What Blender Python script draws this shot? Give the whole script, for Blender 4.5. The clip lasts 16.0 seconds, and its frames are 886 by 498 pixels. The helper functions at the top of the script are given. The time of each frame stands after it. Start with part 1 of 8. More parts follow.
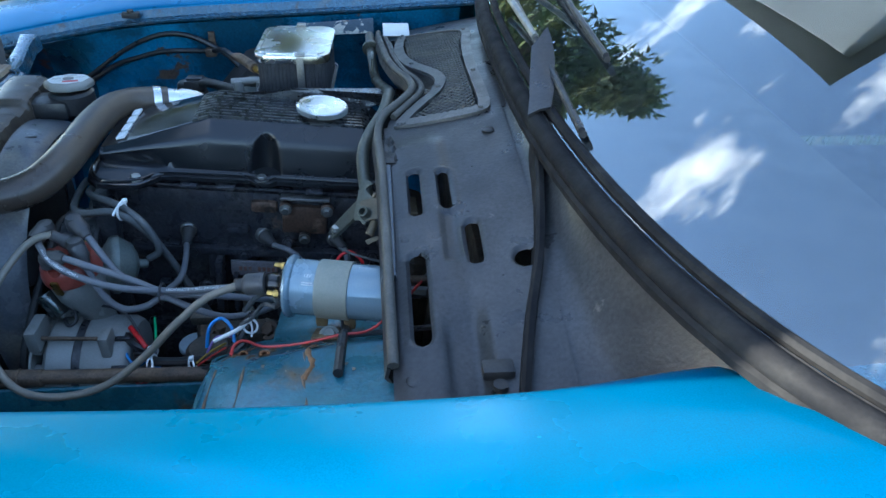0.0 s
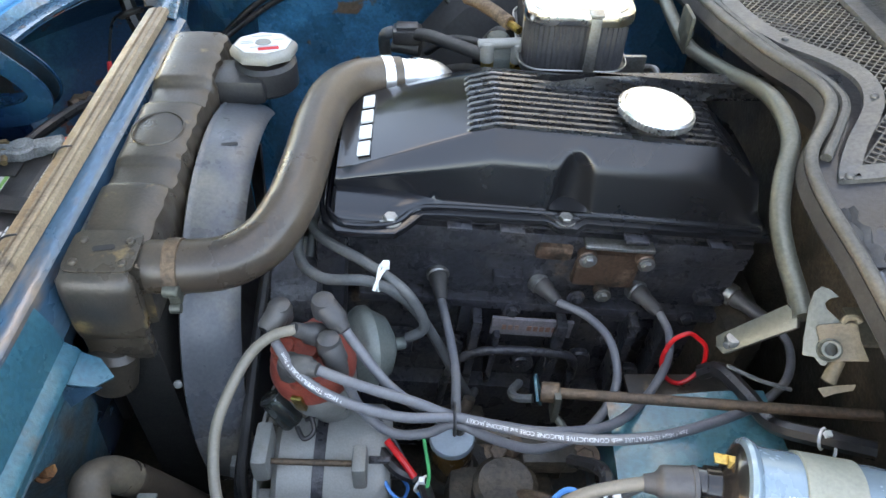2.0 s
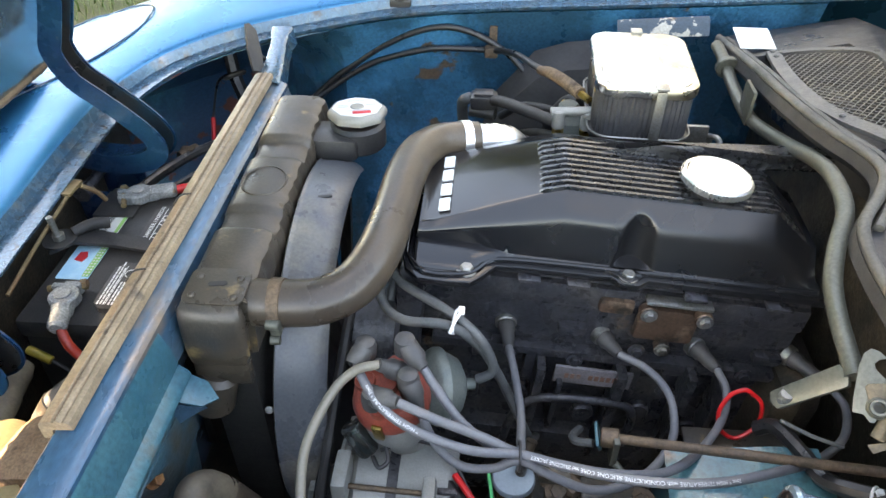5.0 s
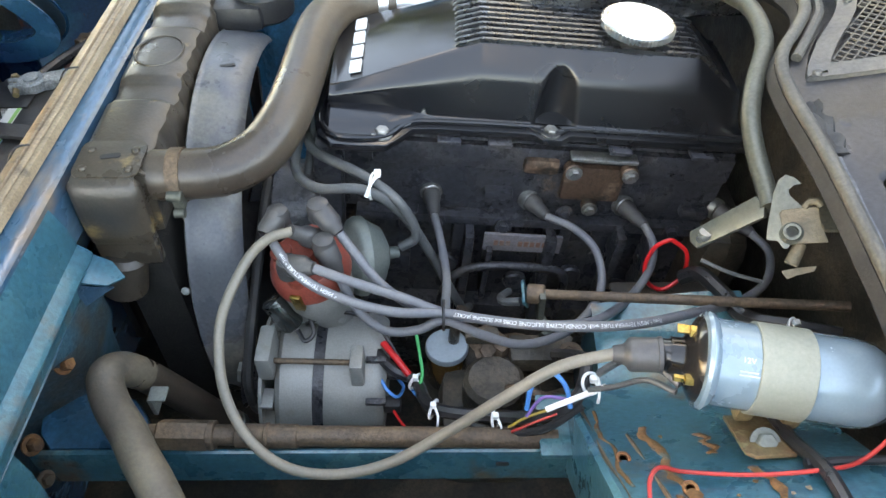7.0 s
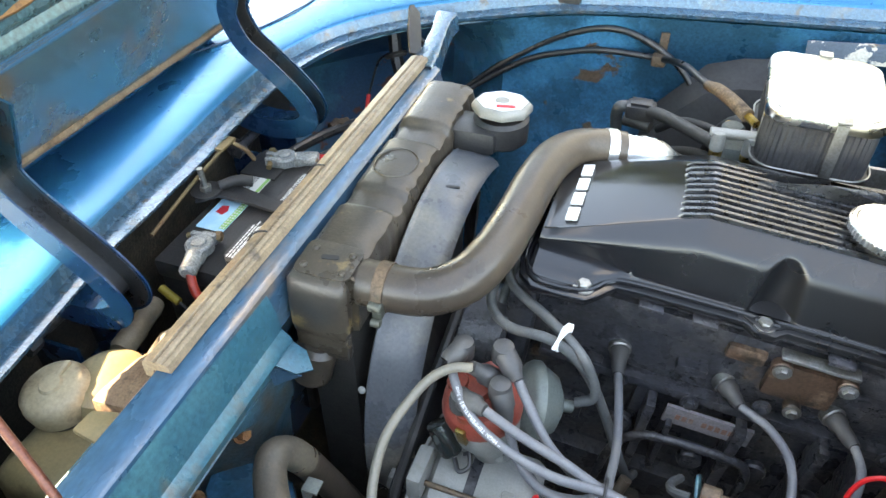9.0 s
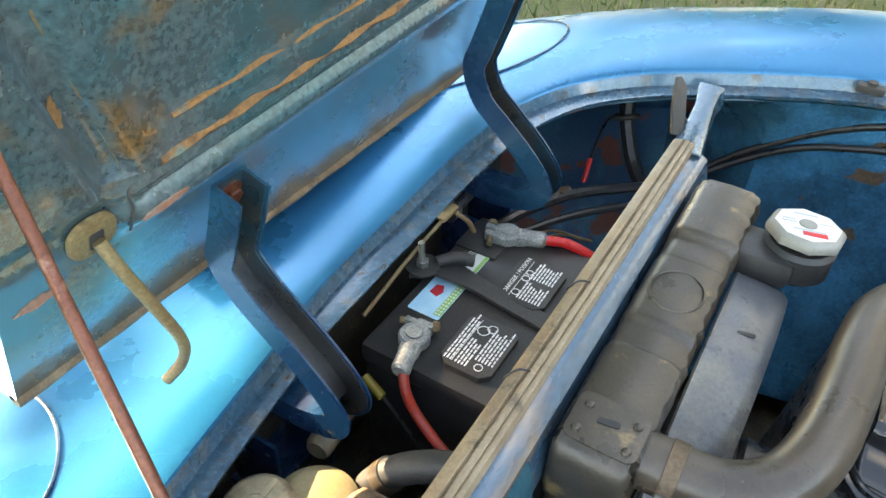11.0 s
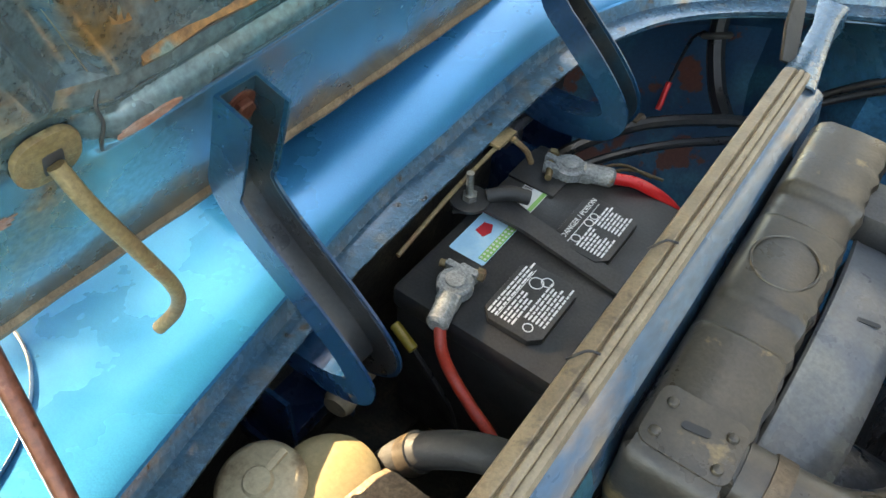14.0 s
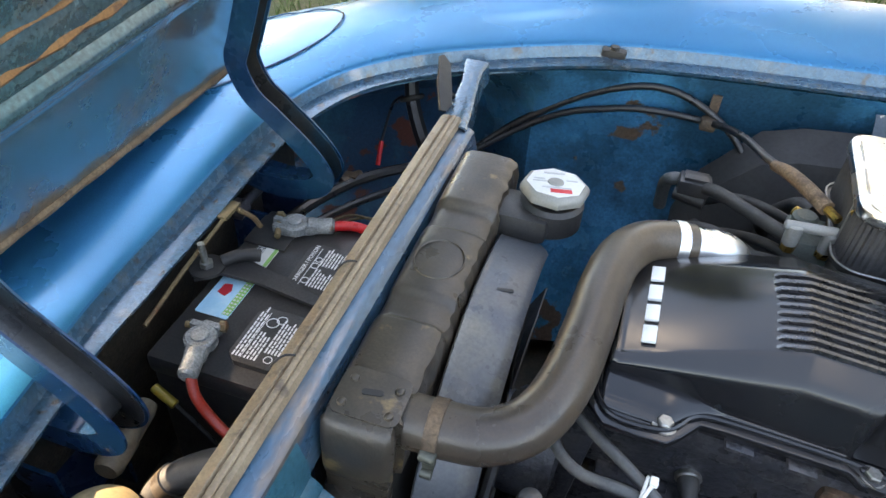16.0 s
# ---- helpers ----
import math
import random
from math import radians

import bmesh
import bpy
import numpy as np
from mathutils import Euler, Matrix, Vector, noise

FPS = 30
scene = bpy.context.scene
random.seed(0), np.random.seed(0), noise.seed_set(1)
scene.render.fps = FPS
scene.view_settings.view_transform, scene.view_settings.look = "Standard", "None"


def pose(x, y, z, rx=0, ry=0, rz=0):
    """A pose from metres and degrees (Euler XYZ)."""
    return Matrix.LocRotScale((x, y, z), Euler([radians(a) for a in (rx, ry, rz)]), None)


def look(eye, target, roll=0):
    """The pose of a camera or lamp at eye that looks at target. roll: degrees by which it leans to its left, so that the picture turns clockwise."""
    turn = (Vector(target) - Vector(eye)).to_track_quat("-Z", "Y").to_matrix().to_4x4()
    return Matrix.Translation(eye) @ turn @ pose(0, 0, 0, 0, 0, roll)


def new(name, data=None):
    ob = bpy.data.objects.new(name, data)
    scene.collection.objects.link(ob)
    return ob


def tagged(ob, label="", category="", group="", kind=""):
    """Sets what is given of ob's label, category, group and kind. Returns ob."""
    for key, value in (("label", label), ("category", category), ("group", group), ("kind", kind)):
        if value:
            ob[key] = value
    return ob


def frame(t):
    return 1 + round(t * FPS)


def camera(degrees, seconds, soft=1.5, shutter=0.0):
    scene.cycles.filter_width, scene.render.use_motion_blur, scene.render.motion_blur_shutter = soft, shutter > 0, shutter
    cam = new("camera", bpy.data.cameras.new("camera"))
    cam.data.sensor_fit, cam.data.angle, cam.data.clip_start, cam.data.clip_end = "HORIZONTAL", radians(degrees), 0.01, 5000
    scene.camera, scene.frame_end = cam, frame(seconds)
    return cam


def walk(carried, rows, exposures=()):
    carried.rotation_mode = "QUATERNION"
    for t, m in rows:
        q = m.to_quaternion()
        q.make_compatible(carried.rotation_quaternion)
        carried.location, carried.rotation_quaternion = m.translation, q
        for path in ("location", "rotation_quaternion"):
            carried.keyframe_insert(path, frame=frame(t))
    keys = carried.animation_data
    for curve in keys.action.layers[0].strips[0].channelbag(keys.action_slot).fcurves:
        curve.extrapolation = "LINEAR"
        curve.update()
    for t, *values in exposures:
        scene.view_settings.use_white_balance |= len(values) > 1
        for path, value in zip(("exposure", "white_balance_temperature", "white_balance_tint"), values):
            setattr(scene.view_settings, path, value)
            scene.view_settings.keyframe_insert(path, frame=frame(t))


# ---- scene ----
cam = camera(63.75, 16.0)
PATH = [
    (0, (0.3087, -0.8443, 1.1733), (0.3986, -0.0184, 0.6166), 2.03),
    (0.5, (0.2471, -0.6699, 1.1486), (0.2946, 0.1430, 0.5681), 2.92),
    (1, (0.1410, -0.5381, 1.1711), (0.2469, 0.2498, 0.5644), 3.09),
    (1.5, (0.0737, -0.4783, 1.1477), (0.1610, 0.2769, 0.4981), 3.97),
    (2, (0.0308, -0.4642, 1.1348), (0.0558, 0.2580, 0.4435), 1.98),
    (2.5, (0.0007, -0.4714, 1.1378), (-0.0609, 0.2505, 0.4485), 0.49),
    (3, (-0.0131, -0.4749, 1.1471), (-0.0920, 0.2556, 0.4687), 0.69),
    (5.5, (0.0234, -0.5183, 1.1733), (-0.0251, 0.2526, 0.5382), 0.26),
    (6, (0.0312, -0.5235, 1.1560), (-0.0056, 0.2300, 0.4995), 0.14),
    (6.5, (0.0484, -0.5267, 1.1315), (0.0347, 0.1987, 0.4433), -0.57),
    (7, (0.0515, -0.5225, 1.1212), (0.0571, 0.1671, 0.3970), 0.03),
    (7.5, (0.0508, -0.5141, 1.1204), (0.0510, 0.1674, 0.3885), -0.42),
    (8, (0.0412, -0.4944, 1.1378), (0.0241, 0.2015, 0.4198), 0.22),
    (8.5, (0.0078, -0.4799, 1.1587), (-0.0776, 0.2562, 0.4872), 1.60),
    (9, (0.0372, -0.4830, 1.1609), (-0.2179, 0.2392, 0.5180), -0.07),
    (9.5, (0.0510, -0.4826, 1.1747), (-0.3317, 0.2090, 0.5621), 0.55),
    (10, (-0.0241, -0.4613, 1.1770), (-0.4309, 0.2270, 0.5764), 2.21),
    (10.2, (-0.0722, -0.4486, 1.1782), (-0.4745, 0.2372, 0.5717), 2.72),
    (12.3, (-0.1841, -0.3463, 1.1349), (-0.5473, 0.2706, 0.4366), 0.07),
    (12.5, (-0.1821, -0.3504, 1.1427), (-0.5453, 0.2638, 0.4422), 0.16),
    (12.7, (-0.1785, -0.3558, 1.1484), (-0.5443, 0.2577, 0.4486), 0.83),
    (13, (-0.1717, -0.3615, 1.1260), (-0.5518, 0.2388, 0.4223), 5.05),
    (13.5, (-0.1953, -0.3503, 1.1196), (-0.5807, 0.2242, 0.3976), 5.02),
    (14, (-0.2190, -0.3242, 1.1102), (-0.5892, 0.2404, 0.3725), 4.01),
    (14.5, (-0.2203, -0.3123, 1.1061), (-0.5782, 0.2456, 0.3573), 2.59),
    (15, (-0.2004, -0.3160, 1.1132), (-0.5533, 0.2503, 0.3684), 2.30),
    (15.5, (-0.1403, -0.3357, 1.1404), (-0.4527, 0.2966, 0.4314), 2.73),
    (16, (-0.0788, -0.3743, 1.1735), (-0.2865, 0.3578, 0.5248), 3.92),
]
walk(cam, [(t, look(eye, target, roll)) for t, eye, target, roll in PATH],
     exposures=[(0.0, 2.4, 5750, 5), (0.5, 2.7, 6400, 7), (1.0, 2.85, 7000, 8), (1.5, 3.4, 8000, 12), (2.5, 3.8, 9600, 17), (5.5, 3.8, 9900, 16), (7.0, 3.93, 9900, 14), (9.0, 4.13, 9800, 13), (10.0, 3.92, 9700, 11), (12.3, 3.5, 10500, 11), (15.0, 3.42, 10000, 10), (15.6, 3.38, 9900, 12), (16.0, 3.35, 9100, 17)])

# ---- world, sun, exposure ----
SUN_EL, SUN_AZ = radians(26), radians(184)      # azimuth of the sun seen from the car, from +x towards +y
world = bpy.data.worlds.new("world")
scene.world = world
world.use_nodes = True
wn, wl = world.node_tree.nodes, world.node_tree.links
bg = wn["Background"]
sky = wn.new("ShaderNodeTexSky")
sky.sky_type, sky.sun_disc = "NISHITA", False
sky.sun_elevation, sky.sun_rotation = SUN_EL, math.pi / 2 - SUN_AZ
sky.air_density, sky.dust_density = 1.0, 0.6
wtc = wn.new("ShaderNodeTexCoord")
wmap = wn.new("ShaderNodeMapping")
wmap.inputs["Scale"].default_value = (1.0, 1.0, 2.6)
wno = wn.new("ShaderNodeTexNoise")
wno.inputs["Scale"].default_value, wno.inputs["Detail"].default_value, wno.inputs["Roughness"].default_value = 2.2, 7, 0.62
wra = wn.new("ShaderNodeValToRGB")
wra.color_ramp.elements[0].position, wra.color_ramp.elements[1].position = 0.57, 0.82
wmx = wn.new("ShaderNodeMixRGB")
wmx.inputs["Color2"].default_value = (15.0, 14.4, 13.6, 1)
wl.new(wtc.outputs["Generated"], wmap.inputs["Vector"])
wl.new(wmap.outputs["Vector"], wno.inputs["Vector"])
wl.new(wno.outputs["Fac"], wra.inputs["Fac"])
wl.new(wra.outputs["Color"], wmx.inputs["Fac"])
wl.new(sky.outputs["Color"], wmx.inputs["Color1"])
wl.new(wmx.outputs["Color"], bg.inputs["Color"])
bg.inputs["Strength"].default_value = 0.15
sun = new("sun", bpy.data.lights.new("sun", "SUN"))
sun.data.energy, sun.data.angle, sun.data.color = 4.0, radians(0.5), (1.0, 0.9, 0.76)
sun_from = Vector((math.cos(SUN_EL) * math.cos(SUN_AZ), math.cos(SUN_EL) * math.sin(SUN_AZ), math.sin(SUN_EL)))
sun.matrix_world = look(sun_from * 8, (0, 0, 0))


# ---- materials ----
def mat(name, base, rough=0.5, metal=0.0, second=None, scale=9.0, cover=(0.45, 0.65), third=None, scale3=4.0, cover3=(0.6, 0.68),
        fine=160.0, grain=0.25, bump=0.15, coat=0.0, spec=0.5, stretch=(1, 1, 1), coat_rough=0.06):
    """A procedural surface: base colour, patches of a second and third colour, fine grain in tone, gloss and relief."""
    m = bpy.data.materials.new(name)
    m.use_nodes = True
    n, l = m.node_tree.nodes, m.node_tree.links
    b = n["Principled BSDF"]
    tc = n.new("ShaderNodeTexCoord")
    mp = n.new("ShaderNodeMapping")
    mp.inputs["Scale"].default_value = stretch
    l.new(tc.outputs["Object"], mp.inputs["Vector"])

    def noise_at(sc, detail=5):
        t = n.new("ShaderNodeTexNoise")
        t.inputs["Scale"].default_value, t.inputs["Detail"].default_value, t.inputs["Roughness"].default_value = sc, detail, 0.6
        l.new(mp.outputs["Vector"], t.inputs["Vector"])
        return t.outputs["Fac"]

    def ramp(fac, lo, hi):
        r = n.new("ShaderNodeMapRange")
        r.inputs["From Min"].default_value, r.inputs["From Max"].default_value = lo, hi
        l.new(fac, r.inputs["Value"])
        return r.outputs["Result"]

    def mixed(fac, a, c, mode="MIX"):
        x = n.new("ShaderNodeMixRGB")
        x.blend_type = mode
        if isinstance(fac, float):
            x.inputs["Fac"].default_value = fac
        else:
            l.new(fac, x.inputs["Fac"])
        for sock, v in (("Color1", a), ("Color2", c)):
            if isinstance(v, tuple):
                x.inputs[sock].default_value = (*v, 1)
            else:
                l.new(v, x.inputs[sock])
        return x.outputs["Color"]

    col = base
    if second:
        col = mixed(ramp(noise_at(scale), *cover), col, second)
    if third:
        col = mixed(ramp(noise_at(scale3, 9), *cover3), col, third)
    f = noise_at(fine, 3)
    g = ramp(f, 0.3, 0.7)
    tone = n.new("ShaderNodeMapRange")
    tone.inputs["To Min"].default_value, tone.inputs["To Max"].default_value = 1 - grain, 1 + grain * 0.6
    l.new(g, tone.inputs["Value"])
    col = mixed(1.0, col, tone.outputs["Result"], "MULTIPLY")
    l.new(col, b.inputs["Base Color"])
    rr = n.new("ShaderNodeMapRange")
    rr.inputs["From Min"].default_value, rr.inputs["From Max"].default_value = 0.35, 0.65
    rr.inputs["To Min"].default_value, rr.inputs["To Max"].default_value = max(rough - 0.1, 0.03), min(rough + 0.12, 1)
    l.new(noise_at(scale * 2.3), rr.inputs["Value"])
    l.new(rr.outputs["Result"], b.inputs["Roughness"])
    b.inputs["Metallic"].default_value = metal
    b.inputs["Specular IOR Level"].default_value = spec
    if coat:
        b.inputs["Coat Weight"].default_value, b.inputs["Coat Roughness"].default_value = coat, coat_rough
    if bump:
        bp = n.new("ShaderNodeBump")
        bp.inputs["Strength"].default_value, bp.inputs["Distance"].default_value = bump, 0.002
        l.new(f, bp.inputs["Height"])
        l.new(bp.outputs["Normal"], b.inputs["Normal"])
    return m


def glass(name, tint=(0.9, 0.95, 0.97), ior=1.7, rough=0.0):
    m = bpy.data.materials.new(name)
    m.use_nodes = True
    b = m.node_tree.nodes["Principled BSDF"]
    b.inputs["Base Color"].default_value = (*tint, 1)
    b.inputs["Transmission Weight"].default_value, b.inputs["IOR"].default_value, b.inputs["Roughness"].default_value = 1.0, ior, rough
    return m


RUST, DUST = (0.17, 0.065, 0.025), (0.25, 0.2, 0.14)
M = dict(
    paint=mat("blue_paint", (0.0035, 0.15, 0.305), 0.3, 0.45, second=(0.003, 0.13, 0.265), scale=3, fine=900, grain=0.18, bump=0.02, coat=0.25, spec=0.25, coat_rough=0.2),
    jamb=mat("jamb_paint", (0.032, 0.1, 0.16), 0.24, 0.3, second=(0.095, 0.12, 0.135), scale=34, cover=(0.52, 0.66), third=(0.055, 0.042, 0.033), scale3=60, cover3=(0.6, 0.67), fine=300, grain=0.4, bump=0.25, coat=0.6, coat_rough=0.08),
    bay=mat("bay_paint", (0.014, 0.085, 0.15), 0.28, 0.15, second=(0.026, 0.23, 0.43), scale=6, cover=(0.45, 0.6), third=(0.15, 0.1, 0.07), scale3=6.5, cover3=(0.635, 0.65), fine=220, grain=0.35, bump=0.2, coat=0.4, coat_rough=0.12),
    support=mat("support_paint", (0.018, 0.082, 0.15), 0.26, 0.25, second=(0.07, 0.125, 0.165), scale=9, cover=(0.42, 0.7), third=(0.17, 0.13, 0.1), scale3=16, cover3=(0.56, 0.68), fine=240, grain=0.25, bump=0.12, stretch=(1, 0.35, 1), coat=0.5, coat_rough=0.1),
    teal=mat("teal_paint", (0.018, 0.105, 0.148), 0.3, 0.1, second=(0.05, 0.17, 0.195), scale=9, cover=(0.42, 0.68), third=(0.12, 0.08, 0.045), scale3=13, cover3=(0.58, 0.68), fine=220, grain=0.3, bump=0.2, coat=0.45, coat_rough=0.12),
    sooty_teal=mat("sooty_teal_paint", (0.03, 0.095, 0.13), 0.4, 0.1, second=(0.06, 0.05, 0.035), scale=16, cover=(0.46, 0.64), third=(0.14, 0.075, 0.03), scale3=22, cover3=(0.62, 0.68), fine=260, grain=0.4, bump=0.35, coat=0.3, coat_rough=0.15),
    hood_in=mat("hood_underside", (0.043, 0.138, 0.172), 0.2, 0.5, second=(0.118, 0.156, 0.172), scale=6, cover=(0.42, 0.66), third=(0.2, 0.12, 0.055), scale3=11, cover3=(0.56, 0.66), fine=230, grain=0.45, bump=0.05, coat=0.9, coat_rough=0.1),
    nosewall=mat("nose_wall_paint", (0.007, 0.055, 0.12), 0.4, 0.1, second=(0.02, 0.13, 0.2), scale=9, cover=(0.48, 0.6), third=(0.13, 0.035, 0.022), scale3=13, cover3=(0.575, 0.6), fine=240, bump=0.25, coat=0.2, coat_rough=0.2),
    streak=mat("worn_streak", (0.27, 0.13, 0.09), 0.4, 0.1, second=(0.3, 0.25, 0.24), scale=30, cover=(0.5, 0.65), fine=300, grain=0.3, bump=0.1),
    chipped=mat("chipped_paint", (0.03, 0.055, 0.075), 0.45, 0.1, second=(0.4, 0.38, 0.32), scale=38, cover=(0.56, 0.59), third=(0.12, 0.075, 0.04), scale3=24, cover3=(0.58, 0.64), fine=300, grain=0.25, bump=0.3),
    seamrust=mat("seam_rust", (0.2, 0.095, 0.035), 0.75, 0.1, second=(0.09, 0.13, 0.12), scale=34, cover=(0.56, 0.64), third=(0.09, 0.04, 0.02), scale3=40, cover3=(0.55, 0.65), fine=380, grain=0.4, bump=0.4),
    hem=mat("brown_hem", (0.12, 0.075, 0.045), 0.7, 0.1, second=(0.2, 0.14, 0.09), scale=24, cover=(0.42, 0.7), third=(0.05, 0.03, 0.02), scale3=30, cover3=(0.58, 0.66), fine=380, grain=0.4, bump=0.4),
    rust=mat("rust", RUST, 0.85, 0.1, second=(0.3, 0.14, 0.05), scale=30, cover=(0.4, 0.7), third=(0.07, 0.035, 0.02), scale3=25, cover3=(0.55, 0.65), fine=400, grain=0.5, bump=0.6),
    arm=mat("hinge_paint", (0.003, 0.031, 0.082), 0.26, 0.2, second=(0.006, 0.07, 0.125), scale=9, cover=(0.45, 0.7), third=(0.15, 0.13, 0.1), scale3=45, cover3=(0.68, 0.71), fine=250, grain=0.25, bump=0.06, coat=0.35, coat_rough=0.1, spec=0.35),
    arm_in=mat("arm_inside", (0.022, 0.024, 0.027), 0.34, 0.15, second=(0.05, 0.045, 0.038), scale=14, cover=(0.45, 0.7), third=(0.012, 0.04, 0.06), scale3=9, cover3=(0.5, 0.62), fine=260, grain=0.3, bump=0.12, coat=0.3),
    ribmetal=mat("bare_rib", (0.1, 0.104, 0.112), 0.28, 0.85, second=(0.06, 0.062, 0.066), scale=40, cover=(0.45, 0.7), fine=500, grain=0.15, bump=0.05),
    satin=mat("satin_black", (0.0085, 0.009, 0.011), 0.22, 0.0, second=(0.012, 0.0125, 0.014), scale=3, fine=900, grain=0.15, bump=0.0, spec=0.55),
    engine=mat("engine_black", (0.038, 0.039, 0.046), 0.3, 0.0, second=(0.07, 0.064, 0.06), scale=16, cover=(0.48, 0.72), third=(0.14, 0.095, 0.065), scale3=22, cover3=(0.65, 0.71), fine=190, grain=0.6, bump=0.6),
    # oily dirt on castings; also the painted dark of the shaded nose
    grime_and_shade=mat("oily_grime_and_shade", (0.032, 0.028, 0.022), 0.5, 0.0, second=(0.1, 0.075, 0.05), scale=18, cover=(0.46, 0.7), fine=260, grain=0.5, bump=0.6),
    dusty=mat("dusty_black", (0.030, 0.0255, 0.022), 0.34, 0.0, second=(0.088, 0.067, 0.047), scale=11, cover=(0.38, 0.7), third=(0.2, 0.135, 0.065), scale3=30, cover3=(0.62, 0.69), fine=380, grain=0.25, bump=0.15),
    plastic=mat("black_plastic", (0.026, 0.026, 0.028), 0.38, 0.0, second=(0.042, 0.039, 0.036), scale=15, fine=420, grain=0.35, bump=0.1),
    shroud=mat("grey_plastic", (0.085, 0.091, 0.102), 0.3, 0.0, second=(0.24, 0.21, 0.165), scale=6, cover=(0.45, 0.62), fine=300, grain=0.25, bump=0.08),
    hose=mat("hose_rubber", (0.042, 0.032, 0.026), 0.33, 0.0, second=(0.092, 0.068, 0.047), scale=7, cover=(0.42, 0.68), fine=420, grain=0.2, bump=0.08),
    flange=mat("worn_flange", (0.075, 0.085, 0.1), 0.36, 0.35, second=(0.12, 0.125, 0.13), scale=20, cover=(0.42, 0.7), third=(0.09, 0.06, 0.035), scale3=30, cover3=(0.6, 0.66), fine=320, grain=0.35, bump=0.25),
    hose_tan=mat("dusty_hose", (0.066, 0.054, 0.042), 0.55, 0.0, second=(0.2, 0.16, 0.11), scale=12, cover=(0.36, 0.62), fine=320, grain=0.2, bump=0.12),
    rubber=mat("black_rubber", (0.02, 0.02, 0.021), 0.6, 0.0, second=(0.05, 0.047, 0.043), scale=16, cover=(0.45, 0.7), fine=400, bump=0.2),
    strip=mat("weatherstrip", (0.21, 0.152, 0.1), 0.45, 0.0, second=(0.31, 0.235, 0.155), scale=40, cover=(0.35, 0.7), third=(0.1, 0.075, 0.055), scale3=55, cover3=(0.6, 0.7), fine=420, grain=0.25, bump=0.25),
    seal=mat("grey_seal", (0.06, 0.057, 0.05), 0.55, 0.0, second=(0.11, 0.1, 0.082), scale=18, cover=(0.42, 0.7), fine=380, grain=0.3, bump=0.3),
    lead=mat("grey_silicone", (0.122, 0.126, 0.14), 0.42, 0.0, second=(0.175, 0.172, 0.17), scale=14, cover=(0.45, 0.7), fine=420, grain=0.14, bump=0.05),
    lead_tan=mat("aged_silicone", (0.175, 0.155, 0.125), 0.45, 0.0, second=(0.23, 0.2, 0.155), scale=14, cover=(0.45, 0.7), fine=420, grain=0.12, bump=0.05),
    boot=mat("boot_rubber", (0.045, 0.044, 0.046), 0.45, 0.0, second=(0.08, 0.076, 0.07), scale=30, cover=(0.45, 0.7), fine=420, grain=0.15, bump=0.08),
    tube=mat("vacuum_hose", (0.07, 0.075, 0.077), 0.5, 0.0, second=(0.12, 0.12, 0.115), scale=25, cover=(0.45, 0.7), fine=420, bump=0.08),
    cowl=mat("cowl_paint", (0.02, 0.0205, 0.023), 0.36, 0.0, second=(0.044, 0.043, 0.043), scale=9, cover=(0.42, 0.7), third=(0.13, 0.12, 0.1), scale3=34, cover3=(0.67, 0.72), fine=260, grain=0.4, bump=0.22),
    meshwire=mat("mesh_wire", (0.085, 0.083, 0.078), 0.45, 0.3, second=(0.15, 0.135, 0.11), scale=30, cover=(0.45, 0.7), fine=300, bump=0.1),
    grille=mat("mesh_metal", (0.085, 0.085, 0.083), 0.45, 0.3, second=(0.14, 0.13, 0.115), scale=16, cover=(0.42, 0.7), fine=300, bump=0.2),
    steel=mat("zinc_steel", (0.36, 0.36, 0.345), 0.38, 0.85, second=(0.26, 0.245, 0.215), scale=30, cover=(0.45, 0.7), fine=400, bump=0.1),
    olive=mat("olive_zinc", (0.092, 0.096, 0.08), 0.4, 0.4, second=(0.085, 0.08, 0.062), scale=18, cover=(0.42, 0.7), fine=350, grain=0.25, bump=0.12),
    dustzinc=mat("dusty_zinc", (0.1, 0.083, 0.056), 0.65, 0.15, second=(0.14, 0.11, 0.07), scale=24, cover=(0.4, 0.7), third=(0.07, 0.042, 0.022), scale3=30, cover3=(0.62, 0.7), fine=380, grain=0.25, bump=0.25),
    alloy=mat("cast_alloy", (0.28, 0.28, 0.265), 0.5, 0.2, second=(0.2, 0.196, 0.18), scale=12, cover=(0.4, 0.75), third=(0.2, 0.18, 0.15), scale3=20, cover3=(0.62, 0.76), fine=600, grain=0.12, bump=0.1),
    bright=mat("bright_alloy", (0.82, 0.82, 0.81), 0.3, 1.0, second=(0.68, 0.68, 0.67), scale=16, fine=500, grain=0.08, bump=0.05),
    chrome=mat("chrome", (0.72, 0.72, 0.70), 0.26, 1.0, third=(0.5, 0.42, 0.24), scale3=15, cover3=(0.52, 0.68), second=(0.62, 0.6, 0.54), scale=8, cover=(0.45, 0.6), fine=240, grain=0.1, bump=0.14),
    brass=mat("brass", (0.5, 0.33, 0.1), 0.34, 1.0, second=(0.3, 0.2, 0.07), scale=60, fine=400, grain=0.3, bump=0.1),
    filter=mat("filter_cloth", (0.035, 0.036, 0.04), 0.7, 0.0, second=(0.055, 0.055, 0.056), scale=40, fine=700, grain=0.4, bump=0.4),
    coil=mat("coil_paint", (0.165, 0.235, 0.28), 0.22, 0.25, second=(0.19, 0.26, 0.3), scale=10, fine=500, grain=0.05, bump=0.03, coat=0.4),
    coilband=mat("coil_band", (0.2, 0.21, 0.175), 0.5, 0.1, second=(0.26, 0.26, 0.21), scale=14, fine=400, grain=0.12, bump=0.08),
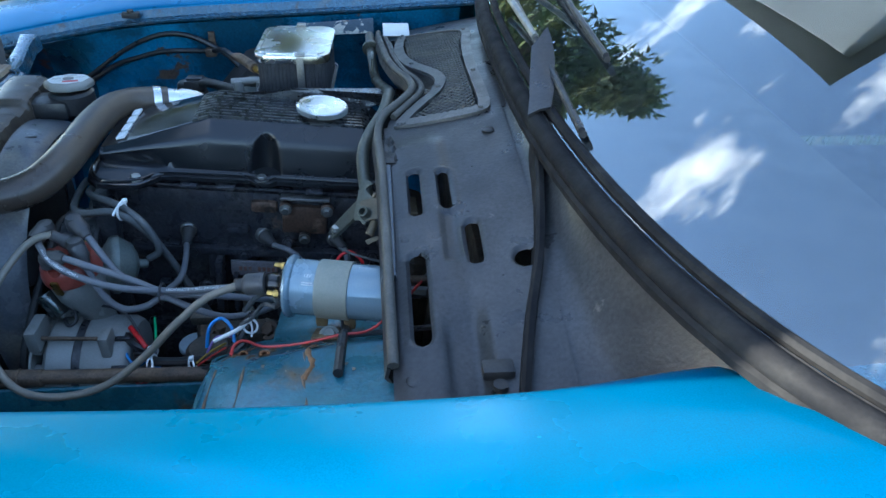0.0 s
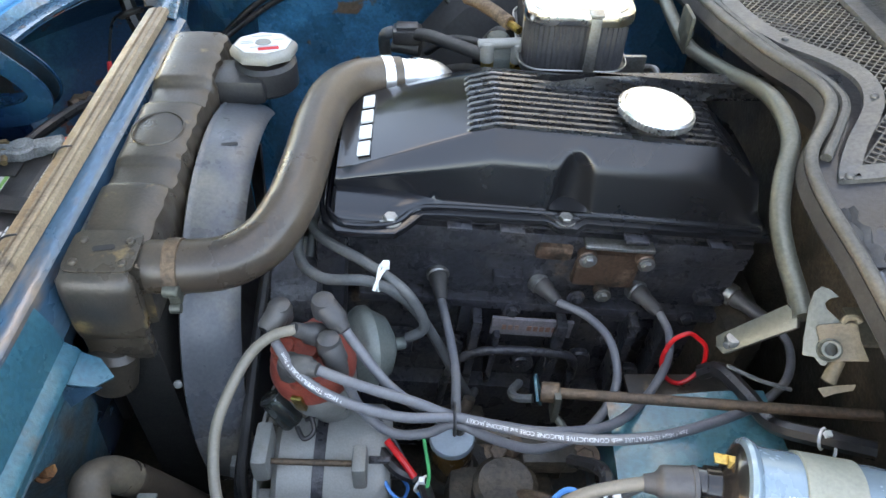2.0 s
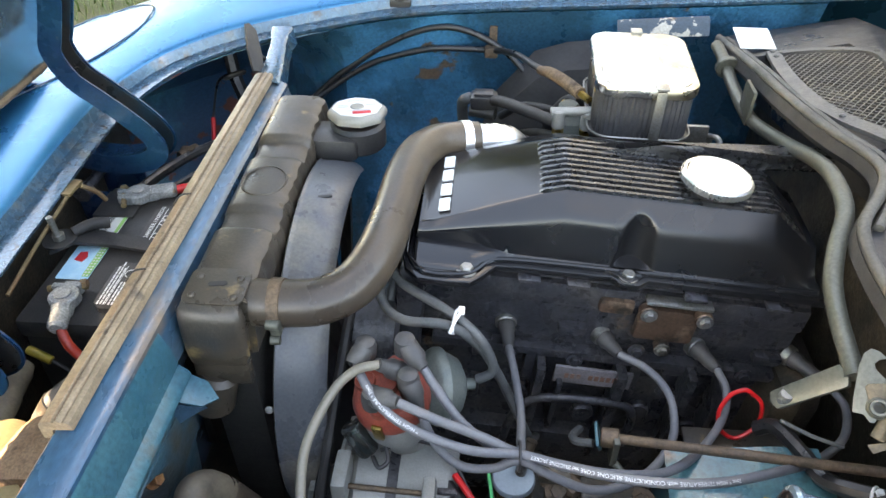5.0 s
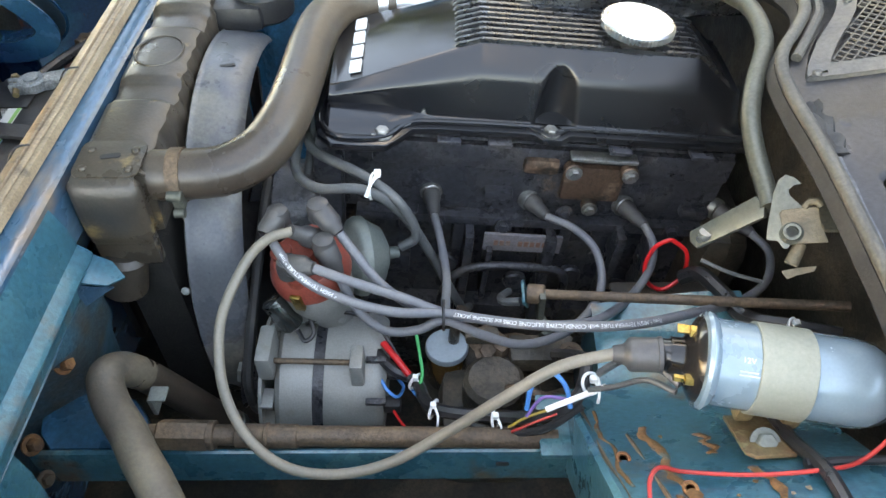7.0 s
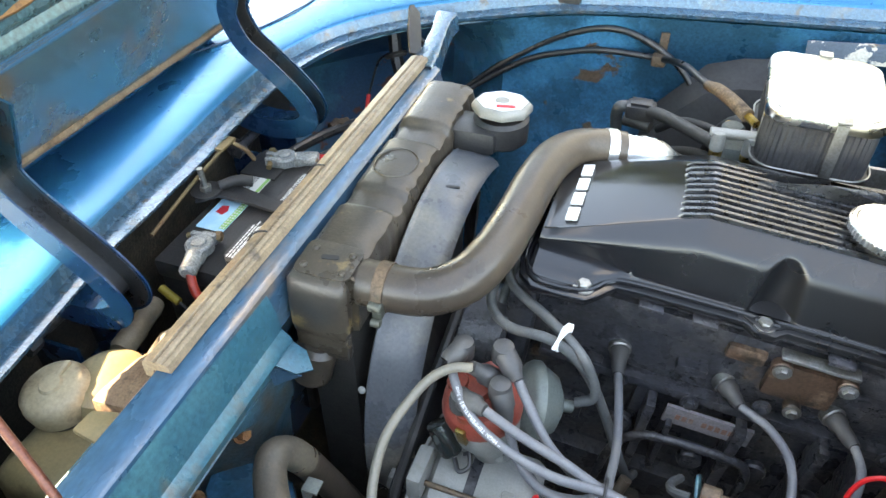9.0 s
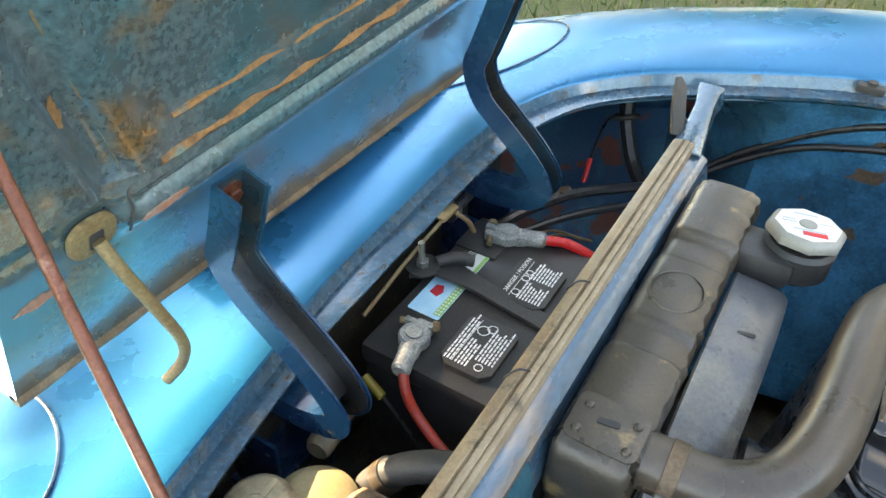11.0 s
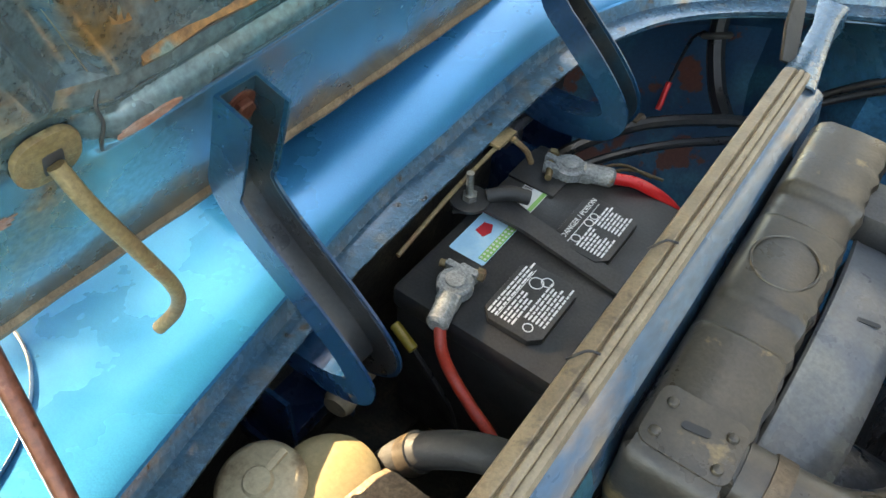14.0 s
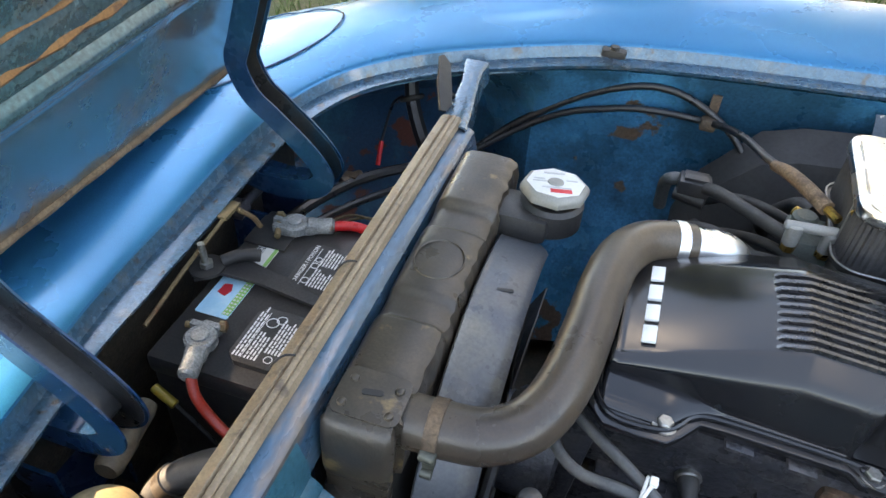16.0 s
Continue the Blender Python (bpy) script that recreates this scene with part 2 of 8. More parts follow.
    bakelite=mat("bakelite", (0.015, 0.013, 0.012), 0.16, 0.0, fine=500, grain=0.1, bump=0.02),
    distcap=mat("orange_cap", (0.25, 0.052, 0.036), 0.38, 0.0, second=(0.26, 0.045, 0.03), scale=25, cover=(0.5, 0.7), third=(0.2, 0.09, 0.06), scale3=40, cover3=(0.62, 0.7), fine=420, bump=0.1),
    red=mat("red_insulation", (0.6, 0.012, 0.015), 0.35, 0.0, fine=500, grain=0.1, bump=0.03),
    redthin=mat("faded_red_wire", (0.38, 0.025, 0.02), 0.45, 0.0, fine=500, grain=0.15, bump=0.03),
    redcable=mat("red_cable", (0.42, 0.035, 0.02), 0.4, 0.0, second=(0.25, 0.04, 0.03), scale=22, cover=(0.5, 0.7), third=(0.03, 0.02, 0.02), scale3=38, cover3=(0.64, 0.67), fine=500, bump=0.05),
    green=mat("green_insulation", (0.01, 0.35, 0.11), 0.4, fine=500, grain=0.1, bump=0.0),
    bluewire=mat("blue_insulation", (0.03, 0.22, 0.55), 0.4, fine=500, grain=0.1, bump=0.0),
    yellow=mat("yellow_insulation", (0.3, 0.21, 0.03), 0.45, fine=500, grain=0.2, bump=0.05),
    purple=mat("purple_insulation", (0.2, 0.12, 0.35), 0.4, fine=500, grain=0.1, bump=0.0),
    wire=mat("black_wire", (0.016, 0.016, 0.018), 0.35, fine=500, grain=0.2, bump=0.08, second=(0.05, 0.045, 0.04), scale=30, cover=(0.55, 0.75)),
    white=mat("white_plastic", (0.75, 0.75, 0.73), 0.4, fine=400, grain=0.06, bump=0.03),
    label=mat("label_paper", (0.62, 0.63, 0.62), 0.45, second=(0.55, 0.54, 0.5), scale=14, fine=300, grain=0.06, bump=0.03),
    ink=mat("white_ink", (0.72, 0.73, 0.73), 0.6, fine=500, grain=0.05, bump=0.0),
    greyink=mat("grey_ink", (0.4, 0.41, 0.42), 0.6, fine=500, grain=0.05, bump=0.0),
    darkink=mat("dark_ink", (0.02, 0.02, 0.022), 0.6, fine=500, grain=0.05, bump=0.0),
    redink=mat("red_ink", (0.55, 0.02, 0.03), 0.6, fine=500, grain=0.05, bump=0.0),
    skyblue=mat("label_blue", (0.28, 0.56, 0.75), 0.4, second=(0.4, 0.65, 0.78), scale=30, fine=400, grain=0.05, bump=0.0),
    leaf_label=mat("label_green", (0.2, 0.45, 0.12), 0.4, fine=400, grain=0.08, bump=0.0),
    corroded=mat("corroded_lead", (0.22, 0.235, 0.24), 0.6, 0.35, second=(0.36, 0.37, 0.36), scale=50, cover=(0.45, 0.65), third=(0.28, 0.17, 0.1), scale3=40, cover3=(0.64, 0.7), fine=420, grain=0.4, bump=0.5),
    tank=mat("yellowed_plastic", (0.2, 0.155, 0.08), 0.42, second=(0.25, 0.205, 0.12), scale=12, cover=(0.4, 0.7), third=(0.1, 0.066, 0.034), scale3=18, cover3=(0.58, 0.7), fine=300, grain=0.15, bump=0.1),
    cap=mat("aged_cap", (0.27, 0.22, 0.145), 0.5, second=(0.36, 0.3, 0.2), scale=22, cover=(0.4, 0.7), third=(0.12, 0.08, 0.045), scale3=26, cover3=(0.58, 0.7), fine=300, grain=0.2, bump=0.15),
    copper=mat("rusty_rod", (0.13, 0.04, 0.025), 0.38, 0.4, second=(0.34, 0.19, 0.14), scale=60, cover=(0.58, 0.72), fine=400, grain=0.35, bump=0.2),
    ochre=mat("old_rod", (0.165, 0.118, 0.056), 0.6, 0.1, second=(0.15, 0.075, 0.038), scale=30, cover=(0.45, 0.7), third=(0.22, 0.19, 0.1), scale3=50, cover3=(0.58, 0.66), fine=400, grain=0.35, bump=0.3),
    shaft=mat("steering_shaft", (0.095, 0.066, 0.047), 0.6, 0.3, second=(0.17, 0.11, 0.066), scale=26, cover=(0.45, 0.7), fine=320, grain=0.4, bump=0.4),
    fuelcup=mat("amber_cup", (0.24, 0.12, 0.03), 0.2, 0.0, second=(0.16, 0.07, 0.02), scale=30, fine=400, bump=0.02, coat=0.5),
    browncover=mat("worn_brown_casting", (0.1, 0.06, 0.042), 0.42, 0.3, second=(0.26, 0.17, 0.12), scale=40, cover=(0.55, 0.68), third=(0.03, 0.025, 0.02), scale3=30, cover3=(0.5, 0.62), fine=300, grain=0.35, bump=0.3),
    plate=mat("stamped_plate", (0.3, 0.275, 0.285), 0.4, 0.4, second=(0.2, 0.185, 0.19), scale=40, cover=(0.45, 0.7), fine=400, grain=0.25, bump=0.1),
    vac=mat("grey_green_casting", (0.12, 0.14, 0.13), 0.5, 0.25, second=(0.18, 0.19, 0.17), scale=16, cover=(0.42, 0.7), third=(0.1, 0.09, 0.07), scale3=26, cover3=(0.62, 0.7), fine=420, grain=0.2, bump=0.15),
    lid=mat("pale_blue_lid", (0.4, 0.48, 0.52), 0.4, 0.2, second=(0.33, 0.38, 0.4), scale=20, cover=(0.45, 0.7), fine=400, grain=0.1, bump=0.05),
    darkmetal=mat("dark_plated_metal", (0.16, 0.175, 0.175), 0.2, 0.9, second=(0.1, 0.105, 0.1), scale=30, cover=(0.45, 0.7), fine=400, grain=0.1, bump=0.05),
    core=mat("radiator_core", (0.02, 0.019, 0.018), 0.7, 0.2, fine=500, grain=0.5, bump=0.5),
    gasket=mat("glass_gasket", (0.011, 0.011, 0.012), 0.75, spec=0.15, second=(0.022, 0.0215, 0.021), scale=20, fine=300, grain=0.2, bump=0.15),
    cabin=mat("cabin_black", (0.03, 0.03, 0.032), 0.8, second=(0.045, 0.045, 0.045), scale=8, fine=200, grain=0.2, bump=0.1),
    glass=glass("windscreen_glass", (0.7, 0.82, 0.87), 2.05),
    plaster=mat("pale_plaster", (0.27, 0.3, 0.32), 0.8, second=(0.23, 0.25, 0.27), scale=0.8, fine=20, grain=0.1, bump=0.3),
    soil=mat("lawn_soil", (0.05, 0.06, 0.018), 0.9, second=(0.09, 0.075, 0.035), scale=3, cover=(0.45, 0.65), fine=60, grain=0.5, bump=0.6),
    grass=mat("grass_blades", (0.045, 0.09, 0.016), 0.6, second=(0.095, 0.105, 0.032), scale=2.2, cover=(0.48, 0.66), fine=30, grain=0.4, bump=0.0),
    needles=mat("needles", (0.05, 0.1, 0.03), 0.7, second=(0.14, 0.15, 0.04), scale=0.9, cover=(0.45, 0.62), fine=20, grain=0.5, bump=0.0),
    bark=mat("bark", (0.12, 0.085, 0.06), 0.85, second=(0.07, 0.05, 0.035), scale=8, fine=40, grain=0.4, bump=0.6),
)
TILT = Matrix.Translation((0, 0, 0.72)) @ Matrix.Rotation(radians(5), 4, "Y") @ Matrix.Translation((0, 0, -0.72))   # engine leans down to the rear


# ---- building helpers ----
def root_loc(ob):
    while ob.parent:
        ob = ob.parent
    return ob.location


def finish(bm, name, material, sharp=38):
    bm.normal_update()
    lim = radians(sharp)
    for f in bm.faces:
        f.smooth = True
    for e in bm.edges:
        e.smooth = len(e.link_faces) == 2 and e.calc_face_angle(0) < lim
    me = bpy.data.meshes.new(name)
    bm.to_mesh(me)
    bm.free()
    me.materials.append(material)
    return me


def thing(name, loc, label, category, group="", kind=""):
    ob = new(name)
    ob.empty_display_size = 0.02
    ob.location = loc
    return tagged(ob, label, category, group, kind)


def part(name, bm, material, parent, label="", sharp=38):
    """Links a bmesh, built in world metres, as one mesh object under a thing or a part."""
    bmesh.ops.translate(bm, verts=bm.verts, vec=-Vector(root_loc(parent)))
    ob = new(name, finish(bm, name, material, sharp))
    ob.parent = parent
    return tagged(ob, label)


def solid(name, bm, material, label, category, group="", kind=""):
    """A thing that is one mesh; its origin lies at its base."""
    lo = Vector([min(v.co[i] for v in bm.verts) for i in range(3)])
    hi = Vector([max(v.co[i] for v in bm.verts) for i in range(3)])
    base = Vector(((lo.x + hi.x) / 2, (lo.y + hi.y) / 2, lo.z))
    bmesh.ops.translate(bm, verts=bm.verts, vec=-base)
    ob = new(name, finish(bm, name, material))
    ob.location = base
    return tagged(ob, label, category, group, kind)


def joined(*bms):
    out = bms[0]
    for b in bms[1:]:
        me = bpy.data.meshes.new("tmp")
        b.to_mesh(me)
        b.free()
        out.from_mesh(me)
        bpy.data.meshes.remove(me)
    return out


def moved(bm, m):
    bmesh.ops.transform(bm, matrix=m, verts=bm.verts)
    return bm


def along(p0, p1, twist=0.0):
    """A frame at p0 whose z axis points at p1."""
    d = Vector(p1) - Vector(p0)
    return Matrix.Translation(p0) @ d.to_track_quat("Z", "Y").to_matrix().to_4x4() @ Matrix.Rotation(radians(twist), 4, "Z")


def rbox(c, s, bev=0.003, m=None, seg=2):
    bm = bmesh.new()
    bmesh.ops.create_cube(bm, size=1)
    bmesh.ops.scale(bm, vec=s, verts=bm.verts)
    if bev:
        bmesh.ops.bevel(bm, geom=bm.edges[:], offset=bev, segments=seg, affect="EDGES", profile=0.6)
    bmesh.ops.translate(bm, vec=c, verts=bm.verts)
    return moved(bm, m) if m else bm


def lathe(profile, seg=28, m=None):
    """Turns (radius, height) pairs round z; closed at both ends."""
    bm = bmesh.new()
    rings = []
    for r, z in profile:
        rings.append([bm.verts.new((r * math.cos(a), r * math.sin(a), z)) for a in (2 * math.pi * i / seg for i in range(seg))])
    for a, b in zip(rings, rings[1:]):
        for i in range(seg):
            bm.faces.new((a[i], a[(i + 1) % seg], b[(i + 1) % seg], b[i]))
    bm.faces.new(rings[0][::-1])
    bm.faces.new(rings[-1])
    bmesh.ops.recalc_face_normals(bm, faces=bm.faces)
    return moved(bm, m) if m else bm


def rod(p0, p1, r, seg=16, bev=0.0, r1=None):
    h = (Vector(p1) - Vector(p0)).length
    r1 = r if r1 is None else r1
    prof = [(r, 0), (r1, h)] if not bev else [(r - bev, 0), (r, bev), (r1, h - bev), (r1 - bev, h)]
    return lathe(prof, seg, along(p0, p1))


def ringprof(r0, r1, h, b=0.001):
    return [(r0, 0), (r1 - b, 0), (r1, b), (r1, h - b), (r1 - b, h), (r0, h), (r0, 0)]


def smooth_path(pts, n=6):
    p = [Vector(q) for q in pts]
    p = [2 * p[0] - p[1]] + p + [2 * p[-1] - p[-2]]
    out = []
    for i in range(1, len(p) - 2):
        a, b, c, d = p[i - 1 : i + 3]
        for k in range(n):
            t = k / n
            out.append(0.5 * (2 * b + (c - a) * t + (2 * a - 5 * b + 4 * c - d) * t * t + (3 * b - a - 3 * c + d) * t ** 3))
    out.append(p[-2])
    return out


def tube(pts, r, seg=10, n=6, closed=False, ripple=None):
    """A round tube through the points; r is a radius or a function of the share of its length."""
    path = smooth_path(pts, n) if n > 1 else [Vector(q) for q in pts]
    bm, rings = bmesh.new(), []
    up = None
    for i, p in enumerate(path):
        t = (path[min(i + 1, len(path) - 1)] - path[max(i - 1, 0)]).normalized()
        if up is None:
            up = t.orthogonal().normalized()
        up = (up - t * up.dot(t)).normalized()
        side = t.cross(up)
        rr = r(i / (len(path) - 1)) if callable(r) else r
        rings.append([bm.verts.new(p + (up * math.cos(a) + side * math.sin(a)) * rr) for a in (2 * math.pi * k / seg for k in range(seg))])
    for a, b in zip(rings, rings[1:]):
        for k in range(seg):
            bm.faces.new((a[k], a[(k + 1) % seg], b[(k + 1) % seg], b[k]))
    if closed:
        a, b = rings[-1], rings[0]
        for k in range(seg):
            bm.faces.new((a[k], a[(k + 1) % seg], b[(k + 1) % seg], b[k]))
    else:
        bm.faces.new(rings[0][::-1])
        bm.faces.new(rings[-1])
    bmesh.ops.recalc_face_normals(bm, faces=bm.faces)
    return bm


def prism(poly, h, bev=0.0, m=None, z0=0.0):
    """An outline in x and y, raised to height h."""
    bm = bmesh.new()
    f = bm.faces.new([bm.verts.new((x, y, z0)) for x, y in poly])
    r = bmesh.ops.extrude_face_region(bm, geom=[f])
    bmesh.ops.translate(bm, vec=(0, 0, h), verts=[v for v in r["geom"] if isinstance(v, bmesh.types.BMVert)])
    bmesh.ops.recalc_face_normals(bm, faces=bm.faces)
    if bev:
        bmesh.ops.bevel(bm, geom=[e for e in bm.edges if e.calc_face_angle(0) > 0.6], offset=bev, segments=2, affect="EDGES", profile=0.6)
    return moved(bm, m) if m else bm


def round_rect(w, h, r, n=5):
    out = []
    for cx, cy, a0 in ((w / 2 - r, h / 2 - r, 0), (-w / 2 + r, h / 2 - r, 90), (-w / 2 + r, -h / 2 + r, 180), (w / 2 - r, -h / 2 + r, 270)):
        out += [(cx + r * math.cos(radians(a0 + 90 * k / n)), cy + r * math.sin(radians(a0 + 90 * k / n))) for k in range(n + 1)]
    return out


def loft(rows, thick=0.0, closed=False):
    """A skin through rows of points, with a thickness."""
    bm = bmesh.new()
    v = [[bm.verts.new(p) for p in row] for row in rows]
    for a, b in zip(v, v[1:] + (v[:1] if closed else [])):
        for i in range(len(a) - 1):
            bm.faces.new((a[i], a[i + 1], b[i + 1], b[i]))
    bmesh.ops.recalc_face_normals(bm, faces=bm.faces)
    if thick:
        bmesh.ops.solidify(bm, geom=bm.faces[:], thickness=thick)
    return bm


def sweep(path, profile, side=Vector((0, 1, 0))):
    """Sweeps a closed profile of (across, out) pairs along a path that lies in a plane square to side."""
    rows = []
    for i, p in enumerate(path):
        t = (path[min(i + 1, len(path) - 1)] - path[max(i - 1, 0)]).normalized()
        out = t.cross(side).normalized()
        rows.append([p + side * a + out * b for a, b in profile])
    bm = bmesh.new()
    v = [[bm.verts.new(q) for q in row] for row in rows]
    k = len(profile)
    for a, b in zip(v, v[1:]):
        for i in range(k):
            bm.faces.new((a[i], a[(i + 1) % k], b[(i + 1) % k], b[i]))
    bm.faces.new(v[0][::-1])
    bm.faces.new(v[-1])
    bmesh.ops.recalc_face_normals(bm, faces=bm.faces)
    return bm


def bolt(p, d, r=0.006, h=0.006, washer=True):
    """A hexagon head on a washer at p, facing d."""
    m = along(p, Vector(p) + Vector(d))
    head = lathe([(r * 0.9, 0), (r, 0.001), (r, h - 0.001), (r * 0.85, h)], 6, m)
    return joined(head, lathe([(r * 1.5, -0.0005), (r * 1.5, 0.0014)], 16, m)) if washer else head


def screw(p, d, r=0.006):
    """A cross-head screw: a dome with a crossed slot standing as two dark grooves."""
    m = along(p, Vector(p) + Vector(d))
    return lathe([(r, 0), (r, 0.0008), (r * 0.8, 0.002), (r * 0.3, 0.0026)], 18, m)


def writing(text, size, m, depth=0.0003, align="LEFT"):
    """Flat letters of the built-in font, as a bmesh in the frame m."""
    cu = bpy.data.curves.new("letters", "FONT")
    cu.body, cu.size, cu.extrude, cu.align_x, cu.align_y, cu.resolution_u = text, size, depth, align, "CENTER", 2
    ob = bpy.data.objects.new("letters", cu)
    scene.collection.objects.link(ob)
    me = ob.to_mesh()
    bm = bmesh.new()
    bm.from_mesh(me)
    ob.to_mesh_clear()
    bpy.data.objects.remove(ob)
    bpy.data.curves.remove(cu)
    return moved(bm, m)


def bars(rows, m, h=0.0004):
    """Plain printed bars: (x, y, width, height) in the frame m."""
    return joined(*[rbox((x + w / 2, y, h / 2), (w, t, h), 0, m) for x, y, w, t in rows])


# ---- ground and distance ----
bm = bmesh.new()
n = 48
centre = bm.verts.new((0, 0, 0))
prev = None
for rad in (1.5, 4, 12, 60, 600, 3000):
    cur = [bm.verts.new((rad * math.cos(2 * math.pi * i / n), rad * math.sin(2 * math.pi * i / n), 0.0)) for i in range(n)]
    for i in range(n):
        j = (i + 1) % n
        bm.faces.new((centre, cur[i], cur[j]) if prev is None else (prev[i], cur[i], cur[j], prev[j]))
    prev = cur
solid("ground", bm, M["soil"], "dry green lawn soil under and round the car", "ground", kind="structure")

rng = random.Random(4)
verts, faces = [], []
for _ in range(90000):
    r, a = 7.0 * rng.random() ** 0.75, rng.uniform(0, 2 * math.pi)
    x, y = -0.6 + r * math.cos(a), r * math.sin(a)
    if -0.1 < x < 1.7 and abs(y - 0.02) < 0.6:
        continue
    h, a, w = rng.uniform(0.03, 0.085), rng.uniform(0, 6.28), rng.uniform(0.0015, 0.0035) * (1 + 0.25 * r)
    lean = (rng.uniform(-0.03, 0.03), rng.uniform(-0.03, 0.03))
    k = len(verts)
    verts += [(x - w * math.cos(a), y - w * math.sin(a), 0), (x + w * math.cos(a), y + w * math.sin(a), 0), (x + lean[0], y + lean[1], h)]
    faces.append((k, k + 1, k + 2))
me = bpy.data.meshes.new("grass")
me.from_pydata(verts, [], faces)
me.materials.append(M["grass"])
tagged(new("grass", me), "short green lawn grass with dry yellow blades", "grass", kind="stuff")


def tree(loc, height, spread, seed, clumps=900):
    """A tapered trunk with limbs and a crown of small leafy clumps."""
    r = random.Random(seed)
    t = thing("tree", loc, "tall green tree with yellowing feathery branches on the lawn", "tree", "garden trees")
    base = Vector(loc)
    limbs = [tube([base, base + Vector((0.1, 0.05, height * 0.5)), base + Vector((0, 0, height))], lambda s: 0.22 * (1 - s) + 0.02, 10)]
    tips = []
    for i in range(34):
        z = height * (0.18 + 0.8 * i / 34)
        a = i * 2.4 + r.uniform(-0.4, 0.4)
        reach = spread * (1.05 - i / 34) * r.uniform(0.65, 1.15)
        p0 = base + Vector((0, 0, z))
        p1 = p0 + Vector((math.cos(a) * reach, math.sin(a) * reach, r.uniform(-0.1, 0.5)))
        limbs.append(tube([p0, p0.lerp(p1, 0.5) + Vector((0, 0, 0.15)), p1], lambda s: 0.05 * (1 - s) + 0.01, 6, 3))
        tips.append((p0, p1))
    part("trunk", joined(*limbs), M["bark"], t)
    vs, fs = [], []
    for _ in range(clumps):
        p0, p1 = r.choice(tips)
        c = p0.lerp(p1, r.uniform(0.25, 1.08)) + Vector([r.gauss(0, 0.16) for _ in range(3)])
        for _ in range(9):
            d = Vector([r.gauss(0, 1) for _ in range(3)]).normalized()
            q = c + d * r.uniform(0.02, 0.2)
            side = d.orthogonal() * r.uniform(0.02, 0.05)
            k = len(vs)
            vs += [tuple(q - side), tuple(q + side), tuple(q + d * r.uniform(0.12, 0.26))]
            fs.append((k, k + 1, k + 2))
    me = bpy.data.meshes.new("crown")
    me.from_pydata([tuple(Vector(v) - base) for v in vs], [], fs)
    me.materials.append(M["needles"])
    new("crown", me).parent = t
    return t


tree((-1.1, 8.0, 0), 7.0, 2.0, 3, 1500)
tree((-3.4, 10.5, 0), 5.6, 1.9, 5)
# further trees, added to darken what the far wing mirrors
for k, (x, y, h) in enumerate(((-6.6, 13.0, 7.6), (-9.5, 8.0, 6.5), (-12.0, 4.6, 5.6))):
    tree((x, y, 0), h, 2.4, 14 + k)
tree((-8.0, 1.45, 0), 9.0, 3.1, 23, 8500)      # unseen tree, added between sun and car to dapple the nose

# pale house beside the lawn, mirrored in the windscreen
house = thing("house", (1.0, 4.0, 0), "pale grey plastered house with a hipped roof beside the lawn", "house")
hx, hy = Vector((math.cos(-0.1), math.sin(-0.1), 0)), Vector((-math.sin(-0.1), math.cos(-0.1), 0))
house_m = Matrix.Translation((1.0, 4.0, 0)) @ Matrix((hx, hy, Vector((0, 0, 1)))).transposed().to_4x4()
part("wall", rbox((5.0, 4.0, 2.9), (10.0, 8.0, 5.8), 0.02, house_m), M["plaster"], house)
bm = bmesh.new()
eave = [bm.verts.new(house_m @ Vector(p)) for p in ((-0.3, -0.3, 5.75), (10.3, -0.3, 5.75), (10.3, 8.3, 5.75), (-0.3, 8.3, 5.75))]
ridge = [bm.verts.new(house_m @ Vector(p)) for p in ((4.0, 4.0, 8.2), (6.0, 4.0, 8.2))]
for f in ((eave[0], eave[1], ridge[1], ridge[0]), (eave[1], eave[2], ridge[1]), (eave[2], eave[3], ridge[0], ridge[1]), (eave[3], eave[0], ridge[0]), eave[::-1]):
    bm.faces.new(f)
part("roof", bm, M["plaster"], house, "pale grey roof")

# ---- car body ----
CY = 0.02       # the car's middle
half = [(1.0, 0.52, 0.86), (0.8, 0.485, 0.848), (0.64, 0.470, 0.838), (0.52, 0.470, 0.834), (0.42, 0.470, 0.828), (0.30, 0.469, 0.82), (0.16, 0.466, 0.813), (0.0, 0.459, 0.806), (-0.12, 0.449, 0.798),
        (-0.20, 0.434, 0.788), (-0.29, 0.407, 0.776), (-0.355, 0.378, 0.766), (-0.408, 0.342, 0.754), (-0.442, 0.29, 0.742), (-0.457, 0.235, 0.732), (-0.465, 0.16, 0.722), (-0.468, 0.08, 0.712), (-0.469, 0.0, 0.707)]
near = [(-0.457, -0.064, 0.711), (-0.446, -0.114, 0.711), (-0.432, -0.19, 0.714), (-0.417, -0.25, 0.722), (-0.400, -0.296, 0.735), (-0.369, -0.338, 0.755), (-0.332, -0.368, 0.766)]
loop = [Vector((x, CY + y, z)) for x, y, z in half] + [Vector(p) for p in near] + [Vector((x, CY - y - min(1, max(0, (x + 0.3) / 0.2)) * (0.01 + 0.04 * max(0, x)) + 0.024 * min(1, max(0, x - 0.4) / 0.2) - 0.08 * max(0, x - 0.62), z)) for x, y, z in half[10::-1]]
loop = smooth_path(loop, 4)
side_prof = [(0.001, -0.0165), (0.0, -0.012), (0.028, -0.013), (0.033, 0.0), (0.037, 0.005), (0.06, 0.014), (0.10, 0.027), (0.15, 0.033), (0.20, 0.026), (0.25, 0.0), (0.285, -0.05), (0.305, -0.13), (0.312, -0.26), (0.305, -0.48)]
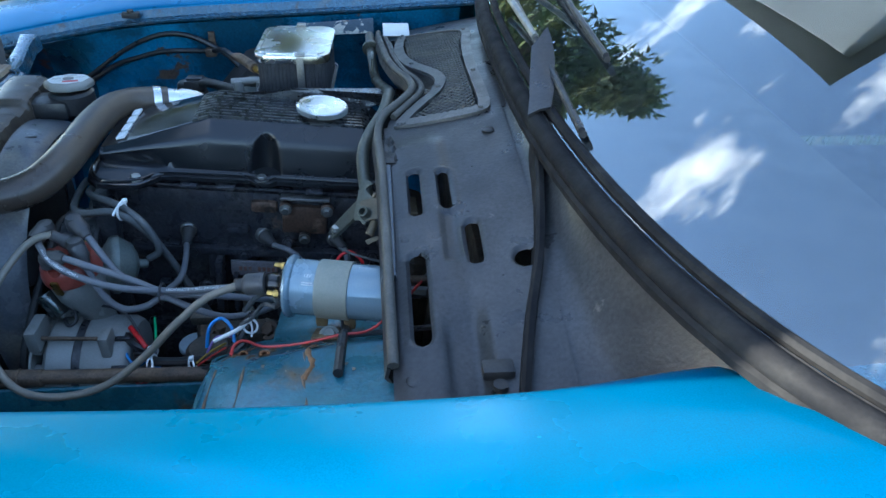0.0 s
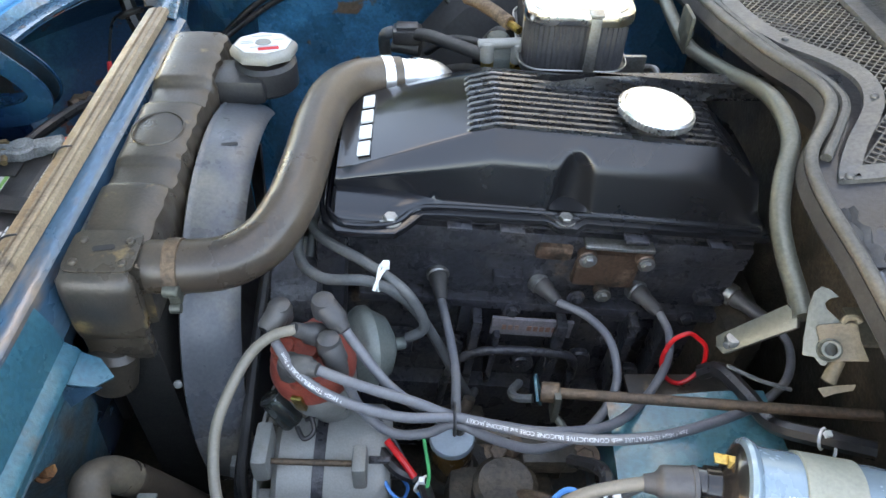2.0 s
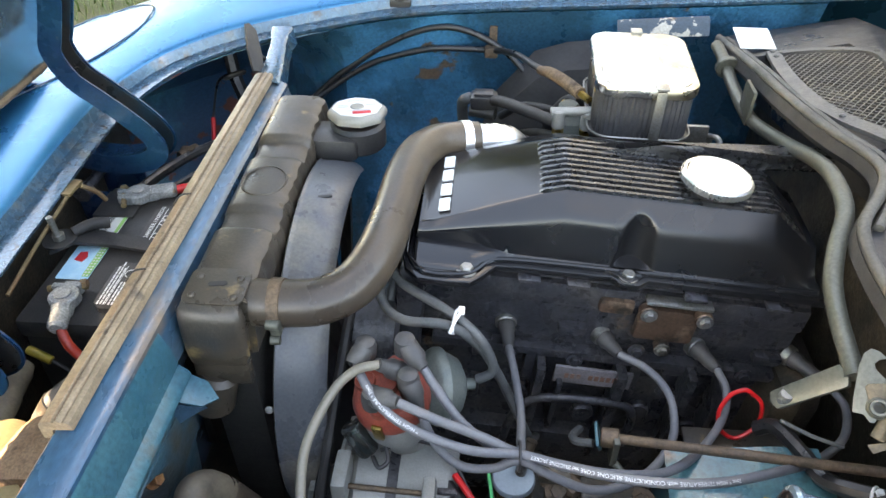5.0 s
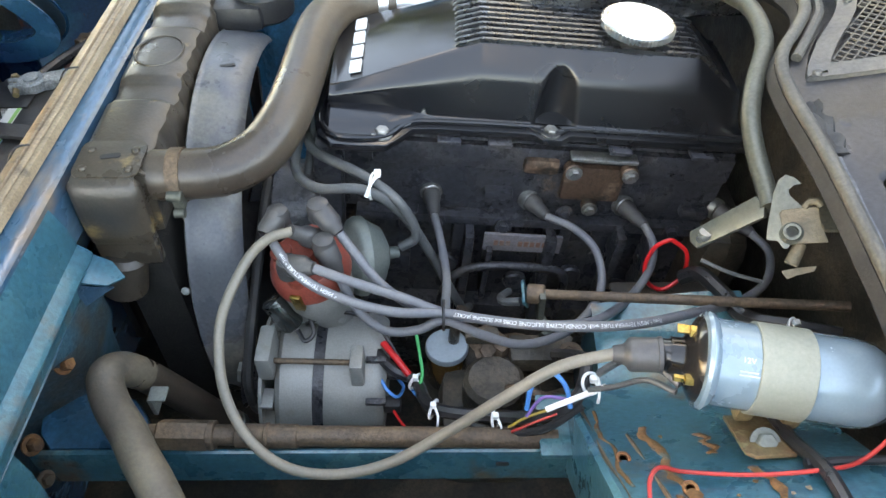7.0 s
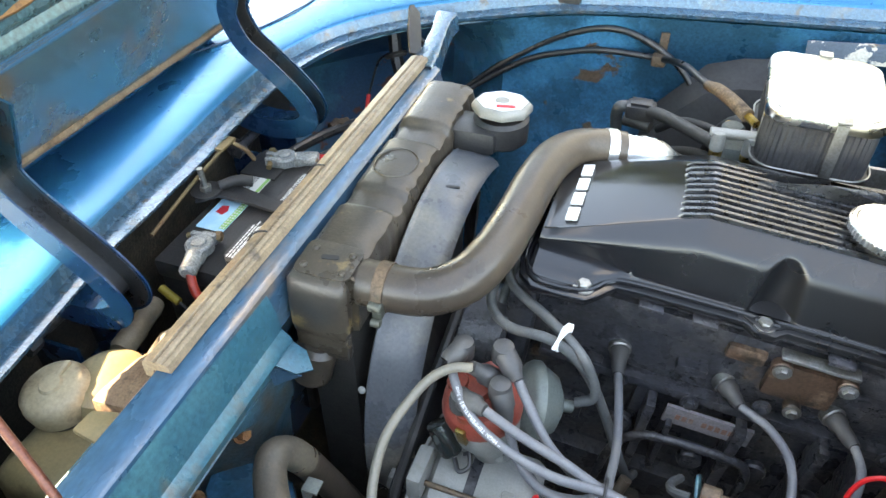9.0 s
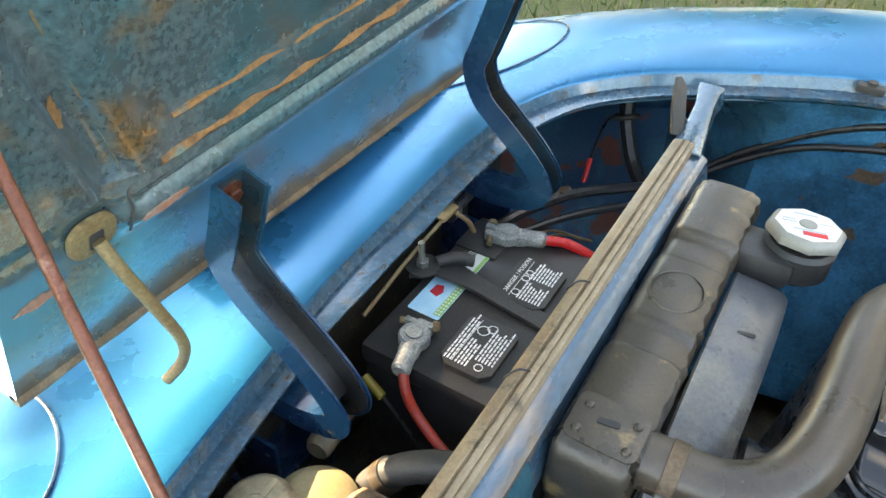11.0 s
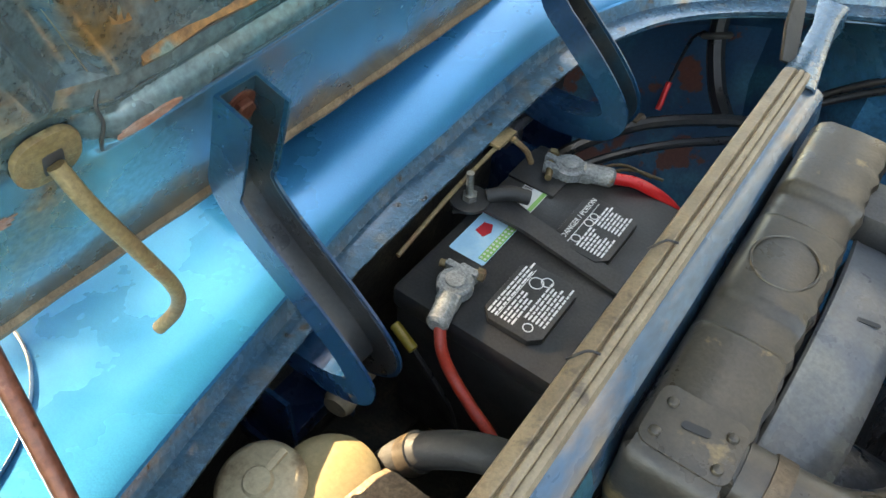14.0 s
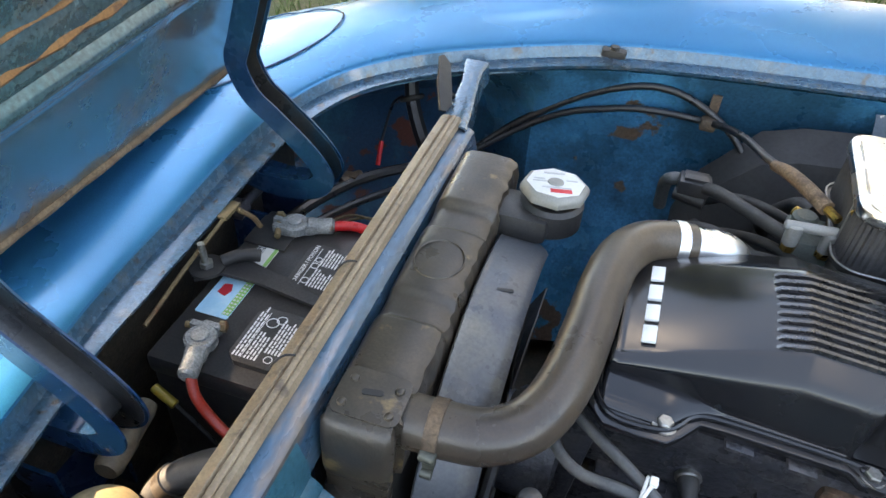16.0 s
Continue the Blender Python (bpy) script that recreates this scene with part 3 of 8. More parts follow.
nose_prof = [(0.001, -0.0165), (0.0, -0.012), (0.028, -0.013), (0.033, 0.0), (0.037, 0.003), (0.06, 0.004), (0.11, 0.0), (0.18, -0.012), (0.27, -0.032), (0.37, -0.062), (0.46, -0.1), (0.53, -0.15), (0.56, -0.24), (0.54, -0.42)]
rows, rim_rows, inner_edge = [], [], []
for i, p in enumerate(loop):
    t = (loop[min(i + 1, len(loop) - 1)] - loop[max(i - 1, 0)])
    nrm = Vector((-t.y, t.x, 0)).normalized()
    if nrm.dot(Vector((p.x, p.y - CY, 0)) - Vector((0.1, 0, 0))) < 0:
        nrm = -nrm
    w = max(0.0, -nrm.x) ** 1.3
    tuck = min(1.0, max(0.0, (p.x + 0.3) / 0.15)) if p.y < CY else 0.0     # the near rim narrows to a plain lip
    row = []
    for k, ((d0, z0), (d1, z1)) in enumerate(zip(side_prof, nose_prof)):
        if k < 3:
            d0 = d0 + (0.024 + 0.002 * k - d0) * tuck
        d, dz = d0 + (d1 - d0) * w, z0 + (z1 - z0) * w
        if k < 2:
            d += 0.009 * min(1, max(0, -p.y / 0.1)) * min(1, max(0, (-0.25 - p.x) / 0.1))
        row.append(p + nrm * d + Vector((0, 0, dz)))
    rim_rows.append(row[:4])
    inner_edge.append((p, row[0], nrm))
    rows.append(smooth_path(row[3:], 3))
shell = thing("car_body", (0, CY, 0.28), "metallic blue sports car front body with open bonnet", "car body")
part("fender_skin", loft(rows, 0.0012), M["paint"], shell, "glossy metallic blue wing and nose panel")
part("bonnet_gutter", loft(rim_rows, 0.0015), M["jamb"], shell, "worn blue gutter rim with chipped paint")
# headlamp pods: oval shut lines on the nose
for sgn in (1, -1):
    ring = []
    for k in range(40):
        a = 2 * math.pi * k / 40
        x, y = -0.665 + 0.175 * math.cos(a), CY + sgn * (0.375 + 0.135 * math.sin(a) + 0.10 * math.cos(a) * 0.8)
        if sgn < 0:
            x, y = -0.62 + 0.15 * math.cos(a), -0.40 + 0.145 * math.sin(a)
        near = sorted(((x - q.x) ** 2 + (y - q.y) ** 2, tuple(q)) for row in rows for q in row)[:4]
        wsum = sum(1 / (d + 1e-5) for d, _ in near)
        ring.append((x, y, sum(q[2] / (d + 1e-5) for d, q in near) / wsum + 0.0015))
    part("headlamp_seam", tube(ring + ring[:1], 0.0014, 6, 2), M["arm"], shell, "dark oval shut line of the pop-up headlamp")
# inner wings below the gutter
for sgn, name in ((1, "inner_wing"), (-1, "inner_wing")):
    pts, rws = [], []
    for p0, e, n in inner_edge:
        if (p0.y - CY) * sgn <= 0.12 or p0.x >= 0.47:
            continue
        p = e + n * 0.006 + Vector((0, 0, 0.022))
        deep = min(1.0, max(0.0, (-0.2 - p.x) / 0.09))             # the wall steps back under the nose
        front = max(0.0, min(1.0, (-0.25 - p.x) / 0.15))
        pts.append(p)
        rws.append([p + n * (o + deep * q) + Vector((0.05 * front * (k == 5), 0, z)) for k, (o, q, z) in enumerate(((0.0, 0.0, -0.026), (0.004, 0.03, -0.034), (0.01, 0.09, -0.06), (0.028, 0.125, -0.12), (0.022, 0.13, -0.2), (-0.012, 0.12, -0.3), (-0.07, 0.08, -0.45)))])
    cut = [k for k, p in enumerate(pts) if p.x < -0.26]
    body_rows = rws[: cut[0] + 1] if sgn > 0 else rws[cut[-1] :]
    nose_rows = rws[cut[0] :] if sgn > 0 else rws[: cut[-1] + 1]
    part(name, loft(body_rows, 0.0015), M["bay" if sgn > 0 else "teal"], shell, "faded blue inner wing with stains" if sgn > 0 else "faded teal inner wing")
    # the near wall is blackened to stand for the shade in the bay
    part("nose_wall", loft(nose_rows, 0.0015), M["nosewall" if sgn > 0 else "grime_and_shade"], shell, "stained dark blue inner nose wall" if sgn > 0 else "inner nose wall coloured black for the shade there")
# bonnet stop on the far rim
part("bump_stop", joined(rbox((-0.12, CY + 0.463, 0.797), (0.03, 0.013, 0.010), 0.003), rod((-0.12, CY + 0.463, 0.797), (-0.12, CY + 0.463, 0.806), 0.0055)), M["rubber"], shell, "dark rubber bonnet stop")
# dark wall ahead of the battery and tray below, added to block light from the grass
part("front_wall", joined(rbox((-0.52, CY, 0.545), (0.01, 0.7, 0.29), 0.002), rbox((-0.49, CY, 0.405), (0.09, 0.6, 0.01), 0.002)), M["grime_and_shade"], shell, "dark wall added to close the nose")
part("underside_blocker", rbox((0.05, CY, 0.3), (1.15, 1.0, 0.01), 0.002), M["grime_and_shade"], shell, "dark tray added to shut the open underside")
for sgn in (1, -1):
    part("tyre", lathe([(0.19, -0.08), (0.27, -0.085), (0.30, -0.06), (0.305, 0.0), (0.30, 0.06), (0.27, 0.085), (0.19, 0.08)], 40, Matrix.Translation((0.02, CY + sgn * 0.62, 0.305)) @ Matrix.Rotation(radians(90), 4, "X")), M["rubber"], shell, "black rubber front tyre")
part("firewall", rbox((0.42, CY, 0.535), (0.02, 0.92, 0.45), 0.004), M["grime_and_shade"], shell, "black bulkhead behind the engine")

# radiator support bar across the bay
bar = thing("radiator_support", (-0.26, 0.0, 0.45), "blue painted radiator support panel with rubber strip on top", "car panel")
prof = [(-0.2735, 0.735), (-0.2755, 0.757), (-0.272, 0.761), (-0.249, 0.761), (-0.243, 0.757), (-0.238, 0.735), (-0.236, 0.715), (-0.243, 0.708), (-0.247, 0.684), (-0.288, 0.674), (-0.2915, 0.46), (-0.294, 0.46), (-0.292, 0.70)]


def section_y(prof, ys, drop=lambda y: 0.0):
    bm = bmesh.new()
    v = [[bm.verts.new((x, y, z + drop(y))) for x, z in prof] for y in ys]
    k = len(prof)
    for a, b in zip(v, v[1:]):
        for i in range(k):
            bm.faces.new((a[i], a[(i + 1) % k], b[(i + 1) % k], b[i]))
    bm.faces.new(v[0][::-1])
    bm.faces.new(v[-1])
    bmesh.ops.recalc_face_normals(bm, faces=bm.faces)
    return bm


part("panel", section_y(prof, [-0.40, -0.36, -0.32, -0.28, -0.24, -0.1, 0.1, 0.3]), M["support"], bar, "worn blue pressed steel panel")
face_ys = [-0.425, -0.36, -0.30, -0.22, -0.13]
part("pressed_face", section_y([(-0.242, 0.754), (-0.236, 0.735), (-0.234, 0.716), (-0.227, 0.710), (-0.225, 0.706), (-0.227, 0.702), (-0.234, 0.696), (-0.235, 0.682), (-0.25, 0.682), (-0.25, 0.735)], face_ys), M["teal"], bar, "teal panel face with a pressed bead")
grimy = []
for y in (-0.425, -0.36, -0.30, -0.25, -0.222, -0.205, -0.19, -0.17, -0.13):
    k = min(1.0, max(0.0, (y + 0.222) / 0.035))
    grimy.append([Vector((x0 + (x1 - x0) * k, y, z0 + (z1 - z0) * k)) for x0, z0, x1, z1 in ((-0.2352, 0.682, -0.2352, 0.682), (-0.238, 0.678, -0.233, 0.664), (-0.268, 0.668, -0.237, 0.65), (-0.286, 0.64, -0.236, 0.635), (-0.288, 0.60, -0.244, 0.61), (-0.288, 0.55, -0.25, 0.55))])
part("grimy_face", loft(grimy, 0.0015), M["sooty_teal"], bar, "soot-stained lower face")
part("wing_fold", section_y([(-0.2347, 0.683), (-0.233, 0.655), (-0.237, 0.60), (-0.242, 0.60), (-0.239, 0.655), (-0.24, 0.683)], [-0.425, -0.36, -0.31, -0.291]), M["teal"], bar, "teal lower fold at the wing")
part("fold_bolt", bolt((-0.262, -0.262, 0.585), (0.9, -0.3, 0.4), 0.0048, 0.006), M["shaft"], bar, "rusty hexagon bolt")
# rubber strip: two ribs and a lip
strip_prof = [(-0.284, 0.752), (-0.284, 0.764), (-0.2829, 0.7675), (-0.2804, 0.7692), (-0.274, 0.7706), (-0.2733, 0.77), (-0.2728, 0.7688), (-0.2723, 0.7702), (-0.2717, 0.769), (-0.2711, 0.7703), (-0.2703, 0.7712), (-0.2672, 0.7712), (-0.2661, 0.7704), (-0.2656, 0.769), (-0.2649, 0.7702), (-0.2636, 0.7705), (-0.2608, 0.7695), (-0.259, 0.763), (-0.2747, 0.7615), (-0.2761, 0.757), (-0.2797, 0.752)]
part("rubber_strip", section_y(strip_prof, [-0.232, -0.18, -0.1, -0.02, 0.06, 0.14, 0.22, 0.302], lambda y: 0.0008 * math.sin(y * 90)), M["strip"], bar, "dusty tan rubber sealing strip, cracked")
for y in (-0.083, 0.028):
    part("staple", tube([(-0.285, y - 0.002, 0.765), (-0.280, y, 0.7725), (-0.276, y + 0.005, 0.7735), (-0.2695, y + 0.008, 0.7725)], 0.0009, 6, 3), M["wire"], bar, "dark wire staple")
strut = loft([[Vector((x - w, y, z)), Vector((x - w + 0.003, y, z + 0.002)), Vector((x + w - 0.003, y, z + 0.002)), Vector((x + w, y, z)), Vector((x + w + 0.003, y, z - 0.022))] for x, y, z, w in ((-0.267, 0.29, 0.764, 0.017), (-0.2695, 0.33, 0.763, 0.014), (-0.272, 0.36, 0.767, 0.0115), (-0.275, 0.39, 0.772, 0.0105), (-0.278, 0.41, 0.775, 0.012), (-0.279, 0.43, 0.777, 0.015))], 0.002)
part("strut", strut, M["jamb"], bar, "pale blue folded end strut")
flap_m = along((-0.284, 0.322, 0.764), (-0.303, 0.372, 0.805)) @ Matrix.Rotation(radians(35), 4, "Z")
part("rubber_flap", joined(prism([(-0.009, 0.0), (0.008, -0.002), (0.011, 0.03), (0.008, 0.066), (0.002, 0.069), (-0.008, 0.060), (-0.0095, 0.03)], 0.004, 0.001, flap_m @ Matrix.Rotation(radians(90), 4, "X")), tube([(-0.290, 0.342, 0.774), (-0.287, 0.352, 0.768), (-0.284, 0.362, 0.757)], 0.003, 8, 4)), M["rubber"], bar, "torn black rubber flap")
# tab bracket on the near side of the support
tabm = Matrix.Translation((-0.232, -0.142, 0.703)) @ Matrix.Rotation(radians(-12), 4, "Z") @ Matrix.Rotation(radians(18), 4, "Y")
part("tab_bracket", prism([(-0.022, -0.013), (0.006, -0.015), (0.026, -0.009), (0.034, 0.004), (0.018, 0.014), (-0.02, 0.013)], 0.002, 0.0, tabm), M["teal"], bar, "bent teal steel tab")
part("tab_gusset", loft([[Vector((-0.236, -0.156, 0.698)), Vector((-0.222, -0.154, 0.693)), Vector((-0.208, -0.151, 0.688))], [Vector((-0.236, -0.158, 0.684)), Vector((-0.226, -0.156, 0.683)), Vector((-0.216, -0.152, 0.683))], [Vector((-0.236, -0.159, 0.672)), Vector((-0.232, -0.158, 0.674)), Vector((-0.226, -0.155, 0.677))]], 0.0015), M["support"], bar, "bent blue gusset below the tab")
part("mount_rubber", rod((-0.226, -0.112, 0.638), (-0.215, -0.106, 0.682), 0.019, 22, 0.005), M["dusty"], bar, "dusty rubber mount")
part("bolt", bolt((-0.262, -0.175, 0.615), (1, -0.1, 0.25), 0.008, 0.007), M["rust"], bar, "rusty hexagon bolt")

# ---- bonnet, open ----
UP, OUT = Vector((0.34, 0, 0.94)), Vector((0.94, 0, -0.34))
HB = Vector((-0.535, 0.0, 0.787))


def hp(y, s, d=0.0):
    """A point on the bonnet: across, up from the hem, out towards the bay; the pressings climb a little across the car."""
    climb = 0.08 * max(0.0, y + 0.2) * min(1.0, max(0.0, s) / 0.13)
    return HB + Vector((0, y, 0)) + UP * (s + climb) + OUT * d


def hw(s):
    """Half the bonnet's width at the height s."""
    return 0.31 + 0.19 * min(1, max(0, s) / 0.25) ** 0.8 + 0.11 * min(1, max(0, s - 0.2) / 0.3)


hood = thing("bonnet", tuple(hp(CY, 0, 0)), "open blue bonnet with faded rusty underside, tilted forward", "bonnet")
NS = [0, 0.05, 0.1, 0.2, 0.35, 0.55, 0.75, 0.92]
skin = [[hp(CY + hw(s) * k / 10, s, -0.035 - 0.05 * (1 - (k / 10) ** 2) * min(1, s * 3)) for k in range(-10, 11)] for s in NS]
part("outer_skin", loft(skin, 0.0012), M["paint"], hood, "glossy blue outer skin")


def groove(y, s, sgn):
    """Depth share of the pressed channel that borders the panel."""
    mid = CY + sgn * (0.228 + 0.33 * (s - 0.15))
    return math.exp(-((y - mid) / 0.011) ** 4)


def panel_d(y, s):
    """Relief of the inner panel."""
    edge_l, edge_r = CY - 0.228 - 0.33 * (s - 0.15), CY + 0.228 + 0.33 * (s - 0.15)
    field = 1 / (1 + math.exp(-(y - edge_l - 0.026) / 0.004)) * 1 / (1 + math.exp((y - edge_r + 0.026) / 0.004))
    step = 1 / (1 + math.exp(-(s - 0.188) / 0.0022))
    return 0.0115 - 0.055 * (s - 0.165) - 0.0045 * field * step - 0.011 * (groove(y, s, 1) + groove(y, s, -1)) + 0.0006 * math.sin(y * 37 + s * 21)


PS = [0.163 + 0.0042 * k for k in range(26)] + [0.275 + 0.03 * k for k in range(22)]
inner = [[hp(CY + (hw(s) - 0.012) * k / 75, s, panel_d(CY + (hw(s) - 0.012) * k / 75, s)) for k in range(-75, 76)] for s in PS]
part("inner_panel", loft(inner, 0.001), M["hood_in"], hood, "dull blue-green inner panel with pressed channels and rust stains", 60)
# hidden panel, added to keep sun and bright sky off the nose
part("hem_blocker", loft([[Vector((x, y, z)) for y in (-0.09, -0.04, 0.0, 0.1, 0.2, 0.33)] for x, z in ((-0.588, 0.748), (-0.61, 0.728), (-0.64, 0.708), (-0.672, 0.690))], 0.0012), M["paint"], hood, "blue blocker panel added out of sight below the bonnet hem")
# pressed cross rail along the hinge edge: flat face, rounded ridge, then a step into the panel
rail_prof = [(0.0, 0.0), (0.008, 0.004), (0.105, 0.006), (0.113, 0.0085), (0.120, 0.0128), (0.126, 0.0168), (0.131, 0.0188), (0.1355, 0.0190), (0.1395, 0.0172), (0.1425, 0.0138), (0.1450, 0.0118), (0.1475, 0.0118), (0.1500, 0.0138), (0.1525, 0.0143), (0.1550, 0.0138), (0.158, 0.0123), (0.161, 0.0118), (0.164, 0.0114), (0.164, -0.022), (0.0, -0.022)]
rail = bmesh.new()
vv = [[rail.verts.new(hp(y, s, 0.006 + (d - 0.006) * min(1.0, max(0.12, (y + 0.222) / 0.02)) if d > 0.006 else d)) for s, d in rail_prof] for y in [CY + (hw(0.0)) * k / 62 for k in range(-62, 63)]]
for a, b in zip(vv, vv[1:]):
    for i in range(len(rail_prof)):
        j = (i + 1) % len(rail_prof)
        rail.faces.new((a[i], a[j], b[j], b[i]))
rail.faces.new(vv[0][::-1])
rail.faces.new(vv[-1])
bmesh.ops.recalc_face_normals(rail, faces=rail.faces)
part("cross_rail", rail, M["hood_in"], hood, "faded blue pressed cross rail")
edge = tube([hp(CY + hw(0) * k / 14, 0.001, 0.001) for k in range(-14, 15)], lambda s: 0.0055 + 0.0004 * math.sin(s * 60), 8, 3)
part("hinge_edge", edge, M["hem"], hood, "rust-brown hem along the edge")
def flake(cy, cs, ry, rs, d, slant, seed, low=0.6):
    """A thin ragged patch of worn paint on the bonnet's inside."""
    r = random.Random(seed)
    ring = []
    for k in range(26):
        a, q = 2 * math.pi * k / 26, r.uniform(low, 1.1)
        y, t = ry * q * math.cos(a), rs * q * math.sin(a)
        ring.append((cy + y, cs + t + slant * y))
    return loft([[hp(y, t, d + e) for y, t in ring + ring[:1]] for e in (-0.0006, 0.0004)] + [[hp(cy, cs, d + 0.0005)] * 27])


# joint above the rail: a dark crack edged with rust, a second rust line above it
def joint(s0, d, r, y0=-0.185, y1=0.40, wave=0.0012):
    return tube([hp(y0 + (y1 - y0) * k / 24, s0 + wave * math.sin(k * 2.7), d - 0.001) for k in range(25)], lambda q: r * (1 + 0.35 * math.sin(q * 70)), 6, 2)


part("crack", joint(0.1605, 0.0132, 0.0011), M["darkink"], hood, "dark open joint")
part("rust_seam", joint(0.1635, 0.0116, 0.0040), M["seamrust"], hood, "rusty seam line along the joint")
part("upper_seam", joint(0.1885, 0.0092, 0.0019, -0.175), M["seamrust"], hood, "thin rust line")
part("rust_patch", flake(-0.191, 0.176, 0.0065, 0.020, 0.0098, -0.5, 3), M["seamrust"], hood, "ragged orange rust patch in the corner")
part("torn_edge", tube([hp(-0.203, 0.161, 0.0095), hp(-0.2085, 0.153, 0.0128), hp(-0.208, 0.144, 0.0158), hp(-0.211, 0.134, 0.0175), hp(-0.209, 0.124, 0.0143)], 0.0009, 6, 4), M["darkink"], hood, "dark torn edge")
plate = prism(round_rect(0.03, 0.031, 0.012), 0.004, 0.001, Matrix.Translation(hp(-0.232, 0.134, 0.0085)) @ Matrix.Rotation(radians(110), 4, "Y"))
part("tan_line", tube([hp(-0.203 - 0.33 * (t - 0.16), t, panel_d(-0.203 - 0.33 * (t - 0.16), t) + 0.0004) for t in (0.164, 0.18, 0.2, 0.22, 0.25, 0.28, 0.32)], 0.0011, 6, 3), M["ochre"], hood, "tan sealing line along the channel")
part("rust_fleck", flake(-0.242, 0.222, 0.004, 0.016, panel_d(-0.242, 0.222) + 0.0008, -0.4, 12), M["seamrust"], hood, "ochre rust fleck in the channel")
part("rust_streak", flake(-0.187, 0.1335, 0.018, 0.0034, 0.0192, 0.0, 5, 0.85), M["streak"], hood, "worn orange-pink streak on the ridge")
part("worn_patch", flake(-0.265, 0.098, 0.016, 0.005, 0.0062, 0.05, 8, 0.7), M["streak"], hood, "worn orange-pink patch")
part("latch_plate", plate, M["ochre"], hood, "rusty ochre reinforcement plate")
part("plate_slot", rbox((0, 0, 0), (0.004, 0.011, 0.015), 0.003, Matrix.Translation(hp(-0.2305, 0.131, 0.0115)) @ Matrix.Rotation(radians(20), 4, "Y")), M["darkink"], hood, "dark slot in the plate")
part("release_rod", tube([hp(-0.232, 0.134, 0.016), hp(-0.228, 0.115, 0.03), hp(-0.215, 0.075, 0.045), hp(-0.203, 0.035, 0.055), hp(-0.202, 0.005, 0.055), hp(-0.212, -0.012, 0.052)], 0.0042, 10), M["ochre"], hood, "bent dirty yellow release rod")


def hinge_arm(y):
    pts = [hp(y, 0.112, 0.0305), hp(y, 0.085, 0.0315), hp(y, 0.058, 0.032), hp(y, 0.040, 0.0335)] + [Vector((x, y, z)) for x, z in ((-0.474, 0.793), (-0.451, 0.772), (-0.427, 0.751), (-0.408, 0.732), (-0.396, 0.716), (-0.392, 0.703), (-0.397, 0.690), (-0.413, 0.679), (-0.442, 0.672), (-0.478, 0.673), (-0.51, 0.682))]
    path = smooth_path(pts, 5)
    w, h, t = 0.0148, 0.026, 0.0020
    profile = [(-w, 0), (w, 0), (w, h), (w - t, h), (w - t, t), (-w + t, t), (-w + t, h), (-w, h)]
    arm = part("hinge_arm", sweep(path, [(a, b - 0.016) for a, b in profile]), M["arm"], hood, "dark blue curved steel channel hinge arm")
    # thin darker skin on the inner faces of the channel
    part("dark_lining", sweep(path, [(a, b - 0.016) for a, b in ((-w + t, t), (w - t, t), (w - t, h - 0.003), (w - t - 0.0006, h - 0.003), (w - t - 0.0006, t + 0.0006), (-w + t + 0.0006, t + 0.0006), (-w + t + 0.0006, h - 0.003), (-w + t, h - 0.003))]), M["arm_in"], arm, "dull grey-brown inside of the channel")
    part("web_hole", lathe([(0.0075, -0.0004), (0.0075, 0.0012)], 24, along(Vector((-0.4535, y, 0.7455)), Vector((-0.4535, y, 0.7455)) + Vector((0.62, 0, 0.78)))), M["darkink"], arm, "round hole in the web")
    part("mount_bolt", bolt(hp(y + 0.002, 0.094, 0.0172), OUT, 0.008, 0.006), M["copper"], arm, "rusty hexagon bolt")
    part("pivot_bolt", joined(rod((-0.49, y - 0.04, 0.655), (-0.49, y + 0.04, 0.655), 0.007, 12), rod((-0.49, y - 0.055, 0.655), (-0.49, y - 0.04, 0.655), 0.012, 6)), M["engine"], arm, "sooty pivot bolt")
    for q in (-0.033, 0.033):
        part("bracket_cheek", rbox((-0.48, y + q, 0.59), (0.06, 0.004, 0.11), 0.001), M["arm"], arm, "dark bracket cheek")
    part("bracket_base", rbox((-0.50, y, 0.545), (0.06, 0.08, 0.02), 0.003), M["arm"], arm, "dark bracket base")


hinge_arm(-0.130)
hinge_arm(0.238)
prop = thing("bonnet_prop", (-0.222, -0.357, 0.745), "rusty brown bonnet prop rod standing on the support", "prop rod")
part("stay", tube([(-0.222, -0.357, 0.752), (-0.26, -0.343, 0.804), (-0.302, -0.329, 0.86), (-0.369, -0.305, 0.95), (-0.429, -0.284, 1.03), (-0.47, -0.27, 1.085)], 0.0029, 10, 3), M["copper"], prop)
part("foot", joined(rod((-0.222, -0.357, 0.742), (-0.224, -0.356, 0.757), 0.008, 14, 0.001), rbox((-0.224, -0.357, 0.743), (0.028, 0.02, 0.004), 0.001)), M["rust"], prop, "rusty foot of the rod")
part("collar", rod((-0.300, -0.3297, 0.857), (-0.308, -0.3268, 0.868), 0.0035, 12, 0.001), M["rust"], prop, "rusty collar")

# ---- cowl, grille and windscreen ----
cowl = thing("cowl", (0.40, CY, 0.74), "black painted scuttle panel with pressed slots", "car panel")


def cz(x, y):
    """Height of the scuttle's skin."""
    return 0.822 + 0.2 * (x - 0.34) - 0.26 * (y - 0.02) ** 2


slots = [(0.3475, -0.169, -0.242, 0.0058), (0.3775, -0.174, -0.236, 0.0058), (0.3985, -0.262, -0.318, 0.0066), (0.344, -0.298, -0.401, 0.0074), (0.442, -0.3205, -0.3225, 0.0105)]


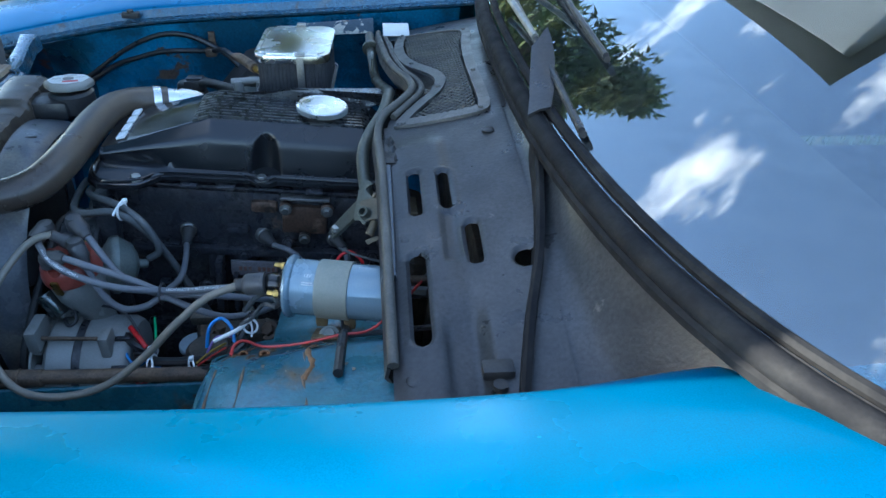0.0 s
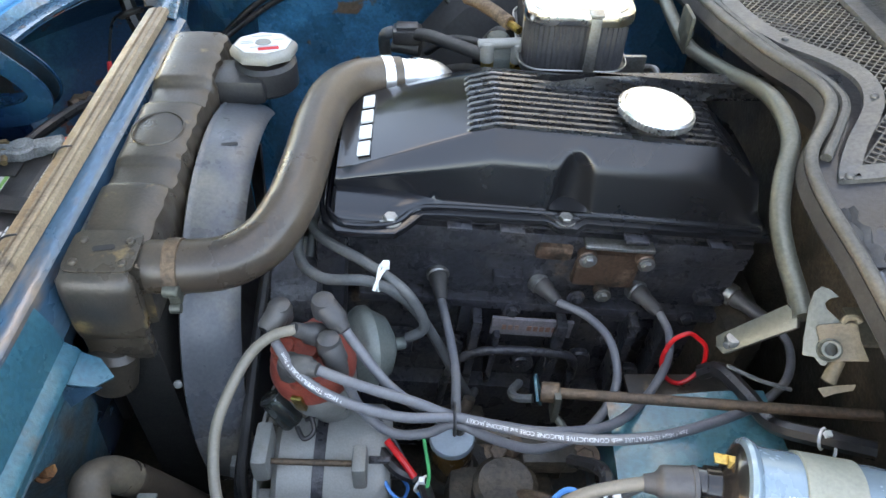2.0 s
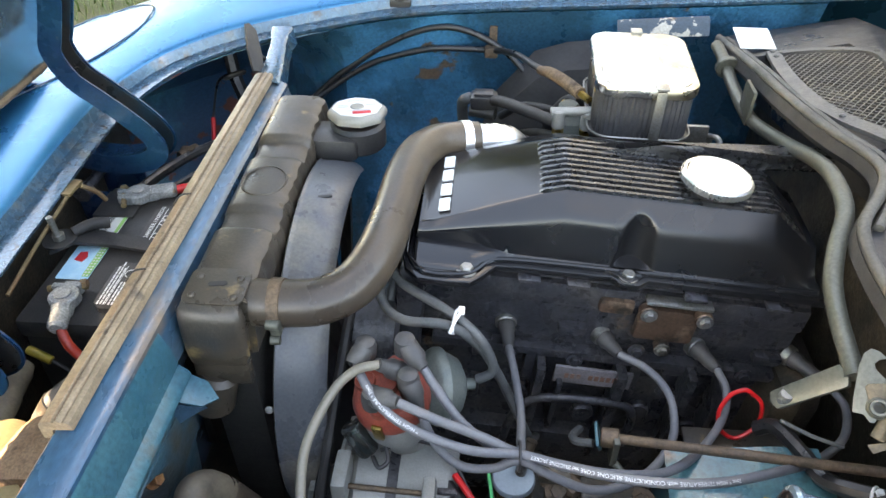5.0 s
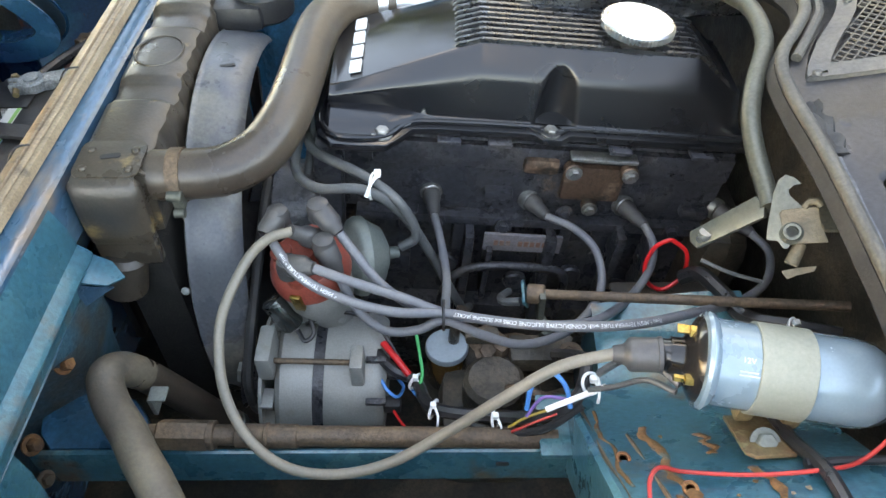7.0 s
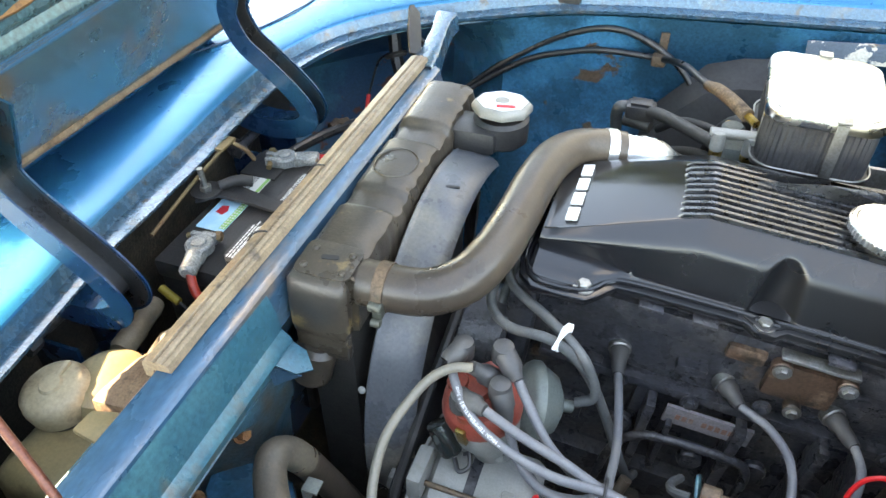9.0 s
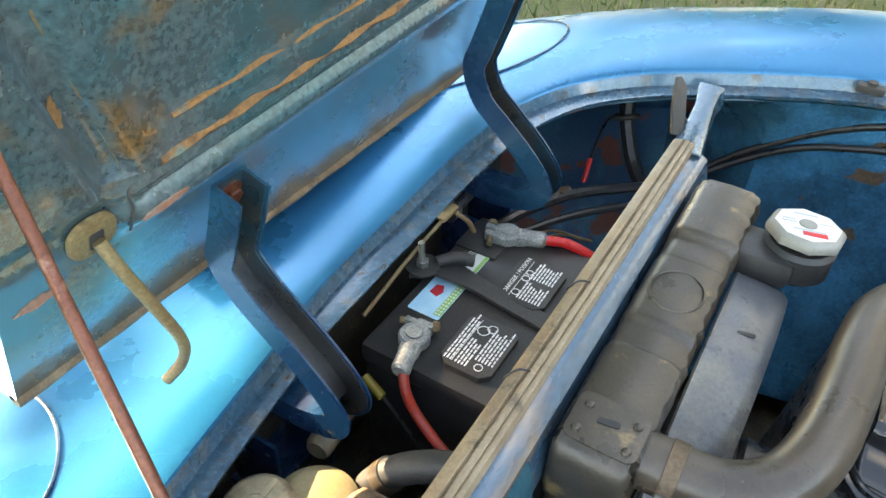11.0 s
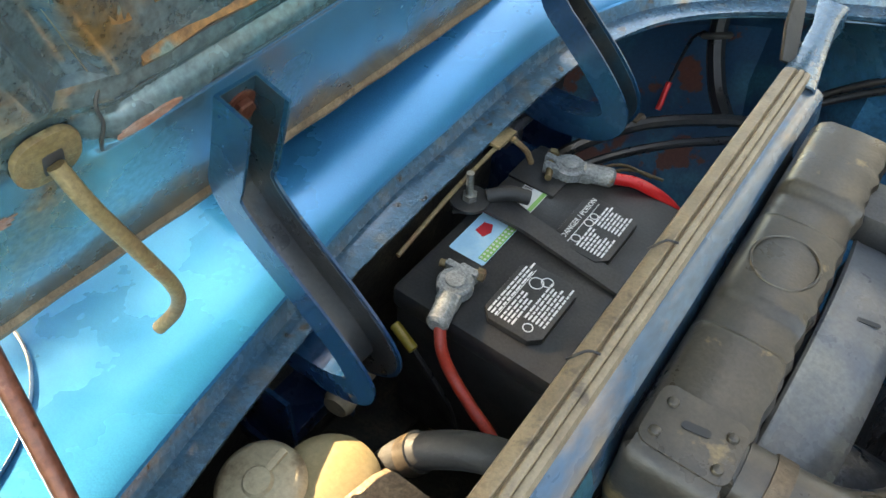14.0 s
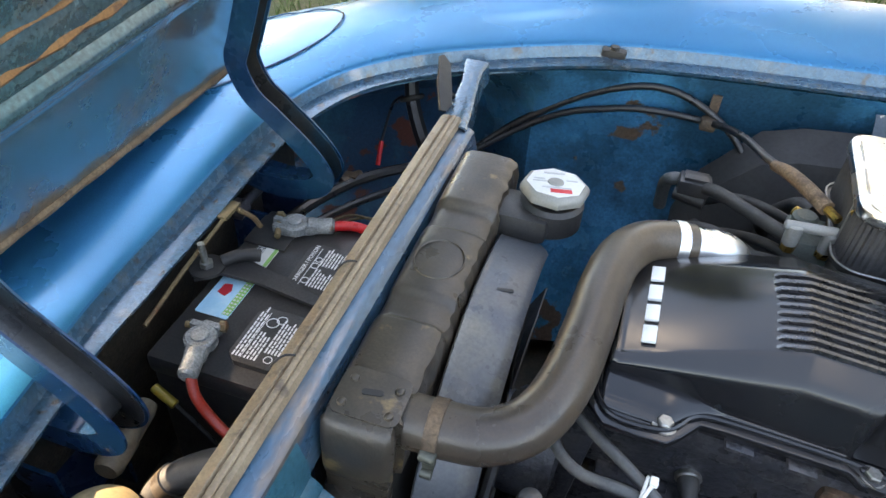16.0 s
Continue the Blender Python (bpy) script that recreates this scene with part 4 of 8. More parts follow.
def slot_gap(x, y):
    """Signed distance to the nearest slot's edge and the point on that edge."""
    best = None
    for sx, y0, y1, r in slots:
        c = Vector((sx, min(y0 - r, max(y1 + r, y)))) if y0 - y1 > 2 * r else Vector((sx, (y0 + y1) / 2))
        d = Vector((x, y)) - c
        g = d.length - r
        if best is None or g < best[0]:
            best = (g, c + d.normalized() * r if d.length > 1e-6 else c)
    return best


def pressed(x, y):
    """Rolled rims round the slots, a shallow channel and a soft dip towards the wing."""
    g = slot_gap(x, y)[0]
    z = 0.0012 * math.exp(-((g - 0.004) / 0.0022) ** 2) - 0.003 * math.exp(-(max(0, g) / 0.0016) ** 2)
    dx, dy = abs(x - 0.3775), max(0, y + 0.246, -0.306 - y)
    z -= 0.004 * math.exp(-((dx / 0.0075) ** 6 + (dy / 0.006) ** 2))
    z -= 0.009 * math.exp(-(((x - 0.379) / 0.017) ** 4 + max(0, y + 0.40, -0.9 - y) ** 2 / 0.0012))
    z += 0.004 * math.exp(-(((x - 0.352) / 0.03) ** 6 + (max(0, y + 0.12) / 0.02) ** 2))
    return z


bm = bmesh.new()
xs = [0.318 + 0.003 * i for i in range(48)]
ys = [-0.498 + 0.003 * j for j in range(149)]
gv = {}


def gvert(i, j):
    if (i, j) not in gv:
        x, y = xs[i], ys[j]
        g, edge_pt = slot_gap(x, y)
        if abs(g) < 0.0019:
            x, y = edge_pt
        gv[i, j] = bm.verts.new((x, y, cz(x, y) + pressed(x, y)))
    return gv[i, j]


for i in range(47):
    for j in range(148):
        if slot_gap((xs[i] + xs[i + 1]) / 2, (ys[j] + ys[j + 1]) / 2)[0] > 0:
            bm.faces.new((gvert(i, j), gvert(i + 1, j), gvert(i + 1, j + 1), gvert(i, j + 1)))
bmesh.ops.recalc_face_normals(bm, faces=bm.faces)
bmesh.ops.solidify(bm, geom=bm.faces[:], thickness=0.0025)
part("slotted_panel", bm, M["cowl"], cowl, "black pressed panel with four drain slots", 60)
# outer corner between panel and glass, dropping to the wing
CURVE = lambda y: 0.474 + 0.12 * abs((y - CY) / 0.66) ** 2.6 + 0.05 * abs((y - CY) / 0.66) ** 8
corner_rows = []
for y in [-0.05 - 0.0235 * k for k in range(21)]:
    x1 = CURVE(y)
    z0, z1 = cz(0.455, y) - 0.002, 0.861 - 0.012 * ((y - CY) / 0.66) ** 2
    corner_rows.append([Vector((0.455 + (x1 - 0.455) * t, y, z0 + (z1 - z0) * t ** 2.2)) for t in (0, 0.25, 0.5, 0.75, 0.9, 1.0)])
part("corner_panel", loft(corner_rows, 0.0015), M["cowl"], cowl, "plain black corner panel")
part("corner_screw", screw((0.504, -0.44, 0.806), (-0.2, 0, 1), 0.006), M["cowl"], cowl, "black cross-head screw")
# far part of the scuttle under and beyond the grille


def seal_x(y):
    """Front edge of the scuttle, which curves in round the intake."""
    line = [(-0.08, 0.318), (-0.035, 0.324), (0.0, 0.346), (0.03, 0.361), (0.065, 0.359), (0.12, 0.343), (0.20, 0.331), (0.27, 0.327), (0.36, 0.323), (0.5, 0.323)]
    for (a, xa), (b, xb) in zip(line, line[1:]):
        if y <= b:
            return xa + (xb - xa) * max(0.0, (y - a) / (b - a))
    return line[-1][1]


far = loft([[Vector((x, y, cz(x, y) - (0.05 if -0.045 < y < 0.34 and q in (2, 3) else 0.0))) for q, x in enumerate((seal_x(y) + 0.001, seal_x(y) + 0.014, seal_x(y) + 0.02, 0.438, 0.446, 0.47, 0.50))] for y in [-0.055 + 0.01355 * k for k in range(40)]], 0.0015)
part("far_panel", far, M["cowl"], cowl, "black scuttle panel beyond the intake")
part("plenum", rbox((0.465, 0.02, 0.70), (0.09, 0.86, 0.02), 0.002), M["grime_and_shade"], cowl, "dark plenum floor")
for p in ((0.341, -0.115), (0.337, -0.274), (0.335, -0.432), (0.435, -0.107)):
    part("screw", screw((*p, cz(*p) + 0.0012), (0, 0, 1), 0.0075), M["cowl"], cowl, "black cross-head screw")
part("drain_clip", joined(rbox((0.400, -0.437, cz(0.400, -0.437) + 0.003), (0.026, 0.016, 0.010), 0.003), rod((0.400, -0.452, cz(0.400, -0.452) + 0.001), (0.400, -0.452, cz(0.400, -0.452) + 0.006), 0.006)), M["rubber"], cowl, "black rubber nozzle block")
# loose upright rubber lip that ends in a torn flap over the glass
lip_pts = [Vector((x, y, cz(x, y) + h)) for x, y, h in ((0.412, -0.492, 0.008), (0.420, -0.45, 0.011), (0.434, -0.39, 0.012), (0.451, -0.33, 0.013), (0.464, -0.26, 0.016), (0.470, -0.215, 0.022))] + [Vector((0.472, -0.187, 0.870)), Vector((0.477, -0.165, 0.893))]
lp = smooth_path(lip_pts, 4)
part("rubber_lip", loft([[p + Vector((-0.006, 0, -0.026)), p + Vector((-0.004, 0, -0.001)), p + Vector((-0.001, 0, 0.001)), p + Vector((0.004, 0, 0.0)), p + Vector((0.006, 0, -0.026))] for p in lp], 0.001), M["gasket"], cowl, "upright black rubber lip")
flap = [((0.463, -0.178, 0.886), (0.474, -0.18, 0.893), (0.485, -0.182, 0.896)), ((0.468, -0.155, 0.897), (0.482, -0.152, 0.904), (0.495, -0.15, 0.905)), ((0.473, -0.125, 0.908), (0.487, -0.12, 0.914), (0.502, -0.115, 0.914)),
        ((0.478, -0.10, 0.918), (0.49, -0.093, 0.923), (0.506, -0.088, 0.922)), ((0.482, -0.08, 0.925), (0.494, -0.073, 0.931), (0.506, -0.067, 0.931)), ((0.489, -0.074, 0.929), (0.498, -0.062, 0.936), (0.504, -0.055, 0.939))]
part("torn_flap", loft([[Vector(p) for p in row] for row in flap], 0.003), M["cowl"], cowl, "torn black rubber flap standing over the glass")

end_rows = []
for k in range(9):
    x = 0.185 + 0.0155 * k
    end_rows.append([Vector((x, 0.474, 0.786 + 0.08 * (x - 0.18))), Vector((x, 0.467, 0.783 + 0.08 * (x - 0.18))), Vector((x, 0.458, 0.775 + 0.08 * (x - 0.18) - 0.002 * math.sin(k))), Vector((x, 0.454, 0.769 + 0.05 * (x - 0.18)))])
part("end_panel", loft(end_rows, 0.0015), M["chipped"], cowl, "blue-black end panel with chipped white paint")
intake = thing("intake_grille", (0.39, 0.14, 0.80), "grey diamond mesh air intake grille in a screwed frame", "air intake")
outline = [(0.352, 0.352), (0.40, 0.345), (0.445, 0.32), (0.462, 0.285), (0.452, 0.20), (0.446, 0.10), (0.447, 0.0), (0.446, -0.045), (0.436, -0.062), (0.40, -0.066), (0.34, -0.063), (0.331, -0.056),
           (0.350, -0.02), (0.378, 0.02), (0.388, 0.055), (0.380, 0.09), (0.355, 0.14), (0.342, 0.20), (0.342, 0.28)]
sm = [(v.x, v.y) for v in smooth_path([(x, y, 0) for x, y in outline + outline[:1]], 3)][:-1]
cen = Vector((0.402, 0.15))


def inset(pts, d):
    out, n = [], len(pts)
    for i, p in enumerate(pts):
        a, b = Vector(pts[i - 1]), Vector(pts[(i + 1) % n])
        t = (b - a).normalized()
        out.append((p[0] + t.y * -d * turn_sign, p[1] + t.x * d * turn_sign))
    return out


area = sum(a[0] * b[1] - b[0] * a[1] for a, b in zip(sm, sm[1:] + sm[:1]))
turn_sign = 1 if area > 0 else -1
inn = inset(sm, 0.014)
bm = bmesh.new()
rings = []
for pts, dz in ((sm, 0.0), (sm, 0.004), (inn, 0.005), (inn, 0.0)):
    rings.append([bm.verts.new((x, y, cz(x, y) + dz)) for x, y in pts])
for a, b in zip(rings, rings[1:] + rings[:1]):
    for i in range(len(a)):
        j = (i + 1) % len(a)
        bm.faces.new((a[i], a[j], b[j], b[i]))
bmesh.ops.recalc_face_normals(bm, faces=bm.faces)
part("frame", bm, M["grille"], intake, "grey flat frame")


def inside(x, y, poly):
    c = False
    for (x0, y0), (x1, y1) in zip(poly, poly[1:] + poly[:1]):
        if (y0 > y) != (y1 > y) and x < (x1 - x0) * (y - y0) / (y1 - y0) + x0:
            c = not c
    return c


# expanded metal: short strands between the knots of a diamond lattice
vs, fs = [], []
A, B = 0.0084, 0.0047


def strand(p, q):
    d = (q - p).normalized()
    s = Vector((-d.y, d.x, 0)) * 0.00055
    k = len(vs)
    for w, h in ((p, 0), (q, 0), (p, 0.0012), (q, 0.0012)):
        for sg in (-1, 1):
            r = w + s * sg
            vs.append((r.x, r.y, cz(r.x, r.y) + 0.001 + h))
    fs.extend([(k, k + 1, k + 3, k + 2), (k + 4, k + 6, k + 7, k + 5), (k, k + 2, k + 6, k + 4), (k + 1, k + 5, k + 7, k + 3)])


for j in range(-24, 96):
    for i in range(-3, 24):
        x0, y0 = 0.325 + A * i + (A / 2 if j % 2 else 0), B * j
        for dx in (-A / 2, A / 2):
            if inside(x0, y0, inn) and inside(x0 + dx, y0 + B, inn):
                strand(Vector((x0, y0, 0)), Vector((x0 + dx, y0 + B, 0)))
me = bpy.data.meshes.new("mesh")
me.from_pydata([tuple(Vector(v) - Vector((0.39, 0.14, 0.80))) for v in vs], [], fs)
me.materials.append(M["meshwire"])
mo = new("mesh", me)
mo.parent = intake
tagged(mo, "woven diamond mesh", kind="stuff")
for k in range(0, len(sm), 8):
    x, y = (sm[k][0] + inn[k][0]) / 2, (sm[k][1] + inn[k][1]) / 2
    part("rivet", screw((x, y, cz(x, y) + 0.0045), (0, 0, 1), 0.0035), M["grille"], intake, "small rivet")
solid("data_plate", rbox((0, 0, 0), (0.045, 0.05, 0.0012), 0.0004, Matrix.Translation((0.348, 0.395, cz(0.348, 0.395) + 0.012)) @ Matrix.Rotation(radians(8), 4, "X")), M["label"], "blank bright metal data plate on the scuttle", "plate")
# rubber seal along the scuttle's front edge, curving in at the intake
seal = thing("bonnet_seal", (0.33, 0.1, 0.76), "grey double rubber bonnet seal along the scuttle", "rubber seal")
sp = [(0.322, 0.44), (0.322, 0.36), (0.326, 0.27), (0.330, 0.20), (0.342, 0.12), (0.358, 0.065), (0.36, 0.03), (0.345, 0.0), (0.322, -0.035), (0.315, -0.08), (0.318, -0.15), (0.32, -0.25), (0.321, -0.34), (0.322, -0.42)]
part("bulb", tube([(x - 0.004, y, cz(x, y) + 0.007) for x, y in sp], 0.0050, 10, 5), M["seal"], seal, "rounded rubber bead")
part("bead", tube([(x + 0.008, y, cz(x, y) + 0.005) for x, y in sp[:9]], 0.0042, 8, 5), M["seal"], seal, "second rubber bead")
skirt = [[Vector((x - 0.006, y, cz(x, y) + 0.004)), Vector((x - 0.008, y, cz(x, y) - 0.006)), Vector((x - 0.003, y, cz(x, y) - 0.013))] for x, y in [(v.x, v.y) for v in smooth_path([(x, y, 0) for x, y in sp], 4)]]
part("skirt", loft(skirt, 0.003), M["rubber"], seal, "dark rubber skirt")
torn = []
for k in range(11):
    y = -0.092 - 0.0053 * k
    w = 0.010 + 0.0012 * k + 0.002 * math.sin(k * 1.9)
    x0 = 0.3175 - 0.0006 * k
    z = cz(0.318, y) + 0.004
    torn.append([Vector((x0 - 0.003, y, z - 0.012)), Vector((x0 - 0.002, y, z)), Vector((x0 + 0.25 * w, y, z + 0.004 + 0.002 * math.sin(k * 2.3))), Vector((x0 + 0.55 * w, y, z + 0.0015 + 0.0015 * math.sin(k * 1.3 + 2))), Vector((x0 + 0.8 * w, y, z + 0.0045 + 0.002 * math.sin(k * 1.7 + 1))), Vector((x0 + w, y + 0.002 * math.sin(k), z))])
part("torn_end", loft(torn, 0.0018), M["rubber"], seal, "crumpled torn rubber end")
part("metal_strip", loft([[Vector((0.3115 + q, y, cz(0.315, y) + 0.005 + h + 0.0007 * math.sin(y * 170))) for q, h in ((-0.001, -0.006), (0.0, 0.0), (0.006, 0.0014), (0.012, 0.0018), (0.013, -0.002))] for y in [-0.148 - 0.0134 * k for k in range(14)]], 0.0012), M["flange"], seal, "worn grey steel flange with rusty edge")

# windscreen: curved glass in a rubber gasket
ws = thing("windscreen", (0.5, CY, 0.84), "curved car windscreen glass in a black rubber gasket", "windscreen")


def base_curve(k):
    y = 0.66 * k
    return Vector((0.474 + 0.12 * abs(k) ** 2.6 + 0.05 * abs(k) ** 8, CY + y, 0.872 - 0.012 * k * k))


KS = [i / 16 for i in range(-16, 17)]
glass_rows = [[base_curve(k) + Vector((0.62 * v + 0.02 * math.sin(v * math.pi), -k * 0.1 * v, 0.40 * v - 0.10 * v * v + 0.012)) for k in KS] for v in (0, 0.06, 0.15, 0.3, 0.5, 0.75, 1.0)]
pane = part("pane", loft(glass_rows, 0.004), M["glass"], ws, "clear laminated glass")
pane.visible_shadow = False
part("gasket", tube([base_curve(k) + Vector((-0.006, 0, 0.006)) for k in KS], 0.0105, 10, 2), M["gasket"], ws, "thick black rubber gasket")
part("gasket_foot", loft([[base_curve(k) + Vector((0.0, 0, 0.016)), base_curve(k) + Vector((-0.012, -0.003 * (k < 0), 0.003)), base_curve(k) + Vector((-0.017, -0.004 * (k < 0), -0.003)), base_curve(k) + Vector((-0.016, -0.004 * (k < 0), -0.010)), base_curve(k) + Vector((-0.008, -0.004 * (k < 0), -0.016))] for k in KS], 0.003), M["gasket"], ws, "broad rubber foot of the gasket")
part("trim_groove", tube([base_curve(k) + Vector((0.008, 0, 0.018)) for k in KS], 0.0055, 8, 2), M["gasket"], ws, "inner rubber lip")
part("roof_edge", rbox((1.16, CY, 1.19), (0.12, 1.1, 0.03), 0.01), M["paint"], ws, "blue roof edge")
cab = thing("cabin", (0.95, CY, 0.45), "dark car cabin with black dashboard", "car cabin")
part("dashboard", loft([[Vector((max(x, CURVE(CY + y) + 0.035), CY + y, z)) for y in (-0.58, -0.5, -0.4, -0.3, -0.15, 0, 0.15, 0.3, 0.4, 0.5, 0.58)] for x, z in ((0.50, 0.845), (0.62, 0.85), (0.78, 0.845), (0.84, 0.80), (0.85, 0.55))], 0.01), M["cabin"], cab, "matt black dashboard")
part("cabin_shell", joined(rbox((1.6, CY, 0.8), (0.04, 1.3, 0.8), 0.005), rbox((1.2, CY - 0.68, 0.7), (1.0, 0.03, 0.5), 0.005), rbox((1.2, CY + 0.68, 0.7), (1.0, 0.03, 0.5), 0.005), rbox((1.2, CY, 0.42), (1.0, 1.3, 0.03), 0.005), rbox((1.4, CY, 1.19), (0.5, 1.2, 0.03), 0.005)), M["cabin"], cab, "dark lining")


def wiper(p0, p1, lift=0.012):
    a, b = Vector(p0), Vector(p1)
    w = thing("windscreen_wiper", p0, "black windscreen wiper with metal bridge on the glass", "wiper", "wipers")
    mid = a.lerp(b, 0.5)
    up = Vector((-0.45, 0, 0.9)) * lift
    part("blade", joined(tube([a, a.lerp(b, 0.25), a.lerp(b, 0.5), a.lerp(b, 0.75), b], 0.004, 6, 2)), M["rubber"], w, "black rubber blade")
    part("bridge", tube([a + up * 0.4, a.lerp(b, 0.3) + up, mid + up * 1.4, a.lerp(b, 0.7) + up, b + up * 0.4], 0.0035, 8, 3), M["wire"], w, "dark metal bridge")
    part("arm", tube([mid + up * 1.6, mid.lerp(a, 0.7) + up * 2.2 + Vector((-0.01, 0.02, 0)), a + up * 1.6 + Vector((-0.02, 0.05, 0))], 0.0045, 8, 3), M["steel"], w, "grey metal arm")
    for k in (0.3, 0.7):
        part("claw", rbox(tuple(a.lerp(b, k) + up * 0.5), (0.008, 0.012, 0.008), 0.002), M["wire"], w, "small claw")
    return w


def on_glass(k, v, off=0.006):
    c = base_curve(k) + Vector((0.62 * v + 0.02 * math.sin(v * math.pi), -k * 0.1 * v, 0.40 * v - 0.10 * v * v + 0.012))
    return tuple(c + Vector((-0.45, 0, 0.9)) * off)


wiper(on_glass(0.25, 0.05), on_glass(-0.412, 0.025))
wiper(on_glass(0.30, 0.115), on_glass(-0.25, 0.109))


# ---- engine ----
def tl(bm):
    return moved(bm, TILT)


def T(x, y, z):
    return TILT @ Vector((x, y, z))


engine = thing("engine", (0.15, 0.11, 0.32), "black four-cylinder car engine block and head, oily and dusty", "engine")
part("block", tl(joined(rbox((0.15, 0.12, 0.45), (0.40, 0.17, 0.28), 0.012), rbox((0.15, 0.04, 0.40), (0.34, 0.05, 0.14), 0.01))), M["engine"], engine, "black cast-iron block")
part("head_rail", tl(rbox((0.17, 0.03, 0.686), (0.36, 0.014, 0.03), 0.004)), M["engine"], engine)
part("head_ledge", tl(rbox((0.16, 0.026, 0.606), (0.37, 0.02, 0.012), 0.003)), M["engine"], engine)
part("cylinder_head", tl(rbox((0.152, 0.125, 0.655), (0.40, 0.19, 0.10), 0.006)), M["engine"], engine, "black cylinder head")
# cast bosses, webs and plugs along the side of the head and block
for x, z, w, h in ((0.03, 0.60, 0.02, 0.03), (0.085, 0.575, 0.014, 0.05), (0.20, 0.57, 0.014, 0.06), (0.24, 0.60, 0.024, 0.02), (0.30, 0.58, 0.014, 0.06), (0.12, 0.64, 0.03, 0.012), (0.33, 0.63, 0.03, 0.012), (0.02, 0.53, 0.03, 0.03)):
    part("casting_boss", tl(rbox((x, 0.026, z), (w, 0.016, h), 0.004)), M["engine"], engine)
for x, z in ((0.075, 0.545), (0.155, 0.52), (0.215, 0.535), (0.275, 0.515)):
    part("core_plug", tl(rod((x, 0.018, z), (x, 0.008, z), 0.013, 20, 0.002)), M["engine"], engine)
for x in (0.062, 0.11, 0.225, 0.305):
    part("gasket_tab", tl(rbox((x, 0.012, 0.7155), (0.022, 0.016, 0.004), 0.001)), M["engine"], engine, "gasket tab")
# side cover with bolts and worn paint
part("side_cover", tl(joined(rbox((0.212, 0.022, 0.665), (0.062, 0.012, 0.044), 0.005), rod((0.187, 0.02, 0.686), (0.187, 0.008, 0.686), 0.009, 16, 0.002), rod((0.243, 0.02, 0.686), (0.243, 0.008, 0.686), 0.009, 16, 0.002), rod((0.213, 0.02, 0.64), (0.213, 0.008, 0.64), 0.008, 16, 0.002))), M["browncover"], engine, "worn rusty side cover")
for x, z in ((0.187, 0.686), (0.243, 0.686), (0.213, 0.64)):
    part("cover_bolt", tl(bolt((x, 0.008, z), (0, -1, 0), 0.0055, 0.005)), M["steel"], engine, "hexagon bolt")
part("cover_rail", tl(rbox((0.213, 0.012, 0.704), (0.066, 0.014, 0.004), 0.0015)), M["steel"], engine, "worn bright edge")
part("worn_boss", tl(rbox((0.157, 0.023, 0.682), (0.036, 0.012, 0.018), 0.005)), M["browncover"], engine, "bare rusty boss")
plate = part("serial_plate", tl(rbox((0.153, 0.008, 0.586), (0.084, 0.004, 0.024), 0.0006, None)), M["plate"], engine, "stamped grey plate")
part("stamping", tl(bars([(0.122 + 0.0065 * k, 0, 0.0045, 0.007) for k in range(9) if k != 3], Matrix.Translation((0, 0.0058, 0.586)) @ Matrix.Rotation(radians(90), 4, "X"))), M["streak"], plate, "row of stamped marks")
part("front_cover", tl(joined(rbox((-0.052, 0.11, 0.56), (0.03, 0.20, 0.26), 0.01), rod((-0.06, 0.11, 0.45), (-0.09, 0.11, 0.45), 0.06, 24, 0.004), rod((-0.06, 0.03, 0.60), (-0.11, 0.03, 0.60), 0.05, 24, 0.004))), M["engine"], engine, "black timing cover")
part("bell_housing", tl(rbox((0.37, 0.11, 0.48), (0.06, 0.24, 0.28), 0.03)), M["grime_and_shade"], engine, "grimy bell housing")

# valve cover: sections along the engine
def cover_top(x):
    """Height of the cover's crown: the nose slopes up, the tail drops."""
    return 0.752 + 0.042 * min(1.0, max(0.0, (x + 0.046) / 0.132)) - 0.034 * min(1, max(0.0, (x - 0.288) / 0.045))


def cover_row(x):
    rise = min(1.0, max(0.0, (x + 0.046) / 0.132))
    top = cover_top(x)
    f = min(1.0, max(0.0, (0.045 - x) / 0.05))
    f = f * f * (3 - 2 * f)                                        # low shelf at the front corner
    foot = 0.0195 - 0.0265 * f
    ty = 0.054 - 0.022 * (1 - rise)                                # edge of the crown
    cy, cz_ = ty - 0.020 * (0.35 + 0.65 * rise), top - 0.0195 * (0.22 + 0.78 * rise)     # lower edge of the chamfer
    wy, wz = 0.0235 + 0.003 * f, 0.7325 + 0.005 * f
    pts = [(foot, 0.7265), (foot + 0.0015, 0.7295), (foot + 0.004 + 0.012 * f, 0.7315 + 0.003 * f), (wy, wz)]
    for q in (0.3, 0.55, 0.75, 0.88):
        pts.append((wy + (cy - 0.0015 - wy) * q, wz + (cz_ - 0.003 - wz) * q))
    pts.append((cy - 0.0008, cz_ - 0.002))
    pts.append((cy + 0.0012, cz_ + 0.0008))
    for q in (0.18, 0.3, 0.42, 0.54, 0.66, 0.78, 0.88, 0.95):
        pts.append((cy + (ty - cy) * q, cz_ + (top - cz_) * q))
    pts += [(ty, top - 0.0004), (ty + 0.003, top), (0.10, top + 0.001), (0.148, top), (0.156, top - 0.003), (0.192, top - 0.02), (0.20, 0.745), (0.202, 0.7265)]
    u = (x - 0.16) / 0.025
    notch = -0.01 + 0.053 * math.exp(-0.55 * u * u - 0.25 * u ** 4)                # rounded recess over the middle bolt

    def blend(y):
        gap = notch - y
        return y + 0.5 * (gap + math.sqrt(gap * gap + 0.0022 ** 2)) if gap > -0.012 else y

    return [Vector((x, blend(y) if 1 < k < 17 else (max(y, min(notch, foot + 0.006)) if k < 2 else y), z)) for k, (y, z) in enumerate(pts)]


